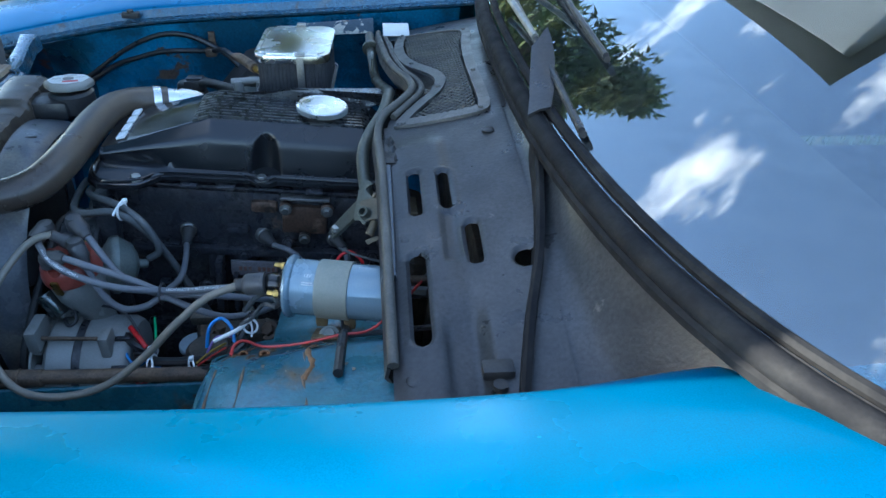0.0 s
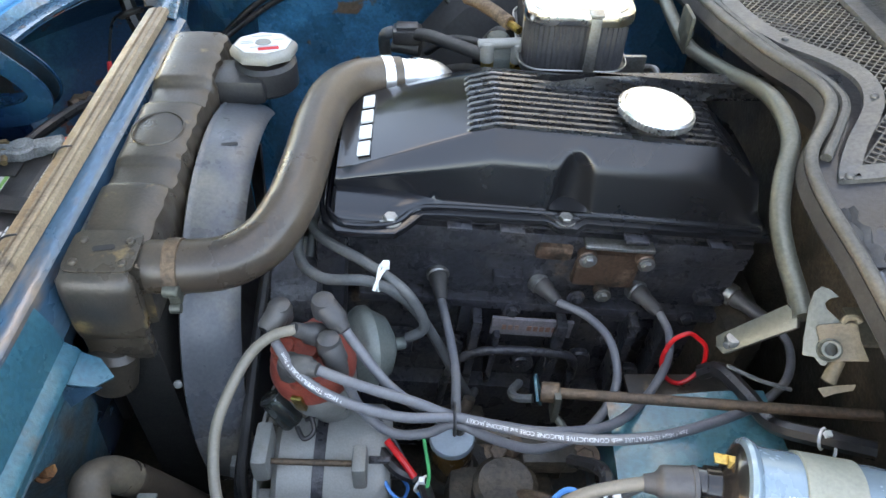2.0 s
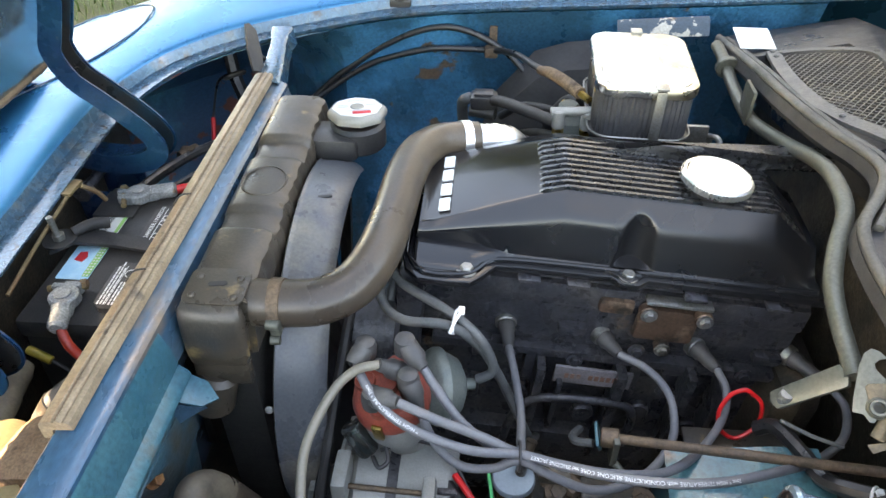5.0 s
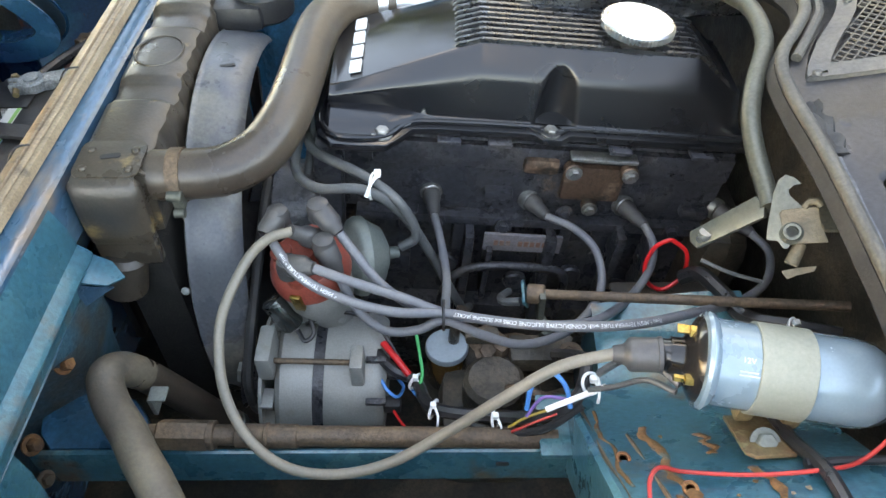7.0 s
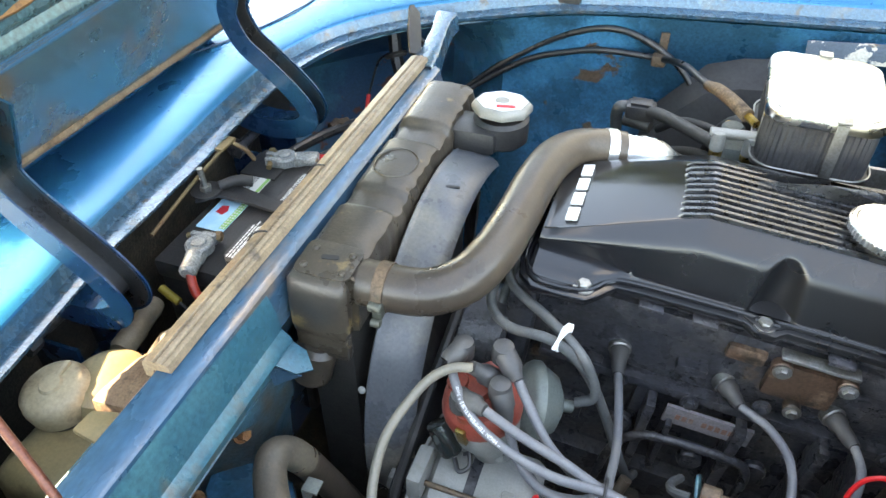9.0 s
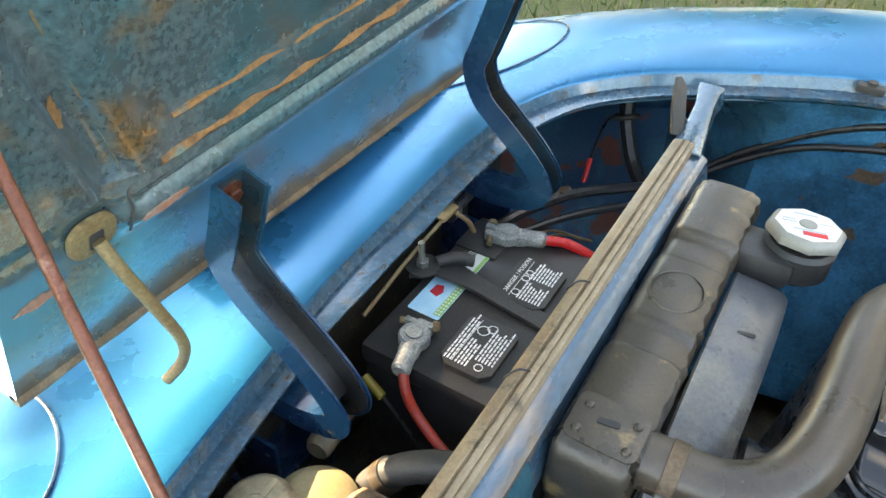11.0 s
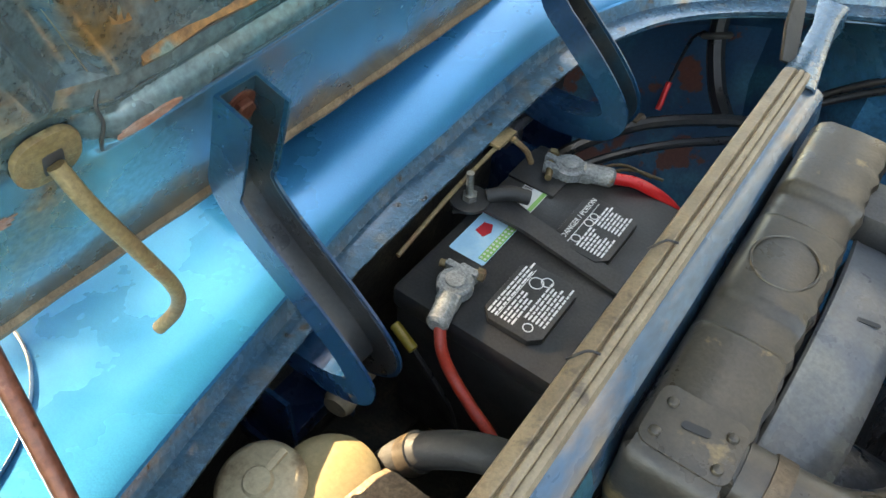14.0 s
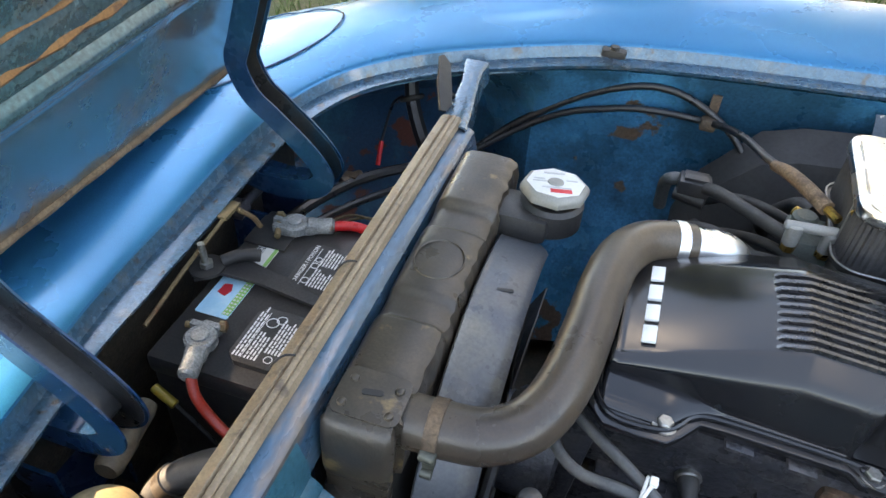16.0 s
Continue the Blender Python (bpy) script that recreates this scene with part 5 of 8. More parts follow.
vc = thing("valve_cover", tuple(T(0.14, 0.1, 0.72)), "satin black ribbed valve cover with white raised lettering", "valve cover")
xsv = [-0.05, -0.047] + [-0.044 + 0.004 * k for k in range(32)] + [0.085, 0.087] + [0.092 + 0.006 * k for k in range(7)] + [0.132 + 0.002 * k for k in range(29)] + [0.19 + 0.012 * k for k in range(8)] + [0.284, 0.287, 0.29, 0.296, 0.304, 0.312, 0.32, 0.328, 0.333, 0.338]
rows = [cover_row(x) for x in xsv]
first = [Vector((-0.052, p.y * 0.96 + 0.004, min(p.z, 0.735))) for p in rows[0]]
last = [Vector((0.343, p.y, min(p.z, 0.733))) for p in rows[-1]]
bm = bmesh.new()
v = [[bm.verts.new(p) for p in r] for r in [first] + rows + [last]]
for a, b in zip(v, v[1:]):
    for i in range(len(a) - 1):
        bm.faces.new((a[i], a[i + 1], b[i + 1], b[i]))
bm.faces.new(v[0])
bm.faces.new(v[-1][::-1])
bmesh.ops.recalc_face_normals(bm, faces=bm.faces)
part("shell", tl(bm), M["satin"], vc, "satin black pressed cover", 50)
fl = [(-0.062, 0.19), (-0.064, 0.02), (-0.058, -0.008), (-0.045, -0.021), (-0.02, -0.022), (0.004, -0.020), (0.014, -0.010), (0.028, 0.008), (0.05, 0.010), (0.14, 0.012), (0.149, 0.004), (0.166, 0.004), (0.176, 0.013), (0.35, 0.012), (0.352, 0.2), (-0.05, 0.212)]
part("flange", tl(prism(fl, 0.0075, 0.002, Matrix.Translation((0, 0, 0.7195)))), M["satin"], vc, "black bolted flange")
part("flange_bead", tl(tube([(x, y, 0.7285) for x, y in ((-0.055, 0.10), (-0.056, 0.02), (-0.05, -0.004), (-0.038, -0.014), (-0.012, -0.013), (0.006, -0.006), (0.022, 0.013), (0.05, 0.0185), (0.142, 0.0205), (0.148, 0.016), (0.168, 0.016), (0.178, 0.0215), (0.34, 0.0205))], 0.0028, 8, 3)), M["satin"], vc, "rolled bead")
for k in range(10):
    y = 0.0555 + 0.0095 * k
    x0, x1 = 0.061, 0.326 - 0.5 * (y - 0.0555)
    rib_xs = [x0, x0 + 0.004, 0.078, 0.086, 0.094, 0.15, 0.22, 0.284, 0.29] + ([0.3] if x1 > 0.304 else []) + [x1 - 0.003, x1]
    part("rib", tl(loft([[Vector((x, y - 0.0022, cover_top(x) - 0.001)), Vector((x, y - 0.0017, cover_top(x) + (0.0 if x in (x0, x1) else 0.003))), Vector((x, y + 0.0017, cover_top(x) + (0.0 if x in (x0, x1) else 0.003))), Vector((x, y + 0.0022, cover_top(x) - 0.001))] for x in rib_xs], 0.0006)), M["ribmetal"], vc, "bare metal cooling rib")
# raised white brand mark along the front edge: plain blocks of its size
for k in range(4):
    yc = 0.1275 - 0.0252 * k
    part("brand_mark", tl(rbox((-0.028, yc, 0.7605), (0.0112, 0.0185, 0.003), 0.0008, Matrix.Translation((-0.028, yc, 0.7605)) @ Matrix.Rotation(radians(-17.6), 4, "Y") @ Matrix.Translation((0.028, -yc, -0.7605)))), M["ink"], vc, "plain white raised block of the brand mark")
for p in ((0.0, -0.004), (0.156, 0.014)):
    part("flange_bolt", tl(bolt((p[0], p[1], 0.7275), (0, 0, 1), 0.0065, 0.006)), M["steel"], vc, "steel flange bolt")
part("bolt_clamp", tl(prism([(0.132, 0.022), (0.156, 0.004), (0.18, 0.022)], 0.003, 0.001, Matrix.Translation((0, 0, 0.7265)))), M["satin"], vc, "triangular clamp")
oc = thing("oil_filler_cap", tuple(T(0.230, 0.082, 0.793)), "bright aluminium oil filler cap with knurled rim", "oil cap")
om = TILT @ Matrix.Translation((0.230, 0.082, 0.795))
part("neck", lathe([(0.026, 0), (0.026, 0.006)], 28, om), M["plastic"], oc, "black neck ring")
part("disc", lathe([(0.027, 0.006), (0.0325, 0.008), (0.034, 0.011), (0.034, 0.0155), (0.0325, 0.0172), (0.030, 0.0175), (0.0285, 0.0165), (0.015, 0.0178), (0.002, 0.0182)], 64, om), M["bright"], oc, "brushed bright disc")
part("knurling", joined(*[rbox((0.034 * math.cos(a), 0.034 * math.sin(a), 0.0118), (0.0016, 0.0016, 0.006), 0, om) for a in (2 * math.pi * k / 60 for k in range(60))]), M["bright"], oc, "knurled edge")

# plug leads
def boot(p, q, r=0.0085):
    return lathe([(r * 0.9, 0), (r, 0.002), (r, 0.016), (r * 0.8, 0.02), (r * 0.75, (Vector(q) - Vector(p)).length * 0.75), (r * 0.55, (Vector(q) - Vector(p)).length)], 16, along(p, q))


PW = {
    1: [(0.047, -0.003, 0.625), (0.053, -0.039, 0.625), (0.058, -0.086, 0.63), (0.057, -0.13, 0.645), (0.053, -0.152, 0.657)],
    2: [(0.162, 0.005, 0.615), (0.188, -0.013, 0.615), (0.205, -0.044, 0.615), (0.205, -0.083, 0.61), (0.188, -0.116, 0.61), (0.159, -0.145, 0.615), (0.122, -0.163, 0.625), (0.088, -0.164, 0.64), (0.056, -0.156, 0.65)],
    3: [(0.261, -0.006, 0.612), (0.265, -0.032, 0.61), (0.252, -0.069, 0.61), (0.218, -0.115, 0.62), (0.179, -0.151, 0.64), (0.128, -0.169, 0.66), (0.091, -0.164, 0.66), (0.056, -0.150, 0.651)],
    4: [(0.374, -0.006, 0.6), (0.383, -0.034, 0.6), (0.366, -0.075, 0.605), (0.322, -0.117, 0.625), (0.267, -0.156, 0.66), (0.212, -0.183, 0.68), (0.165, -0.194, 0.69), (0.123, -0.188, 0.685), (0.09, -0.173, 0.672), (0.056, -0.158, 0.662)],
}
DIST = {
    4: [(0.056, -0.158, 0.662), (0.013, -0.164, 0.672), (-0.03, -0.159, 0.685), (-0.06, -0.147, 0.697), (-0.081, -0.122, 0.704), (-0.088, -0.106, 0.708)],
    3: [(0.056, -0.150, 0.651), (0.032, -0.15, 0.66), (0.004, -0.138, 0.675), (-0.019, -0.119, 0.695), (-0.030, -0.111, 0.709)],
    1: [(0.053, -0.152, 0.657), (0.022, -0.152, 0.675), (-0.017, -0.15, 0.692), (-0.048, -0.142, 0.70)],
    2: [(0.056, -0.156, 0.65), (0.034, -0.158, 0.64), (0.007, -0.155, 0.635), (-0.016, -0.146, 0.65), (-0.032, -0.131, 0.678)],
}
PLUG = {1: (0.043, 0.035, 0.629), 2: (0.143, 0.034, 0.617), 3: (0.243, 0.032, 0.609), 4: (0.343, 0.034, 0.601)}
for k in (1, 2, 3, 4):
    ld = thing("plug_lead", PLUG[k], "grey silicone spark plug lead from the distributor", "ignition lead", "plug leads")
    path = PW[k] + DIST[k][1:]
    part("cable", tube(path, 0.0041, 10, 6), M["lead"], ld, "grey round cable")
    part("plug_boot", boot(PLUG[k], PW[k][0], 0.0095), M["boot"], ld, "dark grey rubber boot")
    part("plug_collar", rod(Vector(PLUG[k]), Vector(PLUG[k]) + (Vector(PW[k][0]) - Vector(PLUG[k])).normalized() * 0.009, 0.0116, 20, 0.001), M["steel"], ld, "bright plug seat")
    d1 = Vector(DIST[k][-1])
    tgt = {4: Vector((-0.082, -0.094, 0.713)), 3: Vector((-0.047, -0.096, 0.722)), 1: Vector((-0.071, -0.133, 0.694)), 2: Vector((-0.042, -0.12, 0.705))}[k]
    part("cap_boot", joined(boot(tgt, d1, 0.0095), lathe([(0.006, -0.012), (0.0095, -0.01), (0.010, 0.0), (0.0085, 0.006), (0.003, 0.008)], 16, Matrix.Translation(tgt))), M["boot"], ld, "dark grey rubber boot")


def print_along(path, text, size, ld, side):
    """White print along a cable."""
    pts = smooth_path(path, 8)
    lens = [0.0]
    for a, b in zip(pts, pts[1:]):
        lens.append(lens[-1] + (b - a).length)
    bm = writing(text, size, Matrix.Identity(4), 0.0)
    width = max(v.co.x for v in bm.verts)
    for v in bm.verts:
        s = (width - v.co.x) * 1.0 + 0.01
        i = min(max(next((j for j, q in enumerate(lens) if q > s), len(lens) - 1), 1), len(lens) - 1)
        f = (s - lens[i - 1]) / max(lens[i] - lens[i - 1], 1e-6)
        p, t = pts[i - 1].lerp(pts[i], min(f, 1.0)), (pts[i] - pts[i - 1]).normalized()
        out = (side - t * side.dot(t)).normalized()
        across = t.cross(out)
        a = v.co.y / 0.0042
        v.co = p + (out * math.cos(a) + across * math.sin(a)) * 0.00435
    part("printing", bm, M["ink"], ld, "white printed words along the cable")


face = Vector((0.0, -0.55, 0.83))
print_along(list(reversed(PW[4][3:])), "7mm * HIGH TEMPERATURE with CONDUCTIVE SILICONE CORE and SILICONE JACKET", 0.0045, ld, face)
print_along(list(reversed(DIST[4][1:-1])), "* HIGH TEMPERATURE * 7mm", 0.0045, ld, face)
cl = thing("coil_lead", (-0.03, -0.27, 0.61), "thick grey coil lead looping over the alternator", "ignition lead")
coil_path = [(0.171, -0.251, 0.737), (0.133, -0.25, 0.72), (0.097, -0.255, 0.69), (0.059, -0.258, 0.65), (0.016, -0.267, 0.62), (-0.026, -0.273, 0.612), (-0.066, -0.267, 0.612), (-0.098, -0.246, 0.62), (-0.117, -0.218, 0.64), (-0.123, -0.189, 0.66), (-0.119, -0.166, 0.68), (-0.103, -0.133, 0.70), (-0.085, -0.121, 0.713), (-0.066, -0.117, 0.717)]
part("cable", tube(coil_path, 0.0042, 12, 6), M["lead_tan"], cl, "beige-grey round cable")
part("coil_boot", lathe([(0.0055, -0.003), (0.0066, 0.003), (0.0080, 0.005), (0.0108, 0.007), (0.0114, 0.009), (0.0114, 0.025), (0.0120, 0.0255), (0.0120, 0.028), (0.0095, 0.0285)], 20, along((0.168, -0.2515, 0.736), (0.21, -0.257, 0.742))), M["boot"], cl, "dark rubber coil boot")
part("cap_boot", lathe([(0.0055, 0), (0.0065, 0.012), (0.009, 0.016), (0.0095, 0.032)], 18, along((-0.068, -0.1172, 0.7175), (-0.053, -0.108, 0.70))), M["boot"], cl, "dark rubber boot")
for pts, nm in (((0.055, -0.155, 0.656), "lead_tie"),):
    tie = thing("lead_tie", pts, "dark cable tie round the bundled leads", "cable tie")
    part("loop", tube([(0.055 + 0.0, -0.155 + 0.013 * math.cos(a), 0.656 + 0.011 * math.sin(a)) for a in (2 * math.pi * k / 14 for k in range(15))], 0.0014, 6, 2), M["wire"], tie)
for pts in ([(-0.081, 0.06, 0.68), (-0.081, 0.045, 0.70), (-0.081, -0.012, 0.695), (-0.056, -0.051, 0.705), (-0.013, -0.062, 0.712), (0.017, -0.056, 0.68), (0.039, -0.051, 0.63), (0.061, -0.049, 0.57), (0.077, -0.039, 0.52), (0.085, -0.02, 0.50)],
            [(-0.082, 0.07, 0.68), (-0.066, 0.008, 0.70), (-0.019, -0.04, 0.712), (0.011, -0.057, 0.70), (0.027, -0.062, 0.675), (0.03, -0.064, 0.655), (0.016, -0.066, 0.645)],
            [(-0.078, 0.02, 0.66), (-0.07, 0.06, 0.70), (-0.062, 0.12, 0.715), (-0.045, 0.17, 0.72), (-0.03, 0.215, 0.70)]):
    vh = thing("vacuum_hose", pts[0], "thin grey rubber vacuum hose", "hose", "vacuum hoses")
    part("hose", tube(pts, 0.0047, 10, 5), M["tube"], vh)
zt = thing("cable_tie", (-0.003, -0.057, 0.70), "white plastic cable tie round two hoses", "cable tie", "white ties")
part("band", tube([(-0.006 + 0.002 * math.cos(a), -0.056 + 0.011 * math.cos(a), 0.711 + 0.011 * math.sin(a)) for a in (2 * math.pi * k / 14 for k in range(15))], 0.0014, 6, 2), M["white"], zt)
part("head", rbox((-0.001, -0.054, 0.7235), (0.006, 0.007, 0.005), 0.001), M["white"], zt, "square tie head")
part("tail", tube([(-0.001, -0.055, 0.722), (-0.006, -0.066, 0.722), (-0.01, -0.076, 0.716)], 0.0016, 6, 3), M["white"], zt, "cut tail")

# distributor
di = thing("distributor", (-0.055, -0.10, 0.585), "distributor with orange-red cap and metal clips", "distributor")
dm = along((-0.052, -0.098, 0.60), (-0.063, -0.115, 0.70))
part("housing", lathe([(0.018, -0.03), (0.02, 0.0), (0.031, 0.03), (0.033, 0.06), (0.032, 0.062)], 32, dm), M["alloy"], di, "dirty alloy housing")
capbm = lathe([(0.033, 0.06), (0.035, 0.062), (0.035, 0.069), (0.0335, 0.073), (0.032, 0.079), (0.028, 0.083), (0.012, 0.084), (0.002, 0.084)], 40, dm)
for a in (20, 110, 200, 290):
    capbm = joined(capbm, lathe([(0.0098, 0.07), (0.0098, 0.086), (0.009, 0.088), (0.002, 0.088)], 18, dm @ Matrix.Rotation(radians(a), 4, "Z") @ Matrix.Translation((0.0215, 0, 0))))
part("cap", joined(capbm, lathe([(0.0095, 0.08), (0.0095, 0.092), (0.003, 0.093)], 18, dm)), M["distcap"], di, "orange-red plastic cap")
part("clip", rbox((0.0355, 0, 0.066), (0.004, 0.009, 0.02), 0.001, dm @ Matrix.Rotation(radians(-70), 4, "Z")), M["brass"], di, "brass spring clip")
part("clip", rbox((0.0355, 0, 0.066), (0.004, 0.009, 0.02), 0.001, dm @ Matrix.Rotation(radians(110), 4, "Z")), M["brass"], di, "brass spring clip")
vm = along((-0.035, -0.082, 0.648), (0.012, -0.066, 0.638))
part("vacuum_can", lathe([(0.012, -0.012), (0.022, 0.0), (0.034, 0.007), (0.037, 0.012), (0.037, 0.018), (0.033, 0.022), (0.026, 0.034), (0.014, 0.040), (0.006, 0.042), (0.0055, 0.052), (0.002, 0.053)], 36, vm), M["vac"], di, "grey vacuum advance can")
part("vacuum_bracket", rbox((-0.03, -0.08, 0.655), (0.03, 0.02, 0.022), 0.003), M["steel"], di, "bright bracket")
cn = along((-0.098, -0.118, 0.632), (-0.078, -0.128, 0.604))
co = thing("condenser", (-0.09, -0.123, 0.60), "small shiny round condenser beside the alternator", "condenser")
part("can", lathe([(0.009, 0), (0.0105, 0.001), (0.0105, 0.031), (0.0095, 0.033), (0.006, 0.0325)], 22, cn), M["darkmetal"], co, "shiny metal can")
part("terminal", lathe([(0.0035, 0.032), (0.0035, 0.036), (0.0015, 0.037)], 12, cn), M["steel"], co, "bright terminal")
part("pigtail", tube([(-0.077, -0.129, 0.602), (-0.07, -0.138, 0.598), (-0.062, -0.132, 0.602), (-0.066, -0.118, 0.612), (-0.058, -0.105, 0.62)], 0.0022, 8), M["wire"], co, "black wire")

# alternator
al = thing("alternator", (-0.055, -0.135, 0.46), "grey cast alternator with bracket and dark centre band", "alternator")
am = along((-0.108, -0.128, 0.532), (0.0, -0.128, 0.525))
part("front_shell", lathe([(0.03, 0.006), (0.056, 0.008), (0.061, 0.013), (0.0615, 0.041), (0.061, 0.042)], 48, am), M["alloy"], al, "grey ribbed front casting")
part("stator_band", lathe([(0.0597, 0.0415), (0.0597, 0.0525)], 48, am), M["engine"], al, "dark stator band")
part("rear_shell", lathe([(0.061, 0.052), (0.0615, 0.053), (0.0615, 0.098), (0.058, 0.105), (0.055, 0.108), (0.02, 0.11)], 48, am), M["alloy"], al, "grey rear casting")
part("adjuster_lug", joined(rbox((-0.102, -0.15, 0.598), (0.014, 0.04, 0.03), 0.004), rbox((-0.022, -0.157, 0.586), (0.012, 0.026, 0.03), 0.003), rbox((-0.07, -0.10, 0.598), (0.07, 0.03, 0.012), 0.004)), M["alloy"], al, "cast adjuster lug")
part("through_bolt", rod((-0.098, -0.158, 0.5965), (-0.02, -0.158, 0.592), 0.0026, 10), M["shaft"], al, "rusty through bolt")
for y, z in ((-0.182, 0.566), (-0.15, 0.585)):
    part("rear_slot", rbox((-0.006, y, z), (0.018, 0.006, 0.004), 0.001), M["engine"], al, "cooling slot")
fan_disc = part("fan", lathe([(0.03, -0.006), (0.06, -0.006), (0.06, -0.003), (0.03, -0.003)], 40, am), M["alloy"], al, "cooling fan disc")
for k in range(12):
    a = 2 * math.pi * k / 12
    part("fan_blade", rbox((0.052 * math.cos(a), 0.052 * math.sin(a), 0.001), (0.02, 0.004, 0.012), 0.001, am), M["alloy"], fan_disc, "small fan blade")
part("pulley", lathe([(0.012, -0.028), (0.034, -0.027), (0.027, -0.019), (0.027, -0.017), (0.034, -0.009), (0.012, -0.008)], 36, am), M["engine"], al, "black belt pulley")
part("pulley_nut", lathe([(0.011, -0.036), (0.011, -0.027)], 6, am), M["steel"], al, "hexagon nut")
part("terminal_block", joined(rbox((0.008, -0.175, 0.55), (0.016, 0.012, 0.012), 0.002), rod((0.0, -0.15, 0.56), (0.016, -0.15, 0.56), 0.004, 10)), M["plastic"], al, "black terminal block")
belt = thing("fan_belt", (-0.12, -0.02, 0.45), "worn black V-belt round the pulleys", "belt")
part("loop", tube([(-0.125, -0.162, 0.535), (-0.125, -0.155, 0.565), (-0.122, -0.12, 0.595), (-0.12, -0.05, 0.63), (-0.118, 0.02, 0.652), (-0.118, 0.07, 0.62), (-0.118, 0.09, 0.55), (-0.118, 0.06, 0.45), (-0.12, -0.02, 0.45), (-0.124, -0.10, 0.49), (-0.125, -0.15, 0.505), (-0.125, -0.162, 0.535)], 0.005, 8, 4), M["rubber"], belt)

# ---- radiator, hoses and fan shroud ----
ra = thing("radiator", (-0.205, 0.07, 0.40), "dusty black radiator with a stepped top tank", "radiator")
def tank_z(y):
    def step(a, b):
        return 1 / (1 + math.exp(-(y - a) / 0.0011)) - 1 / (1 + math.exp(-(y - b) / 0.0011))
    return 0.7675 + 0.045 * y - 0.0075 * step(0.112, 0.146) - 0.0065 * step(-0.004, 0.026) - 0.0015 * step(0.026, 0.112)


ysr = sorted({round(-0.104 + 0.002 * k, 4) for k in range(172)})
tr_rows = []
for y in ysr:
    e = 0.0 if -0.098 < y < 0.234 else 0.006
    z = tank_z(y)
    bulge = 0.0016 * max(0.0, math.cos((y + 0.1) / 0.036 * 2 * math.pi)) ** 2 + 0.0006 * math.sin(y * 310)
    tr_rows.append([Vector((-0.237 + e, y, 0.70)), Vector((-0.237 + e, y, z - 0.012 - e)), Vector((-0.233 + e, y, z - 0.004 - e)), Vector((-0.226, y, z - e)), Vector((-0.205, y, z + 0.001 - e)), Vector((-0.186, y, z - e)), Vector((-0.179 - e + bulge, y, z - 0.004 - e)), Vector((-0.176 - e + bulge, y, z - 0.014 - e)), Vector((-0.178 - e, y, 0.70))])
bm = loft(tr_rows)
n_ = len(tr_rows[0])
bm.verts.ensure_lookup_table()
bm.faces.new([bm.verts[i] for i in range(n_)])
bm.faces.new([bm.verts[len(bm.verts) - n_ + i] for i in range(n_)][::-1])
bmesh.ops.recalc_face_normals(bm, faces=bm.faces)
part("top_tank", bm, M["dusty"], ra, "dusty black stepped top tank")
part("pressed_ring", tube([(-0.207 + 0.022 * math.cos(a), 0.068 + 0.024 * math.sin(a), tank_z(0.068 + 0.024 * math.sin(a)) + 0.0006) for a in (2 * math.pi * k / 30 for k in range(31))], 0.0012, 6, 1), M["dusty"], ra, "pressed round mark")
part("core", rbox((-0.208, 0.066, 0.56), (0.045, 0.33, 0.28), 0.002), M["core"], ra, "black finned core")
part("side_plate", rbox((-0.207, -0.108, 0.70), (0.05, 0.012, 0.05), 0.003), M["dusty"], ra, "dusty side plate")
bp = part("bracket_plate", prism(round_rect(0.052, 0.042, 0.008), 0.002, 0.0006, Matrix.Translation((-0.206, -0.084, 0.7640)) @ Matrix.Rotation(radians(3), 4, "X")), M["dusty"], ra, "riveted bracket plate")
part("bracket_side", loft([[Vector((x + e * f, -0.102 + 0.002 * f, 0.7635)), Vector((x + e * f, -0.107 + 0.003 * f, 0.7625)), Vector((x, -0.112 + 0.004 * f, 0.7585)), Vector((x, -0.1155 + 0.006 * f, 0.750)), Vector((x, -0.117 + 0.006 * f, 0.735)), Vector((x, -0.117 + 0.006 * f, 0.712)), Vector((x + 0.6 * e * f, -0.1155 + 0.006 * f, 0.702)), Vector((x + e * f, -0.112 + 0.006 * f, 0.697))] for x, e, f in ((-0.235, 0.006, 1), (-0.2325, 0.003, 0.3), (-0.228, 0.0, 0), (-0.205, 0.0, 0), (-0.186, 0.0, 0), (-0.1815, -0.003, 0.3), (-0.179, -0.006, 1))], 0.002), M["dusty"], ra, "folded bracket side")
part("slot", prism(round_rect(0.016, 0.005, 0.0024), 0.0015, 0, Matrix.Translation((-0.206, -0.082, 0.7656)) @ Matrix.Rotation(radians(3), 4, "X") @ Matrix.Rotation(radians(10), 4, "Z")), M["darkink"], bp, "dark slot")
for dx, dy in ((-0.018, -0.011), (0.018, -0.012), (-0.017, 0.011), (0.018, 0.01)):
    part("rivet", screw((-0.206 + dx, -0.085 + dy, 0.7658 + 0.05 * dy), (0, 0, 1), 0.0035), M["dusty"], bp, "flat rivet")
part("filler_neck", joined(rbox((-0.158, 0.178, 0.752), (0.06, 0.05, 0.03), 0.012), rod((-0.133, 0.192, 0.74), (-0.133, 0.192, 0.772), 0.031, 32, 0.004)), M["plastic"], ra, "black filler neck")
part("hose_neck", rod((-0.19, -0.08, 0.745), (-0.15, -0.0795, 0.745), 0.0195, 28, 0.002), M["dusty"], ra, "outlet neck")
cm = Matrix.Translation((-0.133, 0.192, 0.772)) @ Matrix.Rotation(radians(-6), 4, "X") @ Matrix.Rotation(radians(15), 4, "Z") @ Matrix.Scale(0.92, 4)
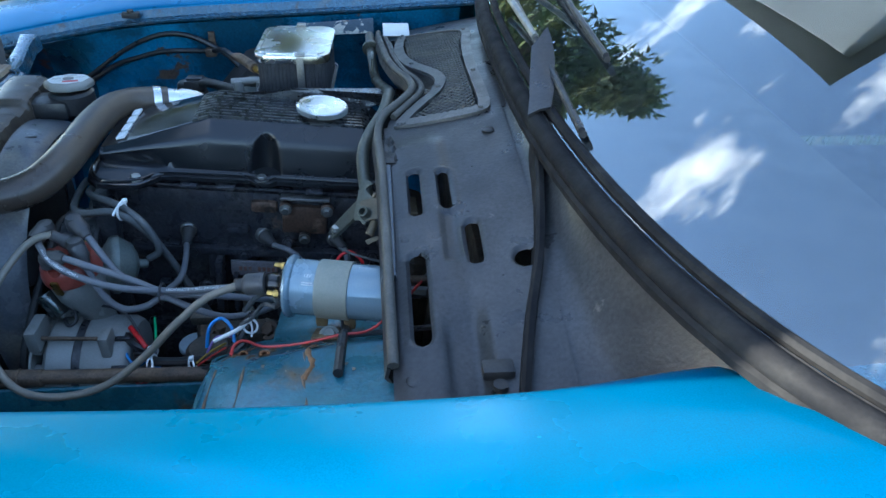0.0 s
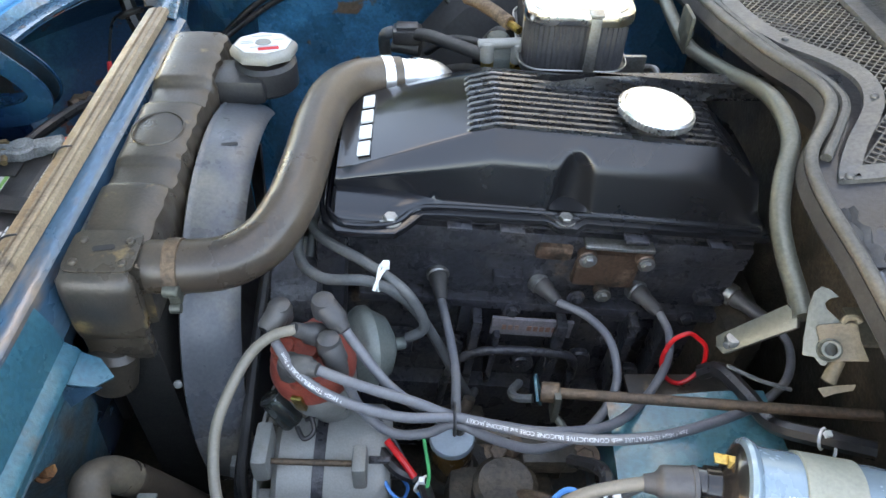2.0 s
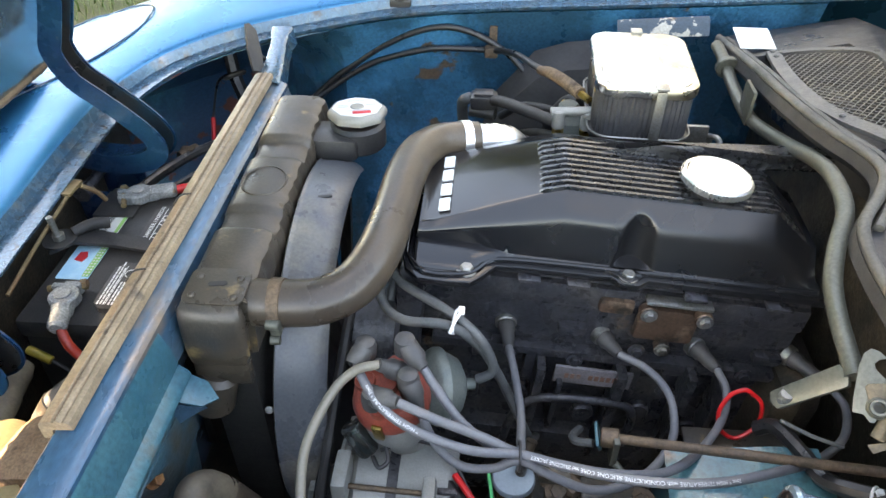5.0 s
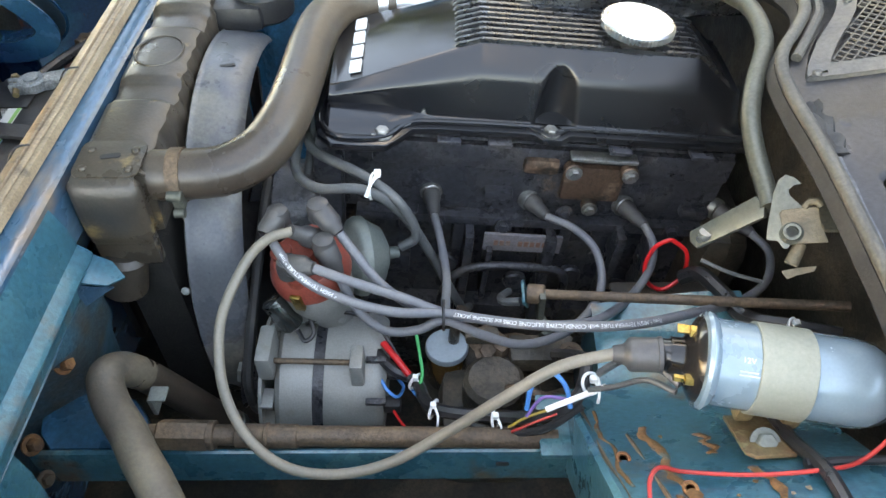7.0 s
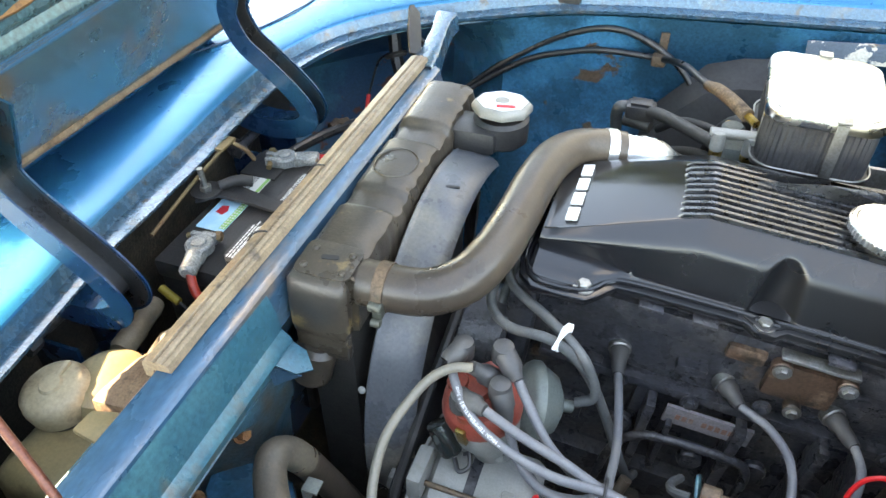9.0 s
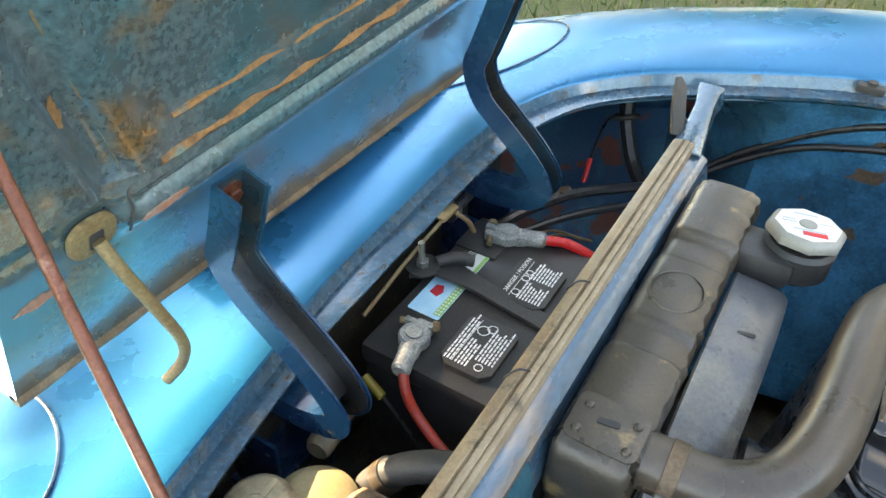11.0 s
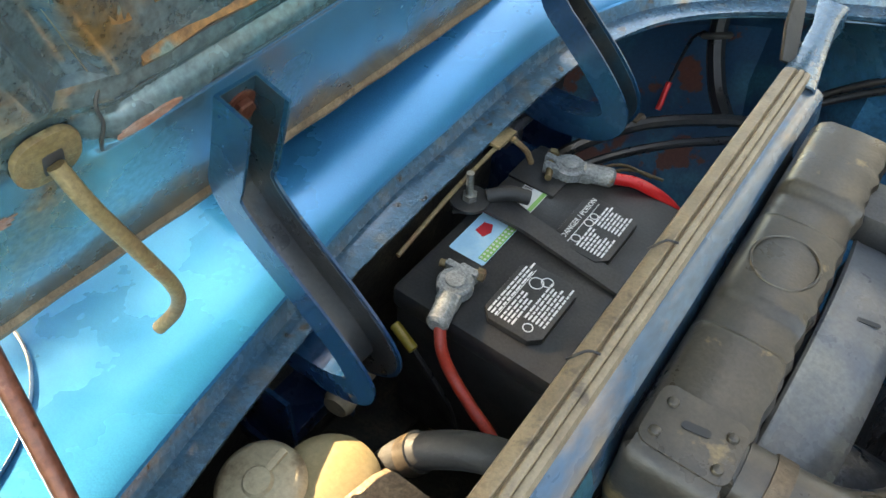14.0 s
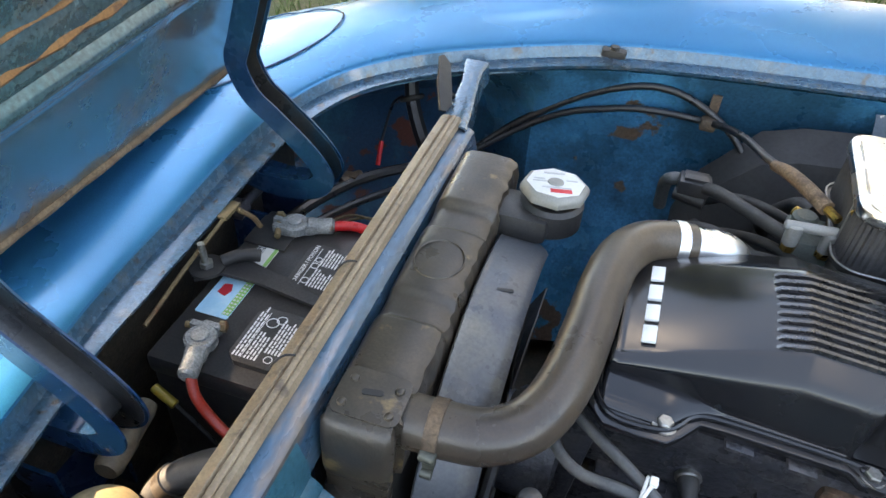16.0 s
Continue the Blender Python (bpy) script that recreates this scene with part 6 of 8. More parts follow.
rc = part("radiator_cap", lathe([(0.032, 0.003), (0.0355, 0.0045), (0.0365, 0.007), (0.0365, 0.012), (0.034, 0.0155), (0.031, 0.0165), (0.002, 0.0168)], 8, cm), M["alloy"], ra, "octagonal grey metal cap with white printed face")
part("face_label", lathe([(0.0305, 0.0166), (0.0305, 0.0172)], 8, cm), M["label"], rc, "white printed face")
part("centre_rivet", lathe([(0.0085, 0.017), (0.008, 0.0185), (0.006, 0.0192), (0.002, 0.0188)], 24, cm), M["alloy"], rc, "centre rivet")
part("brand_bar", rbox((0.004, -0.018, 0.0176), (0.022, 0.007, 0.0006), 0.0002, cm), M["redink"], rc, "plain red bar of the brand name")
part("print_bars", joined(rbox((0.0, 0.019, 0.0175), (0.022, 0.003, 0.0004), 0, cm), rbox((-0.017, 0.006, 0.0175), (0.012, 0.002, 0.0004), 0, cm), rbox((-0.017, 0.001, 0.0175), (0.014, 0.002, 0.0004), 0, cm), rbox((0.017, 0.005, 0.0175), (0.012, 0.002, 0.0004), 0, cm), rbox((0.0, -0.0115, 0.0175), (0.03, 0.0018, 0.0004), 0, cm)), M["greyink"], rc, "small print bars")
th = thing("top_hose", (-0.07, 0.04, 0.73), "thick black rubber radiator hose, dusty", "radiator hose")
hpts = [(-0.178, -0.08, 0.745), (-0.15, -0.079, 0.745), (-0.12, -0.074, 0.746), (-0.094, -0.055, 0.751), (-0.079, -0.02, 0.758), (-0.072, 0.03, 0.763), (-0.068, 0.085, 0.766), (-0.06, 0.132, 0.766), (-0.043, 0.165, 0.762), (-0.018, 0.183, 0.757), (0.002, 0.19, 0.754)]
part("hose", tube(hpts, lambda s: 0.0208 + 0.00012 * math.sin(s * 260), 28, 8), M["hose"], th, "moulded black rubber hose")
def clamp(p, d, parent, r=0.0222, w=0.011, m1="shaft"):
    mm = along(Vector(p) - Vector(d).normalized() * w / 2, Vector(p) + Vector(d))
    c = part("hose_clamp", lathe([(r - 0.0015, 0), (r, 0.0003), (r, w - 0.0003), (r - 0.0015, w)], 40, mm), M[m1], parent, "worn metal hose clamp")
    return mm, c
mm, c1 = clamp((-0.158, -0.0795, 0.745), (1, 0.02, 0), th)
part("clamp_screw", joined(rod((-0.163, -0.102, 0.742), (-0.151, -0.103, 0.742), 0.005, 12, 0.001), rbox((-0.156, -0.1, 0.734), (0.009, 0.009, 0.012), 0.002), rod((-0.16, -0.106, 0.727), (-0.152, -0.106, 0.727), 0.004, 10)), M["olive"], c1, "dull metal screw")
clamp((-0.012, 0.186, 0.756), (1, 0.35, -0.14), th, 0.0218, 0.011, "bright")
tw = thing("thermostat_elbow", (0.03, 0.2, 0.70), "bright cast aluminium thermostat elbow", "coolant pipe")
part("elbow", tube([(-0.006, 0.188, 0.755), (0.012, 0.194, 0.752), (0.034, 0.203, 0.745), (0.046, 0.208, 0.73), (0.05, 0.21, 0.705)], lambda s: 0.0185 if s < 0.3 else 0.0195, 24, 6), M["bright"], tw)
lh = thing("lower_hose", (-0.2, -0.21, 0.54), "dusty tan-grey heater hose bending over the front rail", "hose")
part("hose", tube([(-0.199, -0.182, 0.612), (-0.206, -0.191, 0.634), (-0.211, -0.203, 0.645), (-0.209, -0.215, 0.644), (-0.199, -0.232, 0.642), (-0.183, -0.251, 0.642), (-0.167, -0.273, 0.644), (-0.152, -0.292, 0.643), (-0.14, -0.309, 0.636), (-0.13, -0.325, 0.612), (-0.126, -0.335, 0.57), (-0.126, -0.337, 0.50)], 0.0140, 22, 6), M["hose_tan"], lh, "dusty tan upper bend of the hose")
# same hose, coloured darker here because this leg lies in shade
part("lower_leg", tube([(-0.14, -0.135, 0.40), (-0.158, -0.148, 0.465), (-0.178, -0.161, 0.53), (-0.190, -0.172, 0.575), (-0.199, -0.182, 0.612), (-0.2025, -0.1865, 0.623)], 0.0138, 22, 6), M["hose"], lh, "lower leg of the hose, coloured dark for its shade")
part("hose_clamp", lathe([(0.0138, 0), (0.0155, 0.0005), (0.0155, 0.009), (0.0138, 0.0095)], 30, along((-0.158, -0.148, 0.465), (-0.178, -0.161, 0.53))), M["steel"], lh, "dull metal hose clamp")
fs = thing("fan_shroud", (-0.15, 0.03, 0.42), "grey plastic radiator fan shroud", "fan shroud")
FC, FR = Vector((0, 0.08, 0.553)), 0.203
arcs = [math.radians(65 + 2 * k) for k in range(75)]
part("band", loft([[Vector((x, FC.y + (FR + dr) * math.cos(a), FC.z + (FR + dr) * math.sin(a))) for x, dr in ((-0.1705, 0.0015), (-0.1690, 0.0003), (-0.165, 0.0), (-0.155, 0.0), (-0.145, -0.0012), (-0.134, -0.0038), (-0.127, -0.008), (-0.124, -0.012))] for a in arcs], 0.003), M["shroud"], fs, "grey curved plastic band")
part("back_plate", loft([[Vector((-0.166, FC.y + (FR - 0.004) * math.cos(a), FC.z + (FR - 0.004) * math.sin(a))), Vector((-0.170, FC.y + (FR - 0.03) * math.cos(a), FC.z + (FR - 0.03) * math.sin(a)))] for a in arcs], 0.002), M["plastic"], fs, "dark back edge")
part("pressed_slot", prism(round_rect(0.022, 0.0035, 0.0017), 0.001, 0, Matrix.Translation((-0.150, 0.066, 0.7543)) @ Matrix.Rotation(radians(4), 4, "X") @ Matrix.Rotation(radians(10), 4, "Z")), M["darkink"], fs, "pressed slot")
part("end_tab", loft([[Vector((x, FC.y + (FR + dr) * math.cos(math.radians(a)), FC.z + (FR + dr) * math.sin(math.radians(a)))) for x in (-0.172, -0.158, -0.144)] for a, dr in ((66, 0.001), (63.5, 0.006), (61.5, 0.007))], 0.002), M["coilband"], fs, "pale folded tab at the shroud's end")
part("shroud_rivet", screw((-0.176, -0.107, 0.632), (0, -0.95, 0.3), 0.004), M["alloy"], fs, "bright rivet")
fanb = thing("cooling_fan", (-0.14, 0.06, 0.42), "dark cooling fan at rest behind the radiator", "fan")
part("hub", rod((-0.16, 0.08, 0.553), (-0.11, 0.08, 0.553), 0.04, 24, 0.004), M["engine"], fanb)
for k in range(5):
    a = 2 * math.pi * k / 5 + 0.4
    part("blade", prism([(0.03, -0.02), (0.17, -0.045), (0.18, 0.03), (0.03, 0.02)], 0.002, 0, Matrix.Translation((-0.14, 0.08, 0.553)) @ Matrix.Rotation(radians(90), 4, "Y") @ Matrix.Rotation(a, 4, "Z") @ Matrix.Rotation(radians(25), 4, "X")), M["plastic"], fanb, "black fan blade")

# ---- air filter and carburettor ----
af = thing("air_filter", (0.188, 0.275, 0.745), "rectangular pleated air filter with bright chrome lid", "air filter")
fm = Matrix.Translation((0.188, 0.282, 0.0)) @ Matrix.Rotation(radians(-2), 4, "Z")
fo = round_rect(0.108, 0.148, 0.022, 6)
part("base_plate", prism(round_rect(0.114, 0.154, 0.024, 6), 0.006, 0.001, fm @ Matrix.Translation((0, 0, 0.748))), M["plastic"], af, "black base plate")
part("base_rim", tube([fm @ Vector((x, y, 0.756)) for x, y in round_rect(0.116, 0.156, 0.025, 5) + round_rect(0.116, 0.156, 0.025, 5)[:1]], 0.0011, 6, 1), M["steel"], af, "thin bright rim")
bm, rg = bmesh.new(), []
per = [Vector((x, y, 0)) for x, y in round_rect(0.104, 0.144, 0.02, 4)]
per = [a.lerp(b, k / max(1, round((b - a).length / 0.0028))) for a, b in zip(per, per[1:] + per[:1]) for k in range(max(1, round((b - a).length / 0.0028)))]
for z in (0.753, 0.806):
    rg.append([bm.verts.new(fm @ Vector((p.x * (1.0 + 0.028 * (i % 2)), p.y * (1.0 + 0.02 * (i % 2)), z))) for i, p in enumerate(per)])
for i in range(len(per)):
    j = (i + 1) % len(per)
    bm.faces.new((rg[0][i], rg[0][j], rg[1][j], rg[1][i]))
bmesh.ops.recalc_face_normals(bm, faces=bm.faces)
part("pleats", bm, M["filter"], af, "black pleated cloth")
part("lid", joined(prism(round_rect(0.114, 0.154, 0.024, 7), 0.0125, 0.0035, fm @ Matrix.Translation((0, 0, 0.804))), prism(round_rect(0.098, 0.138, 0.018, 6), 0.0018, 0.0008, fm @ Matrix.Translation((0, 0, 0.816)))), M["chrome"], af, "stained chrome lid")
part("clip", joined(rbox((0.014, -0.0795, 0.786), (0.011, 0.0025, 0.058), 0.0008, fm), rbox((0.014, -0.076, 0.8185), (0.014, 0.012, 0.003), 0.001, fm), rbox((0.014, -0.0775, 0.759), (0.011, 0.006, 0.006), 0.001, fm)), M["steel"], af, "spring steel clip")
part("clip", joined(rbox((0.0, 0.0795, 0.786), (0.011, 0.0025, 0.058), 0.0008, fm), rbox((0.0, 0.076, 0.8185), (0.014, 0.012, 0.003), 0.001, fm)), M["steel"], af, "spring steel clip")
for x, y, w, h in ((-0.048, -0.02, 0.002, 0.045), (-0.048, 0.035, 0.002, 0.04), (0.0, -0.066, 0.045, 0.002)):
    part("lid_emboss", rbox((x, y, 0.8175), (w, h, 0.0012), 0.0004, fm), M["steel"], af, "embossed line")
cb = thing("carburettor", (0.13, 0.27, 0.66), "grey alloy carburettor with linkage below the filter", "carburettor")
part("body", rbox((0.190, 0.28, 0.715), (0.10, 0.09, 0.062), 0.008), M["alloy"], cb, "grey die-cast body")
part("float_chamber", joined(rbox((0.118, 0.278, 0.728), (0.042, 0.05, 0.028), 0.006), rod((0.112, 0.29, 0.735), (0.112, 0.29, 0.752), 0.013, 20, 0.003)), M["vac"], cb, "dull grey float chamber")
part("fuel_rail", joined(rod((0.086, 0.25, 0.761), (0.134, 0.252, 0.763), 0.0052, 14, 0.001), rod((0.090, 0.262, 0.752), (0.134, 0.264, 0.754), 0.0042, 12, 0.001)), M["alloy"], cb, "bright cast fuel rail")
part("fuel_post", joined(rod((0.097, 0.25, 0.740), (0.096, 0.25, 0.764), 0.0078, 18, 0.0015), rod((0.130, 0.252, 0.738), (0.130, 0.252, 0.762), 0.0072, 18, 0.0015)), M["alloy"], cb, "bright alloy post")
for p in ((0.0972, 0.25, 0.733), (0.130, 0.252, 0.732)):
    part("union_nut", rod(p, (p[0], p[1], p[2] + 0.007), 0.0070, 6), M["brass"], cb, "brass union nut")
part("filter_strap", joined(rbox((0.1365, 0.247, 0.772), (0.009, 0.002, 0.06), 0.0006), rbox((0.1365, 0.250, 0.802), (0.009, 0.009, 0.002), 0.0005)), M["steel"], cb, "upright steel strap")
part("strap_nut", rod((0.1365, 0.249, 0.7935), (0.1365, 0.243, 0.7935), 0.0042, 6), M["brass"], cb, "brass nut")
part("jet_holder", rod((0.125, 0.30, 0.735), (0.105, 0.315, 0.738), 0.006, 12, 0.001), M["brass"], cb, "brass jet holder")
part("linkage", joined(tube([(0.27, 0.27, 0.72), (0.285, 0.25, 0.735), (0.29, 0.235, 0.725)], 0.0035, 8), rbox((0.262, 0.26, 0.73), (0.03, 0.006, 0.03), 0.002), rod((0.25, 0.27, 0.725), (0.285, 0.265, 0.725), 0.006, 12)), M["steel"], cb, "throttle linkage")
mf = thing("intake_manifold", (0.17, 0.25, 0.5), "grey cast intake manifold in shade", "manifold")
part("runner", tl(joined(rbox((0.17, 0.26, 0.63), (0.30, 0.09, 0.05), 0.015), rbox((0.17, 0.30, 0.56), (0.16, 0.08, 0.10), 0.02))), M["engine"], mf, "dark cast runner")
# near-black sheet against the far inner wing
part("strut_tower", loft([[Vector((x, y, z)) for x, y, z in row] for row in (((0.0, 0.475, 0.60), (0.02, 0.468, 0.672), (0.045, 0.472, 0.70), (0.075, 0.478, 0.735), (0.12, 0.478, 0.75), (0.19, 0.478, 0.758)), ((0.0, 0.44, 0.58), (0.025, 0.43, 0.655), (0.05, 0.43, 0.685), (0.08, 0.432, 0.715), (0.12, 0.432, 0.728), (0.19, 0.432, 0.735)), ((0.0, 0.41, 0.50), (0.03, 0.395, 0.55), (0.055, 0.39, 0.58), (0.085, 0.39, 0.60), (0.12, 0.39, 0.60), (0.19, 0.39, 0.60)))], 0.002), M["cabin"], shell, "black suspension tower")
for pts, r, lab in (([(-0.022, 0.385, 0.66), (-0.024, 0.372, 0.70), (-0.018, 0.362, 0.715), (-0.002, 0.37, 0.712)], 0.009, "grey rubber hose elbow beside the carburettor"),
                    ([(0.012, 0.352, 0.718), (0.030, 0.33, 0.729), (0.055, 0.30, 0.736), (0.083, 0.27, 0.741), (0.096, 0.258, 0.742)], 0.0088, "black rubber hose to the carburettor"),
                    ([(0.02, 0.36, 0.66), (0.05, 0.31, 0.675), (0.08, 0.26, 0.69), (0.10, 0.225, 0.71)], 0.009, "black rubber breather hose"),
                    ([(0.0, 0.235, 0.70), (0.03, 0.245, 0.712), (0.07, 0.25, 0.715), (0.095, 0.25, 0.715)], 0.007, "black rubber hose beside the carburettor"),
                    ([(0.15, 0.44, 0.60), (0.10, 0.40, 0.655), (0.115, 0.36, 0.715), (0.13, 0.33, 0.73)], 0.011, "black rubber hose behind the carburettor"),
                    ([(0.03, 0.40, 0.67), (0.055, 0.365, 0.705), (0.085, 0.33, 0.722), (0.12, 0.30, 0.725)], 0.0065, "black rubber hose behind the carburettor"),
                    ([(0.045, 0.315, 0.69), (0.07, 0.285, 0.712), (0.092, 0.262, 0.722), (0.12, 0.245, 0.718)], 0.006, "black rubber hose beside the carburettor"),
                    ([(-0.005, 0.32, 0.68), (0.025, 0.30, 0.70), (0.055, 0.275, 0.708), (0.085, 0.25, 0.706)], 0.0075, "black rubber breather hose")):
    o = thing("small_hose", pts[0], lab, "hose", "small hoses")
    part("hose", tube(pts, r * 0.85, 12, 5), M["tube" if "grey" in lab else "rubber"], o)
vv_ = thing("valve_box", (0.004, 0.376, 0.69), "small black plastic valve box on a hose", "valve")
part("box", joined(rbox((0.006, 0.352, 0.719), (0.036, 0.026, 0.018), 0.004), rbox((0.006, 0.352, 0.7295), (0.026, 0.018, 0.004), 0.001), rod((-0.012, 0.356, 0.702), (0.022, 0.346, 0.702), 0.009, 16)), M["plastic"], vv_)

# cables on the far inner wing
for pts, r in (([(-0.30, 0.45, 0.61), (-0.259, 0.482, 0.646), (-0.206, 0.484, 0.692), (-0.133, 0.484, 0.74), (-0.065, 0.482, 0.764), (-0.007, 0.48, 0.754), (0.053, 0.47, 0.716), (0.09, 0.43, 0.665), (0.10, 0.40, 0.63)], 0.0046),
               ([(-0.30, 0.44, 0.62), (-0.228, 0.474, 0.667), (-0.168, 0.478, 0.705), (-0.116, 0.478, 0.723), (-0.065, 0.477, 0.734), (0.011, 0.474, 0.735), (0.045, 0.42, 0.755), (0.07, 0.36, 0.766), (0.088, 0.325, 0.774)], 0.0045)):
    o = thing("wing_cable", pts[0], "black sheathed cable looped on the inner wing", "cable", "wing cables")
    part("sheath", tube(pts, r, 10, 6), M["wire"], o)
o = thing("cable_sleeve", (0.10, 0.32, 0.75), "grey rubber sleeve over a cable end", "cable sleeve")
part("sleeve", tube([(0.076, 0.345, 0.768), (0.088, 0.325, 0.774), (0.105, 0.297, 0.776), (0.121, 0.271, 0.775)], lambda s: 0.0056 + 0.0022 * math.sin(min(1.0, 1.6 * s) * 1.57), 14, 6), M["hem"], o)
part("end_union", rod((0.119, 0.274, 0.775), (0.131, 0.258, 0.773), 0.0046, 6), M["brass"], o, "brass end union")
o = thing("cable_clip", (0.012, 0.478, 0.72), "rusty cable clip screwed to the inner wing", "clip")
part("strap", joined(rbox((0.012, 0.474, 0.733), (0.02, 0.016, 0.016), 0.004), rbox((0.014, 0.486, 0.752), (0.012, 0.004, 0.03), 0.001)), M["shaft"], o)

# ---- front rail, near inner wing, coil ----
fr_ = thing("front_rail", (-0.05, -0.255, 0.52), "teal painted steel rail along the bay", "rail")
rp = [(-0.252, 0.560), (-0.2495, 0.5955), (-0.2485, 0.5985), (-0.2465, 0.5995), (-0.2445, 0.599), (-0.2435, 0.5955), (-0.2455, 0.592), (-0.2475, 0.560)]
bm = bmesh.new()
v = [[bm.verts.new((x, y, z)) for y, z in rp] for x in (-0.275, -0.1, 0.05, 0.17)]
for a, b in zip(v, v[1:]):
    for i in range(len(rp)):
        j = (i + 1) % len(rp)
        bm.faces.new((a[i], a[j], b[j], b[i]))
bm.faces.new(v[0])
bm.faces.new(v[-1][::-1])
bmesh.ops.recalc_face_normals(bm, faces=bm.faces)
part("channel", bm, M["teal"], fr_)
part("rail_hole", prism(round_rect(0.011, 0.0045, 0.0022), 0.0012, 0, Matrix.Translation((0.102, -0.2503, 0.583)) @ Matrix.Rotation(radians(86), 4, "X")), M["darkink"], fr_, "dark oval hole")
part("gusset", joined(rbox((0.152, -0.232, 0.61), (0.045, 0.055, 0.006), 0.002), rbox((0.174, -0.245, 0.58), (0.005, 0.08, 0.07), 0.001)), M["teal"], fr_, "teal end gusset")
part("front_gusset", prism([(-0.262, -0.2435), (-0.275, -0.229), (-0.279, -0.214), (-0.274, -0.199), (-0.264, -0.191), (-0.246, -0.187), (-0.205, -0.196), (-0.189, -0.216), (-0.178, -0.2435)], 0.038, 0.006, Matrix.Translation((0, 0, 0.5605))), M["bay"], fr_, "blue corner gusset")
for p in ((-0.248, -0.196, 0.648), (-0.268, -0.247, 0.612)):
    part("corner_bolt", bolt(p, (0.9, -0.2, 0.4), 0.0058, 0.009), M["rust"], fr_, "rusty hexagon bolt")
part("corner_clip", joined(rbox((-0.186, -0.203, 0.604), (0.004, 0.014, 0.022), 0.001), rbox((-0.180, -0.203, 0.614), (0.014, 0.014, 0.003), 0.001)), M["vac"], fr_, "bent grey clip")
ss = thing("steering_shaft", (-0.07, -0.237, 0.59), "rusty brown steering shaft with hexagon coupling", "steering shaft")
part("rod", rod((-0.203, -0.236, 0.609), (0.145, -0.241, 0.606), 0.0082, 14), M["shaft"], ss)
part("coupling", joined(lathe([(0.0105, 0), (0.0125, 0.002), (0.0125, 0.040), (0.0105, 0.042)], 6, along((-0.173, -0.2365, 0.6085), (-0.1, -0.2377, 0.6075)) @ Matrix.Rotation(radians(12), 4, "Z")), rod((-0.133, -0.237, 0.608), (-0.127, -0.237, 0.608), 0.0118, 20, 0.001), rod((-0.112, -0.2375, 0.6078), (-0.06, -0.2382, 0.607), 0.0098, 18, 0.002), rod((-0.088, -0.238, 0.6075), (-0.084, -0.238, 0.6075), 0.0108, 18, 0.001)), M["shaft"], ss, "hexagon coupling sleeve")
wing = thing("wing_shelf", (0.25, -0.3, 0.58), "faded teal inner wing shelf with chipped rusty paint", "car panel")
def shelf_z(x, y):
    s = max(0, -0.205 - y)
    return 0.612 + 0.85 * min(s, 0.15) ** 1.05 + 0.12 * max(0, s - 0.15) + 0.12 * (x - 0.15) + 0.003 * math.sin(x * 40) * math.cos(y * 30)
part("sheet", loft([[Vector((x, min(y, -0.2) if x < 0.185 else y, shelf_z(x, min(y, -0.2) if x < 0.185 else y))) for y in (-0.508, -0.47, -0.44, -0.40, -0.36, -0.32, -0.29, -0.26, -0.23, -0.205, -0.18, -0.14, -0.11)] + [Vector((x, -0.195 if x < 0.185 else -0.105, 0.50))] for x in (0.158, 0.163, 0.184, 0.19, 0.22, 0.25, 0.28, 0.305, 0.322)], 0.0015), M["teal"], wing)
part("edge_fold", loft([[Vector((0.158, y, shelf_z(0.158, y) + 0.003)), Vector((0.154, y, shelf_z(0.158, y))), Vector((0.154, y + 0.02, shelf_z(0.158, y) - 0.09))] for y in (-0.505, -0.46, -0.40, -0.34, -0.28, -0.24, -0.222)], 0.0015), M["teal"], wing, "chipped folded edge")
for x0, x1, y0, y1 in ((0.184, 0.192, -0.27, -0.47), (0.161, 0.165, -0.22, -0.45), (0.24, 0.252, -0.36, -0.48)):
    part("rust_seam", tube([(x0 + (x1 - x0) * k / 6 + 0.0012 * math.sin(k * 2.3), y0 + (y1 - y0) * k / 6, shelf_z(x0 + (x1 - x0) * k / 6, y0 + (y1 - y0) * k / 6) - 0.0005) for k in range(7)], lambda q: 0.0011 + 0.0007 * math.sin(q * 23), 6, 3), M["hem"], wing, "rusty seam in the sheet")
for x0, y0, y1, w0, seed in ((0.198, -0.262, -0.345, 0.0045, 3), (0.168, -0.235, -0.33, 0.0022, 7), (0.246, -0.318, -0.40, 0.0035, 11), (0.232, -0.275, -0.30, 0.004, 5)):
    r = random.Random(seed)
    band = []
    for k in range(19):
        y, x = y0 + (y1 - y0) * k / 18, x0 + 0.0025 * math.sin(k * 0.7 + seed) + r.uniform(-0.0008, 0.0008)
        wa, wb = w0 * r.uniform(0.35, 1.1), w0 * r.uniform(0.35, 1.1)
        band.append([Vector((x + q, y, shelf_z(x + q, y) + h)) for q, h in ((-wa, 0.0002), (-0.5 * wa, 0.0011), (0.0, 0.0014), (0.5 * wb, 0.0011), (wb, 0.0002))])
    part("rust_band", loft(band, 0.0004), M["seamrust"], wing, "ragged rusty band where paint has flaked")
r = random.Random(9)
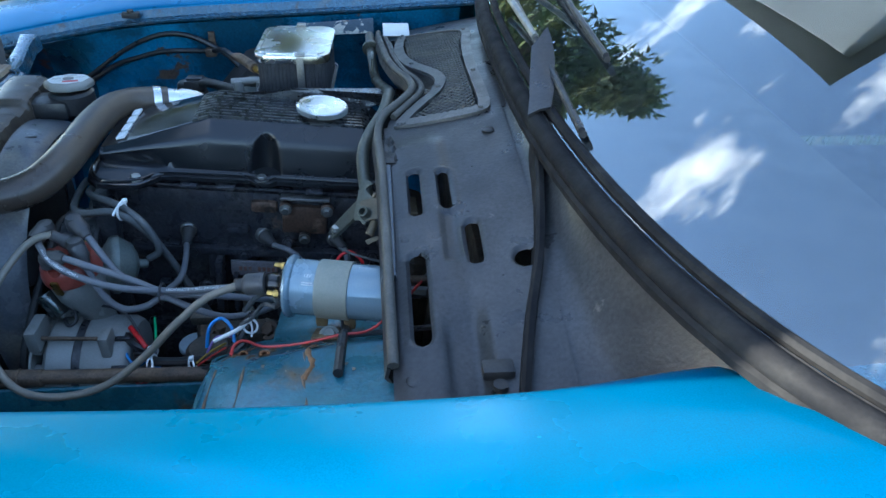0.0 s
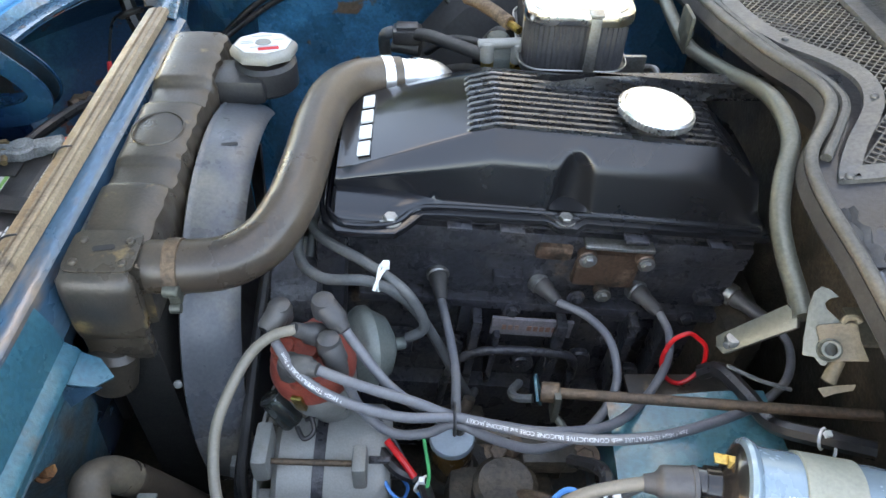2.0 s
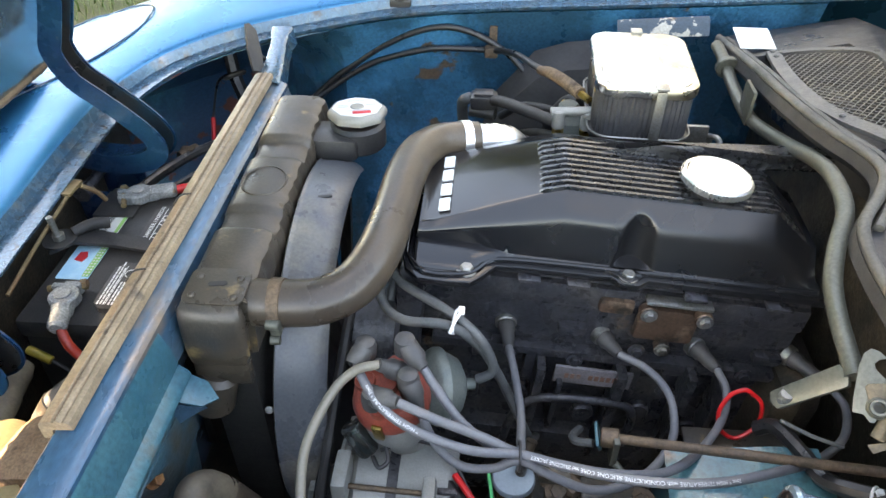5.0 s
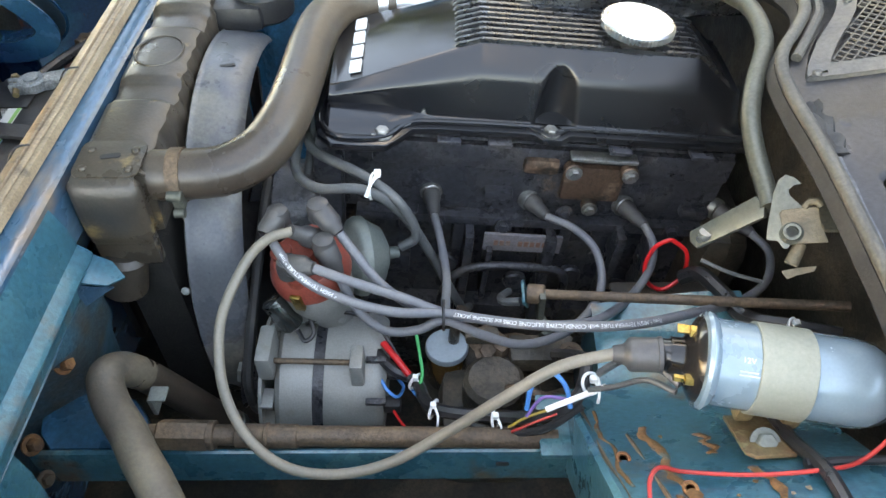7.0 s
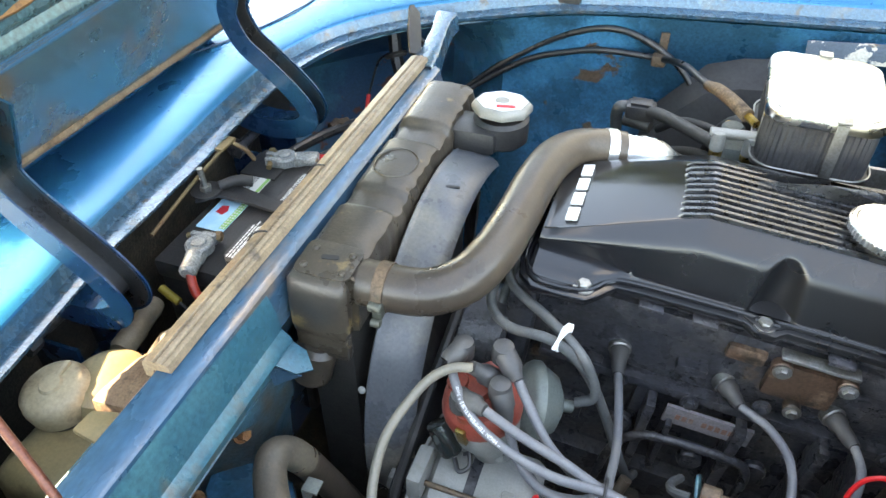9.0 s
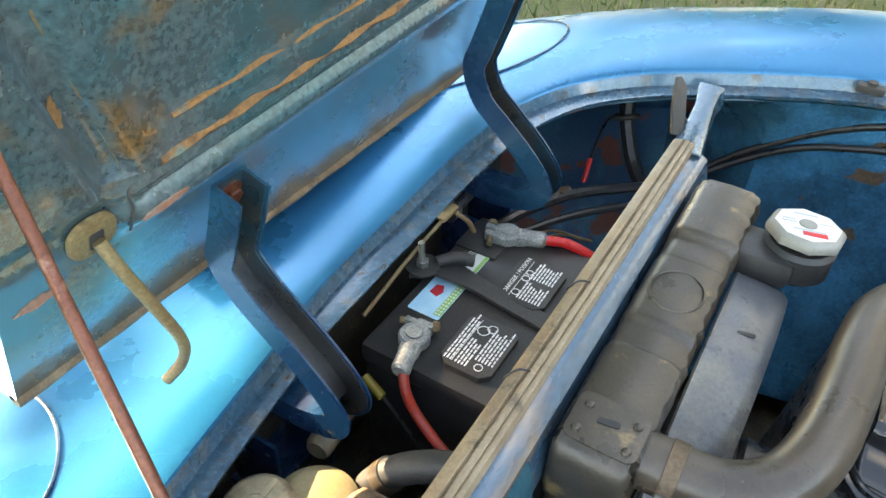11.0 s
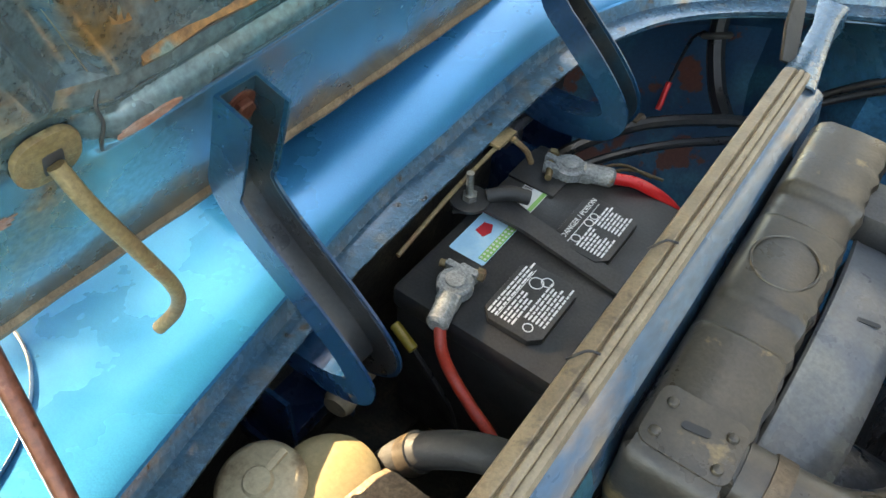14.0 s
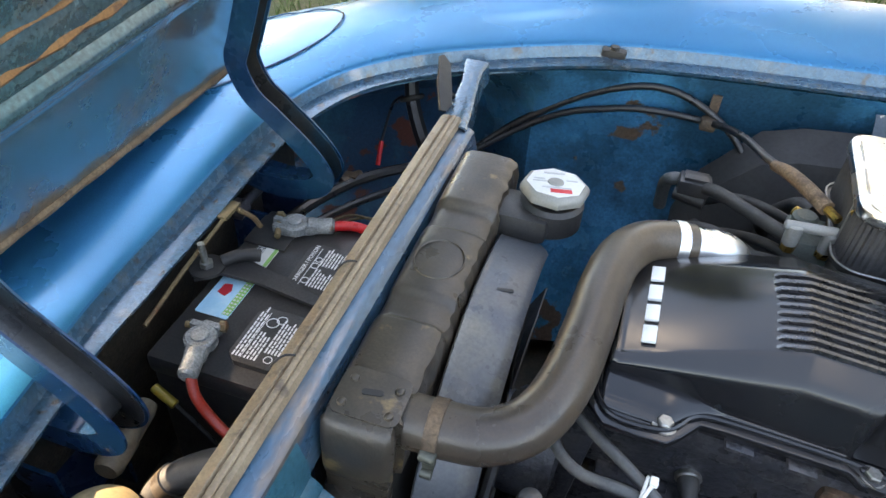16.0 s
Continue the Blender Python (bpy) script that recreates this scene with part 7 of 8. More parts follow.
for k in range(16):
    x, y, q = r.uniform(0.165, 0.29), r.uniform(-0.40, -0.25), r.uniform(0.0008, 0.0026)
    ring = [(x + q * r.uniform(0.5, 1.3) * math.cos(a), y + q * r.uniform(0.5, 1.6) * math.sin(a)) for a in (2 * math.pi * j / 9 for j in range(9))]
    part("paint_chip", loft([[Vector((u, v, shelf_z(u, v) + h)) for u, v in ring + ring[:1]] for h in (0.0, 0.0009)] + [[Vector((x, y, shelf_z(x, y) + 0.001))] * 10]), M["strip" if k % 2 else "seamrust"], wing, "small paint chip")
for x, y in ((0.2, -0.335), (0.172, -0.30)):
    part("grommet", lathe(ringprof(0.0028, 0.0052, 0.0014), 18, Matrix.Translation((x, y, shelf_z(x, y) + 0.001))), M["rust"], wing, "rusty ring")
coil = thing("ignition_coil", (0.265, -0.27, 0.69), "blue-grey ignition coil strapped to the inner wing", "ignition coil")
km = along((0.212, -0.256, 0.738), (0.345, -0.283, 0.738))
part("can", lathe([(0.029, 0.006), (0.0315, 0.007), (0.0325, 0.0095), (0.0315, 0.0125), (0.0285, 0.0145), (0.0283, 0.02), (0.0283, 0.096), (0.0275, 0.107), (0.024, 0.116), (0.017, 0.1215), (0.004, 0.123)], 56, km), M["coil"], coil, "glossy blue-grey can")
part("end_cap", lathe([(0.012, -0.012), (0.0125, -0.004), (0.02, 0.0), (0.027, 0.004), (0.0285, 0.007)], 40, km), M["bakelite"], coil, "black moulded end")
part("tower", lathe([(0.0085, -0.024), (0.01, -0.022), (0.0105, -0.006), (0.014, 0.0)], 24, km), M["bakelite"], coil, "black centre tower")
part("strap", lathe([(0.0292, 0.038), (0.0298, 0.0385), (0.0298, 0.0705), (0.0292, 0.071)], 56, km), M["coilband"], coil, "olive-grey mounting strap")
def km_at(a, r, z):
    return km @ Vector((r * math.cos(radians(a)), r * math.sin(radians(a)), z))
# find the ring angle that faces up
ups = max(range(0, 360, 5), key=lambda a: (km_at(a, 0.03, 0.02) - km_at(a, 0.0, 0.02)).z)
fronts = max(range(0, 360, 5), key=lambda a: -(km_at(a, 0.03, 0.02) - km_at(a, 0.0, 0.02)).y)
sgn = 1 if ((fronts - ups) % 360) < 180 else -1
part("terminal", joined(rbox((0, 0, 0.005), (0.0068, 0.0012, 0.010), 0.0003, along(km_at(ups - sgn * 25, 0.02, 0.0), km_at(ups - sgn * 25, 0.02, -0.02))), lathe([(0.0042, -0.002), (0.0042, 0.004)], 6, along(km_at(ups - sgn * 25, 0.019, 0.002), km_at(ups - sgn * 25, 0.019, -0.02)))), M["brass"], coil, "brass blade terminal")
part("terminal", lathe([(0.004, -0.002), (0.004, 0.005), (0.0025, 0.006), (0.0025, 0.012)], 6, along(km_at(fronts - sgn * 10, 0.02, 0.002), km_at(fronts - sgn * 10, 0.02, -0.02))), M["brass"], coil, "brass stud terminal")
def wrap(bm, a0, z0, r):
    for w in bm.verts:
        a = a0 + sgn * math.degrees(w.co.y / r)
        w.co = km_at(a, r + 0.0002, z0 + w.co.x)
    return bm
def upright(bm):
    for w in bm.verts:
        w.co = Vector((w.co.x, -w.co.y, w.co.z))
    return bm
part("print", joined(wrap(upright(writing("12V", 0.0050, Matrix.Identity(4), 0)), ups + sgn * 30, 0.0265, 0.0284), wrap(upright(bars([(0, 0, 0.011, 0.0012), (0, -0.0022, 0.012, 0.0008)], Matrix.Identity(4), 0.0001)), ups + sgn * 44, 0.0255, 0.0284)), M["ink"], coil, "white printed voltage and small print bars")
brk = part("bracket", joined(prism([(-0.017, -0.016), (-0.012, -0.021), (0.014, -0.019), (0.02, -0.012), (0.021, 0.012), (0.014, 0.026), (-0.015, 0.026)], 0.003, 0.001, Matrix.Translation((0.258, -0.297, 0.704)) @ Matrix.Rotation(radians(-28), 4, "X")), rbox((0.25, -0.278, 0.712), (0.012, 0.012, 0.016), 0.003), rbox((0.278, -0.284, 0.712), (0.012, 0.012, 0.016), 0.003)), M["ochre"], coil, "rusty tan bracket")
part("bracket_bolt", bolt((0.258, -0.301, 0.708), (0, -0.45, 0.9), 0.0066, 0.006), M["vac"], brk, "dull hexagon bolt")

# wiring at the coil and alternator
def wire(name, pts, r, material, label, group="engine wires"):
    o = thing(name, pts[0], label, "wire", group)
    part("core", tube(pts, r, 8, 6), M[material], o)
    return o
wire("harness", [(-0.01, -0.133, 0.58), (0.009, -0.157, 0.58), (0.03, -0.165, 0.573), (0.046, -0.209, 0.60), (0.096, -0.223, 0.61), (0.138, -0.234, 0.63), (0.158, -0.228, 0.65), (0.165, -0.20, 0.655), (0.15, -0.17, 0.62)], 0.0055, "wire", "black taped wiring harness", "harnesses")
wire("harness", [(0.04, -0.20, 0.596), (0.09, -0.232, 0.604), (0.13, -0.242, 0.622), (0.16, -0.235, 0.645)], 0.0035, "wire", "black taped wiring harness", "harnesses")
wire("harness", [(0.283, -0.075, 0.61), (0.294, -0.084, 0.625), (0.305, -0.119, 0.635), (0.312, -0.152, 0.645), (0.339, -0.178, 0.665), (0.365, -0.191, 0.672)], 0.0075, "wire", "black taped wiring harness", "harnesses")
wire("wire", [(0.274, -0.056, 0.64), (0.286, -0.062, 0.63), (0.287, -0.067, 0.605), (0.270, -0.074, 0.592), (0.255, -0.070, 0.596), (0.249, -0.064, 0.615), (0.256, -0.058, 0.634), (0.268, -0.0555, 0.641), (0.274, -0.056, 0.64)], 0.0022, "red", "red wire bent into a loop")
wire("wire", [(0.172, -0.345, shelf_z(0.172, -0.345) + 0.004), (0.174, -0.334, shelf_z(0.174, -0.334) + 0.016), (0.182, -0.326, shelf_z(0.182, -0.326) + 0.020), (0.20, -0.324, shelf_z(0.2, -0.324) + 0.010), (0.235, -0.330, shelf_z(0.235, -0.330) + 0.006), (0.27, -0.333, shelf_z(0.27, -0.333) + 0.008), (0.30, -0.326, 0.735), (0.33, -0.305, 0.75), (0.35, -0.28, 0.755)], 0.0014, "redthin", "thin red wire lying over the inner wing")
wire("wire", [(0.268, -0.325, shelf_z(0.268, -0.325) + 0.007), (0.29, -0.324, shelf_z(0.29, -0.324) + 0.006), (0.33, -0.325, shelf_z(0.33, -0.325) + 0.008), (0.37, -0.33, 0.74)], 0.003, "wire", "black sleeve over a red wire")
wire("wire", [(0.272, -0.27, 0.70), (0.274, -0.30, shelf_z(0.274, -0.3) + 0.010), (0.274, -0.34, shelf_z(0.274, -0.34) + 0.006), (0.272, -0.40, shelf_z(0.272, -0.4) + 0.005)], 0.0046, "wire", "black sleeved cable down the inner wing")
wire("wire", [(0.03, -0.13, 0.60), (0.034, -0.15, 0.59), (0.036, -0.165, 0.585), (0.033, -0.18, 0.582)], 0.0016, "green", "thin green wire beside the alternator")
wire("wire", [(0.0, -0.135, 0.59), (0.012, -0.15, 0.588), (0.024, -0.163, 0.58)], 0.0032, "red", "short red wire at the alternator")
wire("wire", [(-0.006, -0.14, 0.575), (0.0, -0.165, 0.57), (0.012, -0.175, 0.563), (0.018, -0.16, 0.555), (0.01, -0.145, 0.55)], 0.0016, "bluewire", "thin blue wire beside the alternator")
wire("wire", [(0.026, -0.165, 0.56), (0.034, -0.172, 0.556), (0.035, -0.16, 0.55)], 0.0022, "bluewire", "thin blue wire beside the alternator")
wire("wire", [(0.118, -0.235, 0.64), (0.122, -0.225, 0.66), (0.135, -0.22, 0.668), (0.146, -0.228, 0.662), (0.15, -0.24, 0.65)], 0.002, "bluewire", "light blue wire bent into a loop")
wire("wire", [(0.118, -0.238, 0.635), (0.13, -0.232, 0.652), (0.15, -0.236, 0.655)], 0.0013, "purple", "thin purple wire in the harness")
wire("wire", [(0.105, -0.24, 0.622), (0.12, -0.238, 0.635), (0.14, -0.238, 0.648)], 0.0012, "yellow", "thin yellow wire in the harness")
wire("wire", [(0.107, -0.244, 0.622), (0.122, -0.243, 0.633), (0.14, -0.242, 0.645)], 0.0011, "redthin", "thin red wire in the harness")
wire("wire", [(0.01, -0.185, 0.555), (0.022, -0.205, 0.56), (0.035, -0.212, 0.57)], 0.0014, "red", "thin brown-red wire beside the alternator")
wire("wire", [(0.16, -0.24, 0.675), (0.175, -0.247, 0.69), (0.19, -0.258, 0.715), (0.205, -0.272, 0.722)], 0.0022, "tube", "grey wire to the coil stud")
wire("wire", [(0.165, -0.236, 0.69), (0.18, -0.238, 0.71), (0.195, -0.25, 0.722), (0.208, -0.268, 0.724)], 0.0028, "tube", "grey wire to the coil stud")
wire("wire", [(-0.07, -0.125, 0.606), (-0.04, -0.115, 0.61), (-0.01, -0.118, 0.60), (0.01, -0.14, 0.586), (0.024, -0.165, 0.575)], 0.0018, "wire", "black wire over the alternator")
def white_tie(c, axis, r=0.008):
    o = thing("cable_tie", c, "white plastic cable tie on the wiring", "cable tie", "white ties")
    ax = Vector(axis).normalized()
    u = ax.orthogonal().normalized()
    w = ax.cross(u)
    part("band", tube([Vector(c) + u * r * math.cos(a) + w * r * math.sin(a) for a in (2 * math.pi * k / 12 for k in range(13))], 0.0013, 6, 2), M["white"], o)
    part("head", rbox(tuple(Vector(c) + Vector((0, -0.002, r + 0.001))), (0.005, 0.005, 0.005), 0.001), M["white"], o)
    part("tail", tube([Vector(c) + Vector((0, 0, r)), Vector(c) + Vector((0.004, -0.01, r - 0.002)), Vector(c) + Vector((0.003, -0.016, r - 0.010))], 0.0012, 6, 2), M["white"], o)
for c, ax in (((0.03, -0.166, 0.574), (1, -1, 0)), ((0.046, -0.21, 0.60), (1, -0.5, 0)), ((0.096, -0.225, 0.608), (1, -0.2, 0.3)), ((0.166, -0.225, 0.66), (0.5, -0.5, 0.8)), ((0.335, -0.175, 0.662), (1, -0.8, 0.6))):
    white_tie(c, ax)
o = thing("crimp_connector", (0.15, -0.238, 0.665), "white crimped wire connector", "connector")
part("sleeve", tube([(0.13, -0.246, 0.658), (0.145, -0.243, 0.664), (0.16, -0.241, 0.672), (0.17, -0.243, 0.684)], 0.0023, 8, 4), M["white"], o)
ff = thing("fuel_filter", (0.059, -0.085, 0.44), "amber fuel pump bowl with a grey lid", "fuel pump")
part("bowl", lathe([(0.018, 0.0), (0.021, 0.004), (0.0215, 0.05), (0.021, 0.055)], 32, Matrix.Translation((0.059, -0.088, 0.462))), M["fuelcup"], ff, "amber bowl")
part("lid", lathe([(0.0225, 0.053), (0.0225, 0.057), (0.021, 0.059), (0.003, 0.0595)], 32, Matrix.Translation((0.059, -0.088, 0.462))), M["lid"], ff, "pale blue-grey disc lid")
part("pipe", tube([(0.066, -0.082, 0.52), (0.068, -0.08, 0.54), (0.075, -0.07, 0.56)], 0.006, 10), M["hose"], ff, "black hose")
part("pump_body", joined(rod((0.059, -0.088, 0.41), (0.059, -0.088, 0.465), 0.03, 24, 0.006), rbox((0.075, -0.04, 0.43), (0.05, 0.08, 0.04), 0.01)), M["grime_and_shade"], ff, "grimy pump body")
# throttle cross shaft, lever and rod
ts = thing("throttle_shaft", (0.24, -0.13, 0.63), "brown throttle cross shaft with small levers", "linkage")
part("shaft", rod((0.135, -0.115, 0.635), (0.385, -0.16, 0.67), 0.0045, 12), M["shaft"], ts)
part("lever", joined(rbox((0.142, -0.12, 0.626), (0.006, 0.016, 0.034), 0.002), tube([(0.142, -0.122, 0.612), (0.15, -0.135, 0.61), (0.142, -0.145, 0.612)], 0.0035, 8)), M["olive"], ts, "bent steel lever")
part("collar", rod((0.13, -0.114, 0.634), (0.145, -0.117, 0.636), 0.009, 16, 0.001), M["shaft"], ts, "collar")
part("teal_lever", prism([(-0.008, -0.016), (0.006, -0.012), (0.009, 0.01), (0.0, 0.018), (-0.007, 0.01)], 0.003, 0.001, Matrix.Translation((0.128, -0.105, 0.622)) @ Matrix.Rotation(radians(70), 4, "Y")), M["teal"], ts, "teal painted lever")
part("bracket_rod", tube([(0.12, -0.07, 0.585), (0.11, -0.09, 0.60), (0.112, -0.105, 0.612), (0.125, -0.11, 0.618)], 0.004, 8), M["tube"], ts, "bent grey rod")
ped = thing("throttle_lever", (0.29, -0.15, 0.70), "olive zinc throttle lever with long bent rod", "linkage")
part("long_rod", tube([(0.302, 0.39, 0.79), (0.303, 0.36, 0.788), (0.306, 0.30, 0.776), (0.311, 0.236, 0.77), (0.322, 0.16, 0.785), (0.328, 0.10, 0.803), (0.326, 0.05, 0.815), (0.319, 0.0, 0.815), (0.302, -0.04, 0.805), (0.293, -0.07, 0.793), (0.293, -0.095, 0.78), (0.296, -0.12, 0.768), (0.296, -0.14, 0.762)], 0.0074, 16, 5), M["olive"], ped, "bent olive tube")
part("rod_flange", rbox((0.306, 0.245, 0.785), (0.005, 0.036, 0.042), 0.004), M["olive"], ped, "flat lug on the tube")
part("rod_collar", rod((0.304, 0.34, 0.786), (0.304, 0.332, 0.785), 0.014, 20, 0.001), M["olive"], ped, "round collar on the tube")
part("arm", prism([(-0.008, -0.0075), (0.05, -0.009), (0.054, 0.0), (0.05, 0.009), (-0.008, 0.0075), (-0.011, 0.0)], 0.006, 0.0018, Matrix.Translation((0.262, -0.128, 0.720)) @ Matrix.Rotation(radians(-14), 4, "Z") @ Matrix.Rotation(radians(-50), 4, "Y") @ Matrix.Rotation(radians(35), 4, "X")), M["olive"], ped, "flat olive arm")
part("ball_stud", joined(rod((0.255, -0.134, 0.722), (0.272, -0.122, 0.724), 0.003, 10), lathe([(0.005, -0.003), (0.006, 0.0), (0.005, 0.003)], 12, Matrix.Translation((0.26, -0.131, 0.725)))), M["steel"], ped, "bright stud")
hn = Vector((-0.4, -0.55, 0.7)).normalized()
hu = (Vector((1, 0, 0)) - hn * hn.x).normalized()
hv = hn.cross(hu)
hook_m = Matrix.Translation((0.297, -0.172, 0.768)) @ Matrix((hu, hv, hn)).transposed().to_4x4()
part("hook_plate", prism([(-0.0151, -0.0045), (-0.0139, 0.0055), (-0.0093, 0.0274), (-0.0055, 0.0375), (-0.0007, 0.0409), (0.0046, 0.0386), (0.0093, 0.0336), (0.0043, 0.0328), (0.0008, 0.0300), (0.0012, 0.0262), (0.0095, 0.0165), (0.0105, 0.0041), (0.0006, -0.0081), (-0.0017, -0.0115), (-0.0046, -0.0112), (-0.0079, -0.0058)], 0.0025, 0.0006, hook_m), M["olive"], ped, "hooked plate")
mount_m = hook_m @ Matrix.Translation((0, 0, 0.0025))
part("mount_plate", joined(prism([(-0.006, 0.0135), (-0.004, 0.0155), (0.0105, 0.0165), (0.0185, 0.0160), (0.0195, 0.005), (0.0235, -0.0085), (0.005, -0.0085), (-0.003, -0.006)], 0.0025, 0.0007, mount_m), tube([mount_m @ Vector(p) for p in ((0.010, 0.0165, 0.002), (0.0125, 0.0195, 0.003), (0.0175, 0.0198, 0.003), (0.020, 0.0165, 0.002))], 0.0022, 8, 3)), M["dustzinc"], ped, "dusty mounting plate")
part("pivot", lathe([(0.0080, 0.002), (0.0076, 0.005), (0.0064, 0.006), (0.0062, 0.0135), (0.0057, 0.0145), (0.0040, 0.0145), (0.0038, 0.005)], 26, hook_m @ Matrix.Translation((0.0012, -0.001, 0))), M["olive"], ped, "hollow pivot boss")
part("stub", rod(tuple(hook_m @ Vector((0.0075, -0.007, -0.004))), tuple(hook_m @ Vector((-0.0005, -0.0225, -0.005))), 0.0042, 16, 0.001, 0.0050), M["dustzinc"], ped, "short dusty stub")
part("bent_tongue", joined(prism([(-0.0065, -0.0265), (-0.003, -0.0325), (0.003, -0.030), (0.0145, -0.0275), (0.0165, -0.0235), (0.0035, -0.0245)], 0.0012, 0.0004, hook_m @ Matrix.Translation((0, 0, -0.008)))), M["dustzinc"], ped, "bent tongue below the stub")
part("plate_arm", rbox((0.338, -0.152, 0.766), (0.03, 0.034, 0.004), 0.0015), M["dustzinc"], ped, "flat mounting arm")
part("link_rod", tube([(0.262, -0.135, 0.70), (0.285, -0.145, 0.695), (0.31, -0.15, 0.69)], 0.0016, 8, 3), M["tube"], ped, "thin link rod")
# washed-out floor of the near corner: gearbox side, steering box
sb = thing("steering_box", (0.10, -0.16, 0.42), "grimy steering box and brackets beside the engine", "steering box")
part("casting", joined(rbox((0.10, -0.17, 0.50), (0.10, 0.08, 0.10), 0.02), rod((0.10, -0.17, 0.54), (0.10, -0.17, 0.585), 0.028, 20, 0.005), rbox((0.14, -0.14, 0.58), (0.05, 0.03, 0.02), 0.005), rbox((0.09, -0.135, 0.60), (0.03, 0.012, 0.012), 0.003)), M["grime_and_shade"], sb)
part("grey_plate", rbox((0.27, -0.085, 0.584), (0.10, 0.05, 0.006), 0.002), M["dusty"], sb, "dusty grey heat plate")
# oily clutter between the alternator and the wing
rng = random.Random(21)
for k in range(12):
    x, y, z = rng.uniform(0.075, 0.2), rng.uniform(-0.2, -0.11), rng.uniform(0.53, 0.595)
    if k % 3 == 0:
        part("bolt_head", bolt((x, y, z + 0.01), (rng.uniform(-0.4, 0.4), -0.5, 0.8), 0.008, 0.008), M["shaft"], sb, "oily hexagon bolt")
    elif k % 3 == 1:
        part("casting_lug", rbox((0, 0, 0), (rng.uniform(0.02, 0.05), rng.uniform(0.012, 0.025), rng.uniform(0.01, 0.03)), 0.004, Matrix.Translation((x, y, z)) @ Matrix.Rotation(rng.uniform(-0.8, 0.8), 4, "Z") @ Matrix.Rotation(rng.uniform(-0.4, 0.4), 4, "X")), M["shaft" if k % 2 else "grime_and_shade"], sb, "grimy cast lug")
    else:
        part("pipe", tube([(x - 0.03, y + 0.02, z - 0.03), (x, y, z + 0.01), (x + 0.02, y - 0.01, z + 0.012), (x + 0.045, y + 0.015, z - 0.02)], 0.0045, 8, 4), M["shaft" if k % 2 else "hose"], sb, "bent oily pipe")
# ribs and pipes low on the engine's side
for x, z0, z1, w in ((0.095, 0.47, 0.60, 0.010), (0.118, 0.50, 0.58, 0.007), (0.182, 0.46, 0.60, 0.012), (0.255, 0.48, 0.61, 0.010), (0.29, 0.50, 0.60, 0.008)):
    part("casting_rib", tl(rbox((x, 0.012, (z0 + z1) / 2), (w, 0.03, z1 - z0), 0.003)), M["engine"], engine)
part("oil_pipe", tl(tube([(0.07, 0.0, 0.45), (0.075, -0.005, 0.52), (0.10, -0.004, 0.555), (0.17, -0.003, 0.56), (0.205, 0.0, 0.545), (0.21, 0.005, 0.48)], 0.005, 10, 4)), M["engine"], engine, "black oil pipe along the block")
for x, z in ((0.13, 0.603), (0.19, 0.628), (0.235, 0.57), (0.06, 0.605), (0.31, 0.61)):
    part("side_bolt", tl(bolt((x, 0.014, z), (0, -1, 0.1), 0.006, 0.006)), M["engine"], engine, "black hexagon bolt")


# ---- battery bay ----
bt = thing("battery", (-0.368, 0.084, 0.455), "black car battery with white warning plates and stickers", "battery")
part("case", rbox((-0.368, 0.084, 0.547), (0.172, 0.236, 0.17), 0.006), M["plastic"], bt, "matt black case")
part("lid", joined(rbox((-0.368, 0.084, 0.643), (0.176, 0.24, 0.024), 0.005), rbox((-0.43, 0.165, 0.656), (0.05, 0.05, 0.003), 0.001)), M["plastic"], bt, "black lid")
ZT = 0.655
yx = Matrix.Rotation(radians(90), 4, "Z")


def vent(cx, cy, rows, pictos, head):
    o = round_rect(0.075, 0.056, 0.004)
    o = [(-0.036, -0.018), (-0.027, -0.027), (0.027, -0.027), (0.036, -0.018), (0.036, 0.018), (0.027, 0.027), (-0.027, 0.027), (-0.036, 0.018)]
    m = Matrix.Translation((cx, cy, ZT)) @ yx
    p = part("vent_cap", prism(o, 0.007, 0.0012, m), M["plastic"], bt, "black vent cap with white warning print")
    top = m @ Matrix.Translation((0, 0, 0.0071))
    if head:
        part("warning_text", writing(head, 0.0072, top @ Matrix.Translation((-0.028, 0.0185, 0)), 0.0001), M["ink"], p, "white words")
    part("small_print", bars(rows, top, 0.0002), M["ink"], p, "small white print")
    for x, y, r in pictos:
        part("pictogram", tube([top @ Vector((x + r * math.cos(2 * math.pi * k / 14), y + r * math.sin(2 * math.pi * k / 14), 0.0002)) for k in range(15)], 0.0005, 5, 1), M["ink"], p, "white outline symbol")


def lines(x0, y0, n, wmax, seed, gap=0.0034, h=0.0017):
    r = random.Random(seed)
    out = []
    for k in range(n):
        x = x0
        while x < x0 + wmax * r.uniform(0.75, 1):
            w = r.uniform(0.003, 0.008)
            out.append((x, y0 - gap * k, w, h))
            x += w + 0.0013
    return out


vent(-0.352, 0.124, lines(-0.029, 0.004, 8, 0.026, 1) + lines(0.004, 0.004, 8, 0.026, 2) + [(-0.03, 0.0125, 0.06, 0.0006)], ((-0.022, 0.0085, 0.0042), (0.002, 0.0085, 0.0042), (0.012, 0.0085, 0.0036)), "DANGER / POISON")
vent(-0.355, 0.018, lines(-0.030, 0.022, 3, 0.06, 3) + lines(-0.03, 0.010, 4, 0.034, 4) + lines(-0.018, -0.005, 6, 0.046, 5) + [(-0.03, 0.0135, 0.06, 0.0006)], ((0.018, 0.006, 0.006), (0.024, -0.001, 0.005), (-0.025, -0.012, 0.004)), "")
st = part("sticker", prism(round_rect(0.056, 0.036, 0.002), 0.0006, 0, Matrix.Translation((-0.427, 0.057, ZT + 0.0003)) @ yx), M["skyblue"], bt, "light blue sticker")
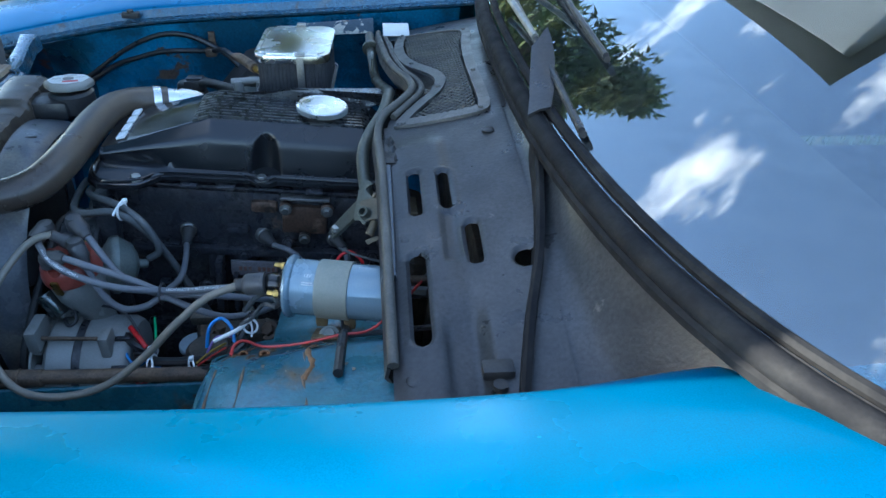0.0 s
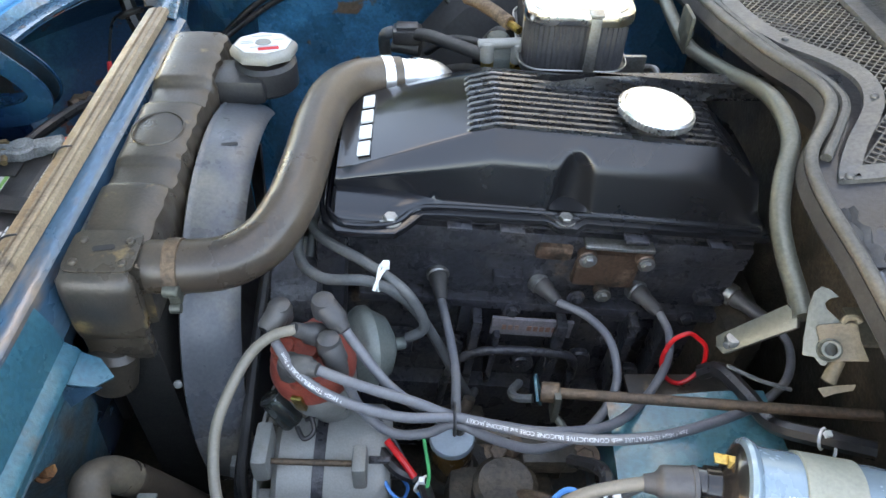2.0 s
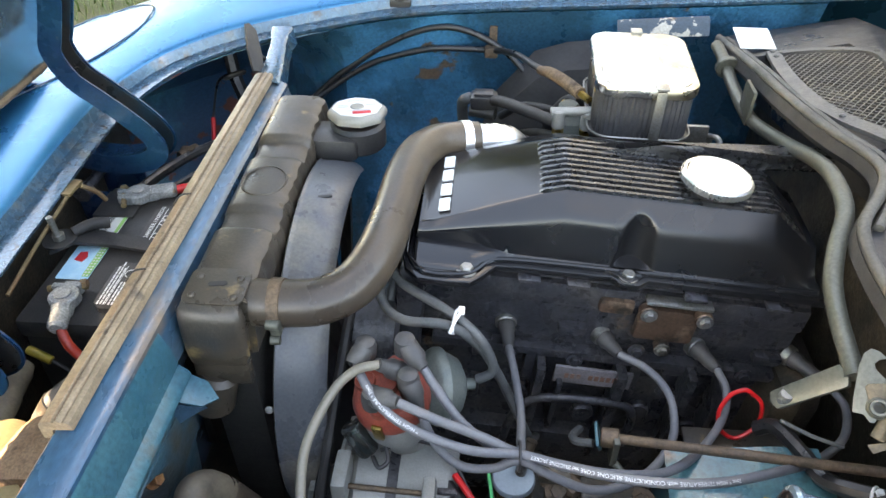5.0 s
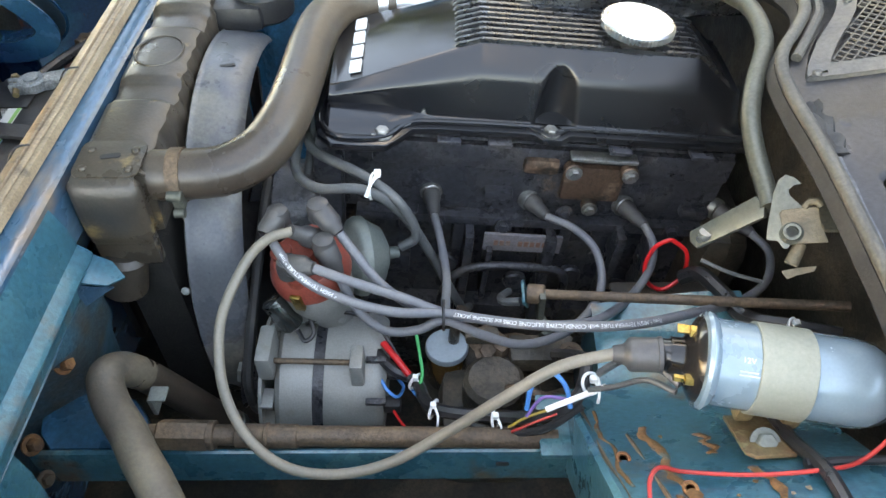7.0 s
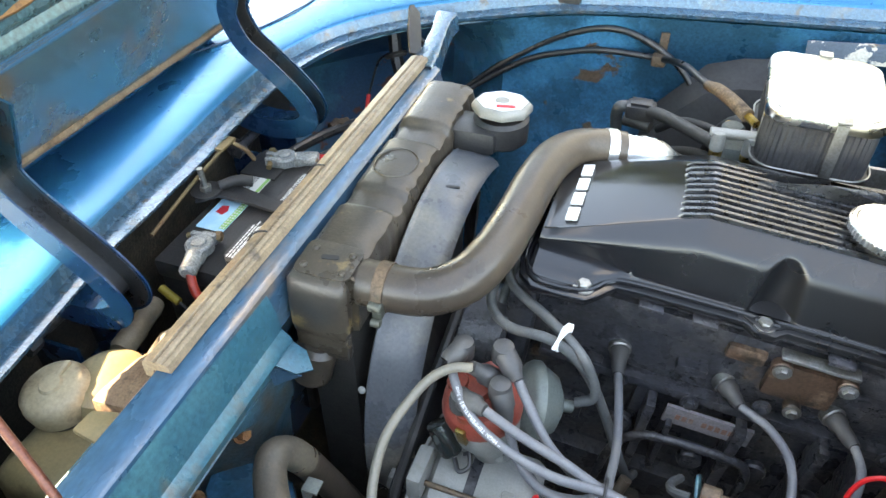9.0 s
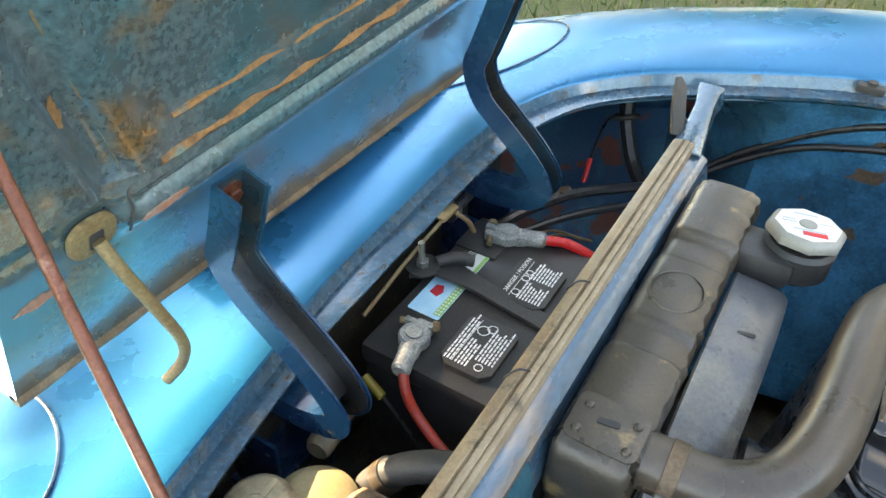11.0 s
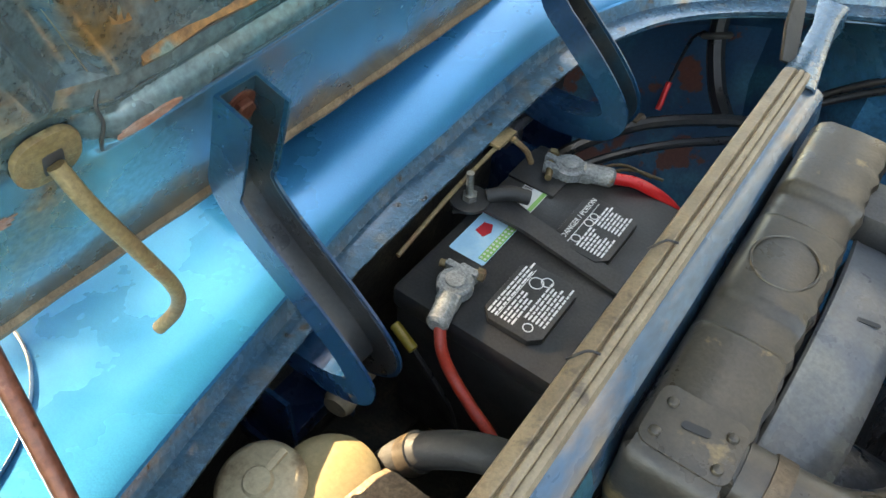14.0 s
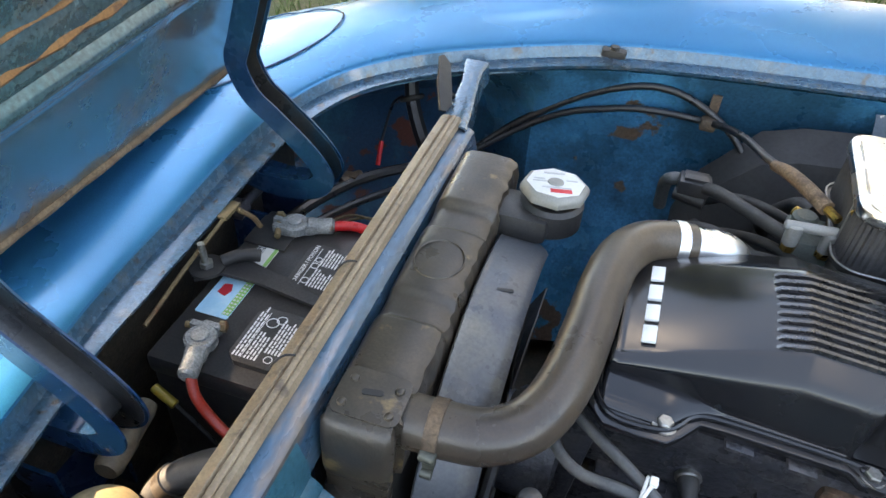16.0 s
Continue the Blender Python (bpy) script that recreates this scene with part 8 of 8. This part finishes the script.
part("sticker_logo", prism([(-0.009, -0.004), (0.0, -0.007), (0.009, -0.003), (0.007, 0.005), (-0.006, 0.006)], 0.0003, 0, Matrix.Translation((-0.432, 0.066, ZT + 0.001)) @ yx), M["redink"], st, "plain red emblem shape")
part("sticker_strip", rbox((-0.4135, 0.06, ZT + 0.001), (0.008, 0.052, 0.0003), 0, None), M["leaf_label"], st, "green edge strip")
part("sticker_dots", joined(*[lathe([(0.0013, 0), (0.0013, 0.0003)], 8, Matrix.Translation((-0.4155 + 0.0038 * i, 0.036 + 0.0048 * k, ZT + 0.0012))) for i in range(2) for k in range(11)]), M["label"], st, "row of small white rings")
s2 = part("barcode_sticker", prism([(-0.018, -0.012), (0.022, -0.012), (0.018, 0.012), (-0.012, 0.012)], 0.0006, 0, Matrix.Translation((-0.423, 0.128, ZT + 0.0003)) @ yx), M["label"], bt, "white barcode sticker")
part("barcode", joined(*[rbox((-0.43, 0.112 + 0.0021 * k, ZT + 0.0011), (0.009, 0.0006 + 0.0006 * ((k * 7) % 3 == 0), 0.0003), 0) for k in range(14)]), M["darkink"], s2, "black barcode lines")
part("green_edge", rbox((-0.4135, 0.128, ZT + 0.0011), (0.004, 0.034, 0.0003), 0), M["leaf_label"], s2, "green edge")


def clampterm(c, d, name):
    o = thing(name, c, "corroded grey battery terminal clamp", "terminal", "battery terminals")
    c, d = Vector(c), Vector(d).normalized()
    part("post", lathe([(0.0095, 0), (0.0085, 0.018), (0.007, 0.019), (0.002, 0.019)], 20, Matrix.Translation(c)), M["corroded"], o, "lead post")
    part("clamp_ring", lathe(ringprof(0.0085, 0.0155, 0.013, 0.002), 22, Matrix.Translation(c + Vector((0, 0, 0.003)))), M["corroded"], o, "crusted clamp ring")
    side = Vector((-d.y, d.x, 0))
    for k in (1, -1):
        foot = c - d * 0.016 + side * 0.006 * k
        part("clamp_jaw", rbox((0, 0, 0), (0.018, 0.007, 0.013), 0.002, along(foot + Vector((0, 0, 0.009)), foot + Vector((0, 0, 1)))), M["corroded"], o, "crusted jaw")
    part("clamp_bolt", joined(rod(c - d * 0.018 - side * 0.02 + Vector((0, 0, 0.01)), c - d * 0.018 + side * 0.02 + Vector((0, 0, 0.01)), 0.0035, 10), rod(c - d * 0.018 + side * 0.013 + Vector((0, 0, 0.01)), c - d * 0.018 + side * 0.019 + Vector((0, 0, 0.01)), 0.006, 6)), M["ochre"], o, "rusty clamp bolt")
    part("cable_lug", joined(rod(c + d * 0.012 + Vector((0, 0, 0.009)), c + d * 0.044 + Vector((0, 0, 0.008)), 0.0095, 14, 0.003), rbox((0, 0, 0), (0.018, 0.02, 0.014), 0.004, Matrix.Translation(c + d * 0.014 + Vector((0, 0, 0.008))) @ Matrix.Rotation(math.atan2(d.y, d.x), 4, "Z"))), M["corroded"], o, "grey cable lug")
    return o


clampterm((-0.410, 0.178, 0.654), (0.85, 0.35, 0), "battery_terminal")
clampterm((-0.412, -0.008, 0.654), (0.28, -1.0, 0), "battery_terminal")
for pts, lab in (([(-0.372, 0.194, 0.662), (-0.345, 0.205, 0.66), (-0.31, 0.21, 0.645), (-0.28, 0.205, 0.61)], "bright red battery cable on the terminal"),
                 ([(-0.4, -0.045, 0.66), (-0.39, -0.056, 0.648), (-0.376, -0.061, 0.632), (-0.349, -0.069, 0.618), (-0.328, -0.074, 0.608), (-0.30, -0.078, 0.575)], "worn orange-red battery cable with dark tape")):
    o = thing("battery_cable", pts[0], lab, "cable", "battery cables")
    part("sheath", tube(pts, 0.0058 if "bright" in lab else 0.0050, 14, 6), M["red" if "bright" in lab else "redcable"], o)
hb = thing("battery_hold_down", (-0.42, 0.085, 0.66), "black plastic battery hold-down strap with a bolt", "strap")
part("strap", loft([[Vector((-0.462, 0.07 - w, 0.668)), Vector((-0.44, 0.085 - w, 0.672)), Vector((-0.40, 0.09 - w * 0.8, 0.664)), Vector((-0.33, 0.083 - w * 0.8, 0.6605)), Vector((-0.275, 0.077 - w * 0.8, 0.659))] for w in (-0.013, -0.011, 0.011, 0.013)], 0.004), M["plastic"], hb, "black flat strap")
part("washer", lathe([(0.018, 0), (0.018, 0.003)], 28, Matrix.Translation((-0.455, 0.073, 0.672))), M["rubber"], hb, "round black washer")
part("stud", joined(rod((-0.455, 0.073, 0.67), (-0.456, 0.072, 0.705), 0.0035, 12), rod((-0.455, 0.073, 0.675), (-0.455, 0.073, 0.681), 0.007, 6)), M["steel"], hb, "shiny threaded stud with nut")
part("rubber_tube", tube([(-0.445, 0.085, 0.674), (-0.43, 0.10, 0.676), (-0.415, 0.11, 0.672)], 0.007, 10), M["rubber"], hb, "short rubber tube")
# reservoirs and clutter in the near front corner
rv = thing("washer_reservoir", (-0.375, -0.235, 0.52), "yellowed plastic fluid reservoir with a large round cap", "reservoir")
part("bottle", joined(lathe([(0.03, 0.0), (0.038, 0.01), (0.04, 0.09), (0.034, 0.118), (0.024, 0.125)], 36, Matrix.Translation((-0.378, -0.196, 0.552))), rbox((-0.385, -0.262, 0.60), (0.085, 0.08, 0.10), 0.025, None, 4)), M["tank"], rv, "translucent yellowed bottle")
cap_m = Matrix.Translation((-0.408, -0.222, 0.654)) @ Matrix.Rotation(radians(8), 4, "X") @ Matrix.Scale(0.86, 4)
part("cap", lathe([(0.032, 0.0), (0.0345, 0.002), (0.0355, 0.018), (0.034, 0.026), (0.028, 0.032), (0.012, 0.034), (0.010, 0.037), (0.002, 0.037)], 40, cap_m), M["cap"], rv, "aged beige screw cap")
part("cap_ridge", rbox((0, 0.014, 0.034), (0.006, 0.03, 0.005), 0.002, cap_m), M["cap"], rv, "grip ridge")
part("seal_ring", lathe([(0.0335, -0.004), (0.0335, 0.001)], 36, cap_m), M["rubber"], rv, "dark seal ring")
bk = thing("bulb_holder", (-0.44, -0.10, 0.60), "dusty tan cylindrical plug connector in the corner", "connector")
part("tube_body", lathe([(0.012, 0), (0.015, 0.004), (0.015, 0.026), (0.0135, 0.028), (0.0135, 0.05), (0.011, 0.058), (0.003, 0.059)], 24, along((-0.433, -0.134, 0.618), (-0.444, -0.062, 0.616)) @ Matrix.Diagonal((0.85, 0.85, 1.28, 1.0))), M["hose_tan"], bk, "dusty tan barrel")
o = thing("butt_connector", (-0.417, -0.055, 0.62), "yellow crimp connector on a black wire", "connector")
part("sleeve", rod((-0.442, -0.05, 0.63), (-0.417, -0.055, 0.62), 0.0048, 12, 0.001), M["yellow"], o)
part("lead_wire", tube([(-0.417, -0.055, 0.62), (-0.397, -0.056, 0.60), (-0.374, -0.059, 0.575), (-0.36, -0.065, 0.545)], 0.0022, 8), M["wire"], o, "black wire")
o = thing("corner_hose", (-0.33, -0.14, 0.58), "black braided hose with a clamp behind the support", "hose")
part("hose", tube([(-0.268, -0.122, 0.692), (-0.295, -0.130, 0.700), (-0.322, -0.139, 0.692), (-0.348, -0.150, 0.672), (-0.365, -0.160, 0.640), (-0.372, -0.170, 0.60)], 0.0125, 18, 6), M["rubber"], o)
part("clamp_band", lathe([(0.0125, 0), (0.0143, 0.0005), (0.0143, 0.012), (0.0125, 0.0125)], 28, along((-0.342, -0.147, 0.678), (-0.356, -0.154, 0.658))), M["dusty"], o, "dark metal clamp")
o = thing("cover_piece", (-0.32, -0.21, 0.62), "dusty tan plastic cover behind the support bar", "cover")
part("shell", prism([(-0.045, -0.03), (0.03, -0.035), (0.045, 0.0), (0.02, 0.03), (-0.03, 0.035)], 0.04, 0.014, Matrix.Translation((-0.315, -0.203, 0.660)) @ Matrix.Rotation(radians(-14), 4, "Y")), M["hem"], o)
part("lug", prism([(-0.018, -0.012), (0.01, -0.016), (0.02, 0.0), (0.006, 0.014), (-0.016, 0.008)], 0.006, 0.002, Matrix.Translation((-0.322, -0.256, 0.700))), M["tank"], o, "pale yellow lug")
part("teal_flange", rbox((-0.31, -0.29, 0.70), (0.02, 0.09, 0.004), 0.001, None), M["teal"], o, "teal flange")
# wiring against the far front corner
for pts, r, mt, lab in (([(-0.46, 0.16, 0.62), (-0.44, 0.24, 0.63), (-0.40, 0.33, 0.63), (-0.34, 0.40, 0.625), (-0.29, 0.44, 0.62)], 0.007, "wire", "black wiring loom across the corner"),
                        ([(-0.45, 0.18, 0.605), (-0.42, 0.26, 0.61), (-0.37, 0.34, 0.61), (-0.30, 0.42, 0.605)], 0.005, "wire", "black wiring loom across the corner"),
                        ([(-0.44, 0.20, 0.60), (-0.40, 0.28, 0.605), (-0.36, 0.30, 0.595)], 0.0018, "ochre", "thin tan wire in the corner"),
                        ([(-0.44, 0.21, 0.595), (-0.39, 0.285, 0.60), (-0.35, 0.31, 0.59)], 0.0018, "ochre", "thin tan wire in the corner"),
                        ([(-0.405, 0.505, 0.665), (-0.412, 0.48, 0.66), (-0.408, 0.43, 0.63)], 0.002, "wire", "thin black wire in the corner"),
                        ([(-0.408, 0.43, 0.63), (-0.406, 0.41, 0.602)], 0.0035, "red", "red wire splice in the corner"),
                        ([(-0.395, 0.51, 0.70), (-0.385, 0.495, 0.66), (-0.36, 0.47, 0.62), (-0.33, 0.44, 0.60)], 0.011, "wire", "thick black loom through a grommet")):
    wire("corner_wire", pts, r, mt, lab, "corner wires")
o = thing("loom_grommet", (-0.392, 0.505, 0.67), "black rubber grommet in the inner wing", "grommet")
part("ring", lathe(ringprof(0.011, 0.019, 0.008, 0.003), 22, along((-0.39, 0.50, 0.672), (-0.375, 0.485, 0.635))), M["rubber"], o)
o = thing("tape_wrap", (-0.409, 0.36, 0.612), "brown cloth tape round the corner loom", "tape")
part("wrap", rod((-0.418, 0.315, 0.631), (-0.40, 0.34, 0.631), 0.0082, 14, 0.001), M["shaft"], o)
part("tape_end", rbox((-0.409, 0.327, 0.638), (0.018, 0.012, 0.002), 0.0006), M["shaft"], o, "loose end")
o = thing("latch_spring", (-0.46, 0.11, 0.66), "tan spring catch under the gutter edge", "spring")
part("catch", joined(rbox((-0.463, 0.135, 0.70), (0.012, 0.03, 0.004), 0.001), tube([(-0.455, 0.14, 0.70), (-0.445, 0.15, 0.685), (-0.44, 0.155, 0.67)], 0.003, 8)), M["ochre"], o)
# thin ochre tube that imitates sun on the rim's lower edge
part("edge_glow", tube([(-0.462, -0.02, 0.675), (-0.465, 0.06, 0.686), (-0.462, 0.125, 0.698)], 0.0022, 8), M["ochre"], o, "thin ochre line for the sunlit lower edge of the rim")
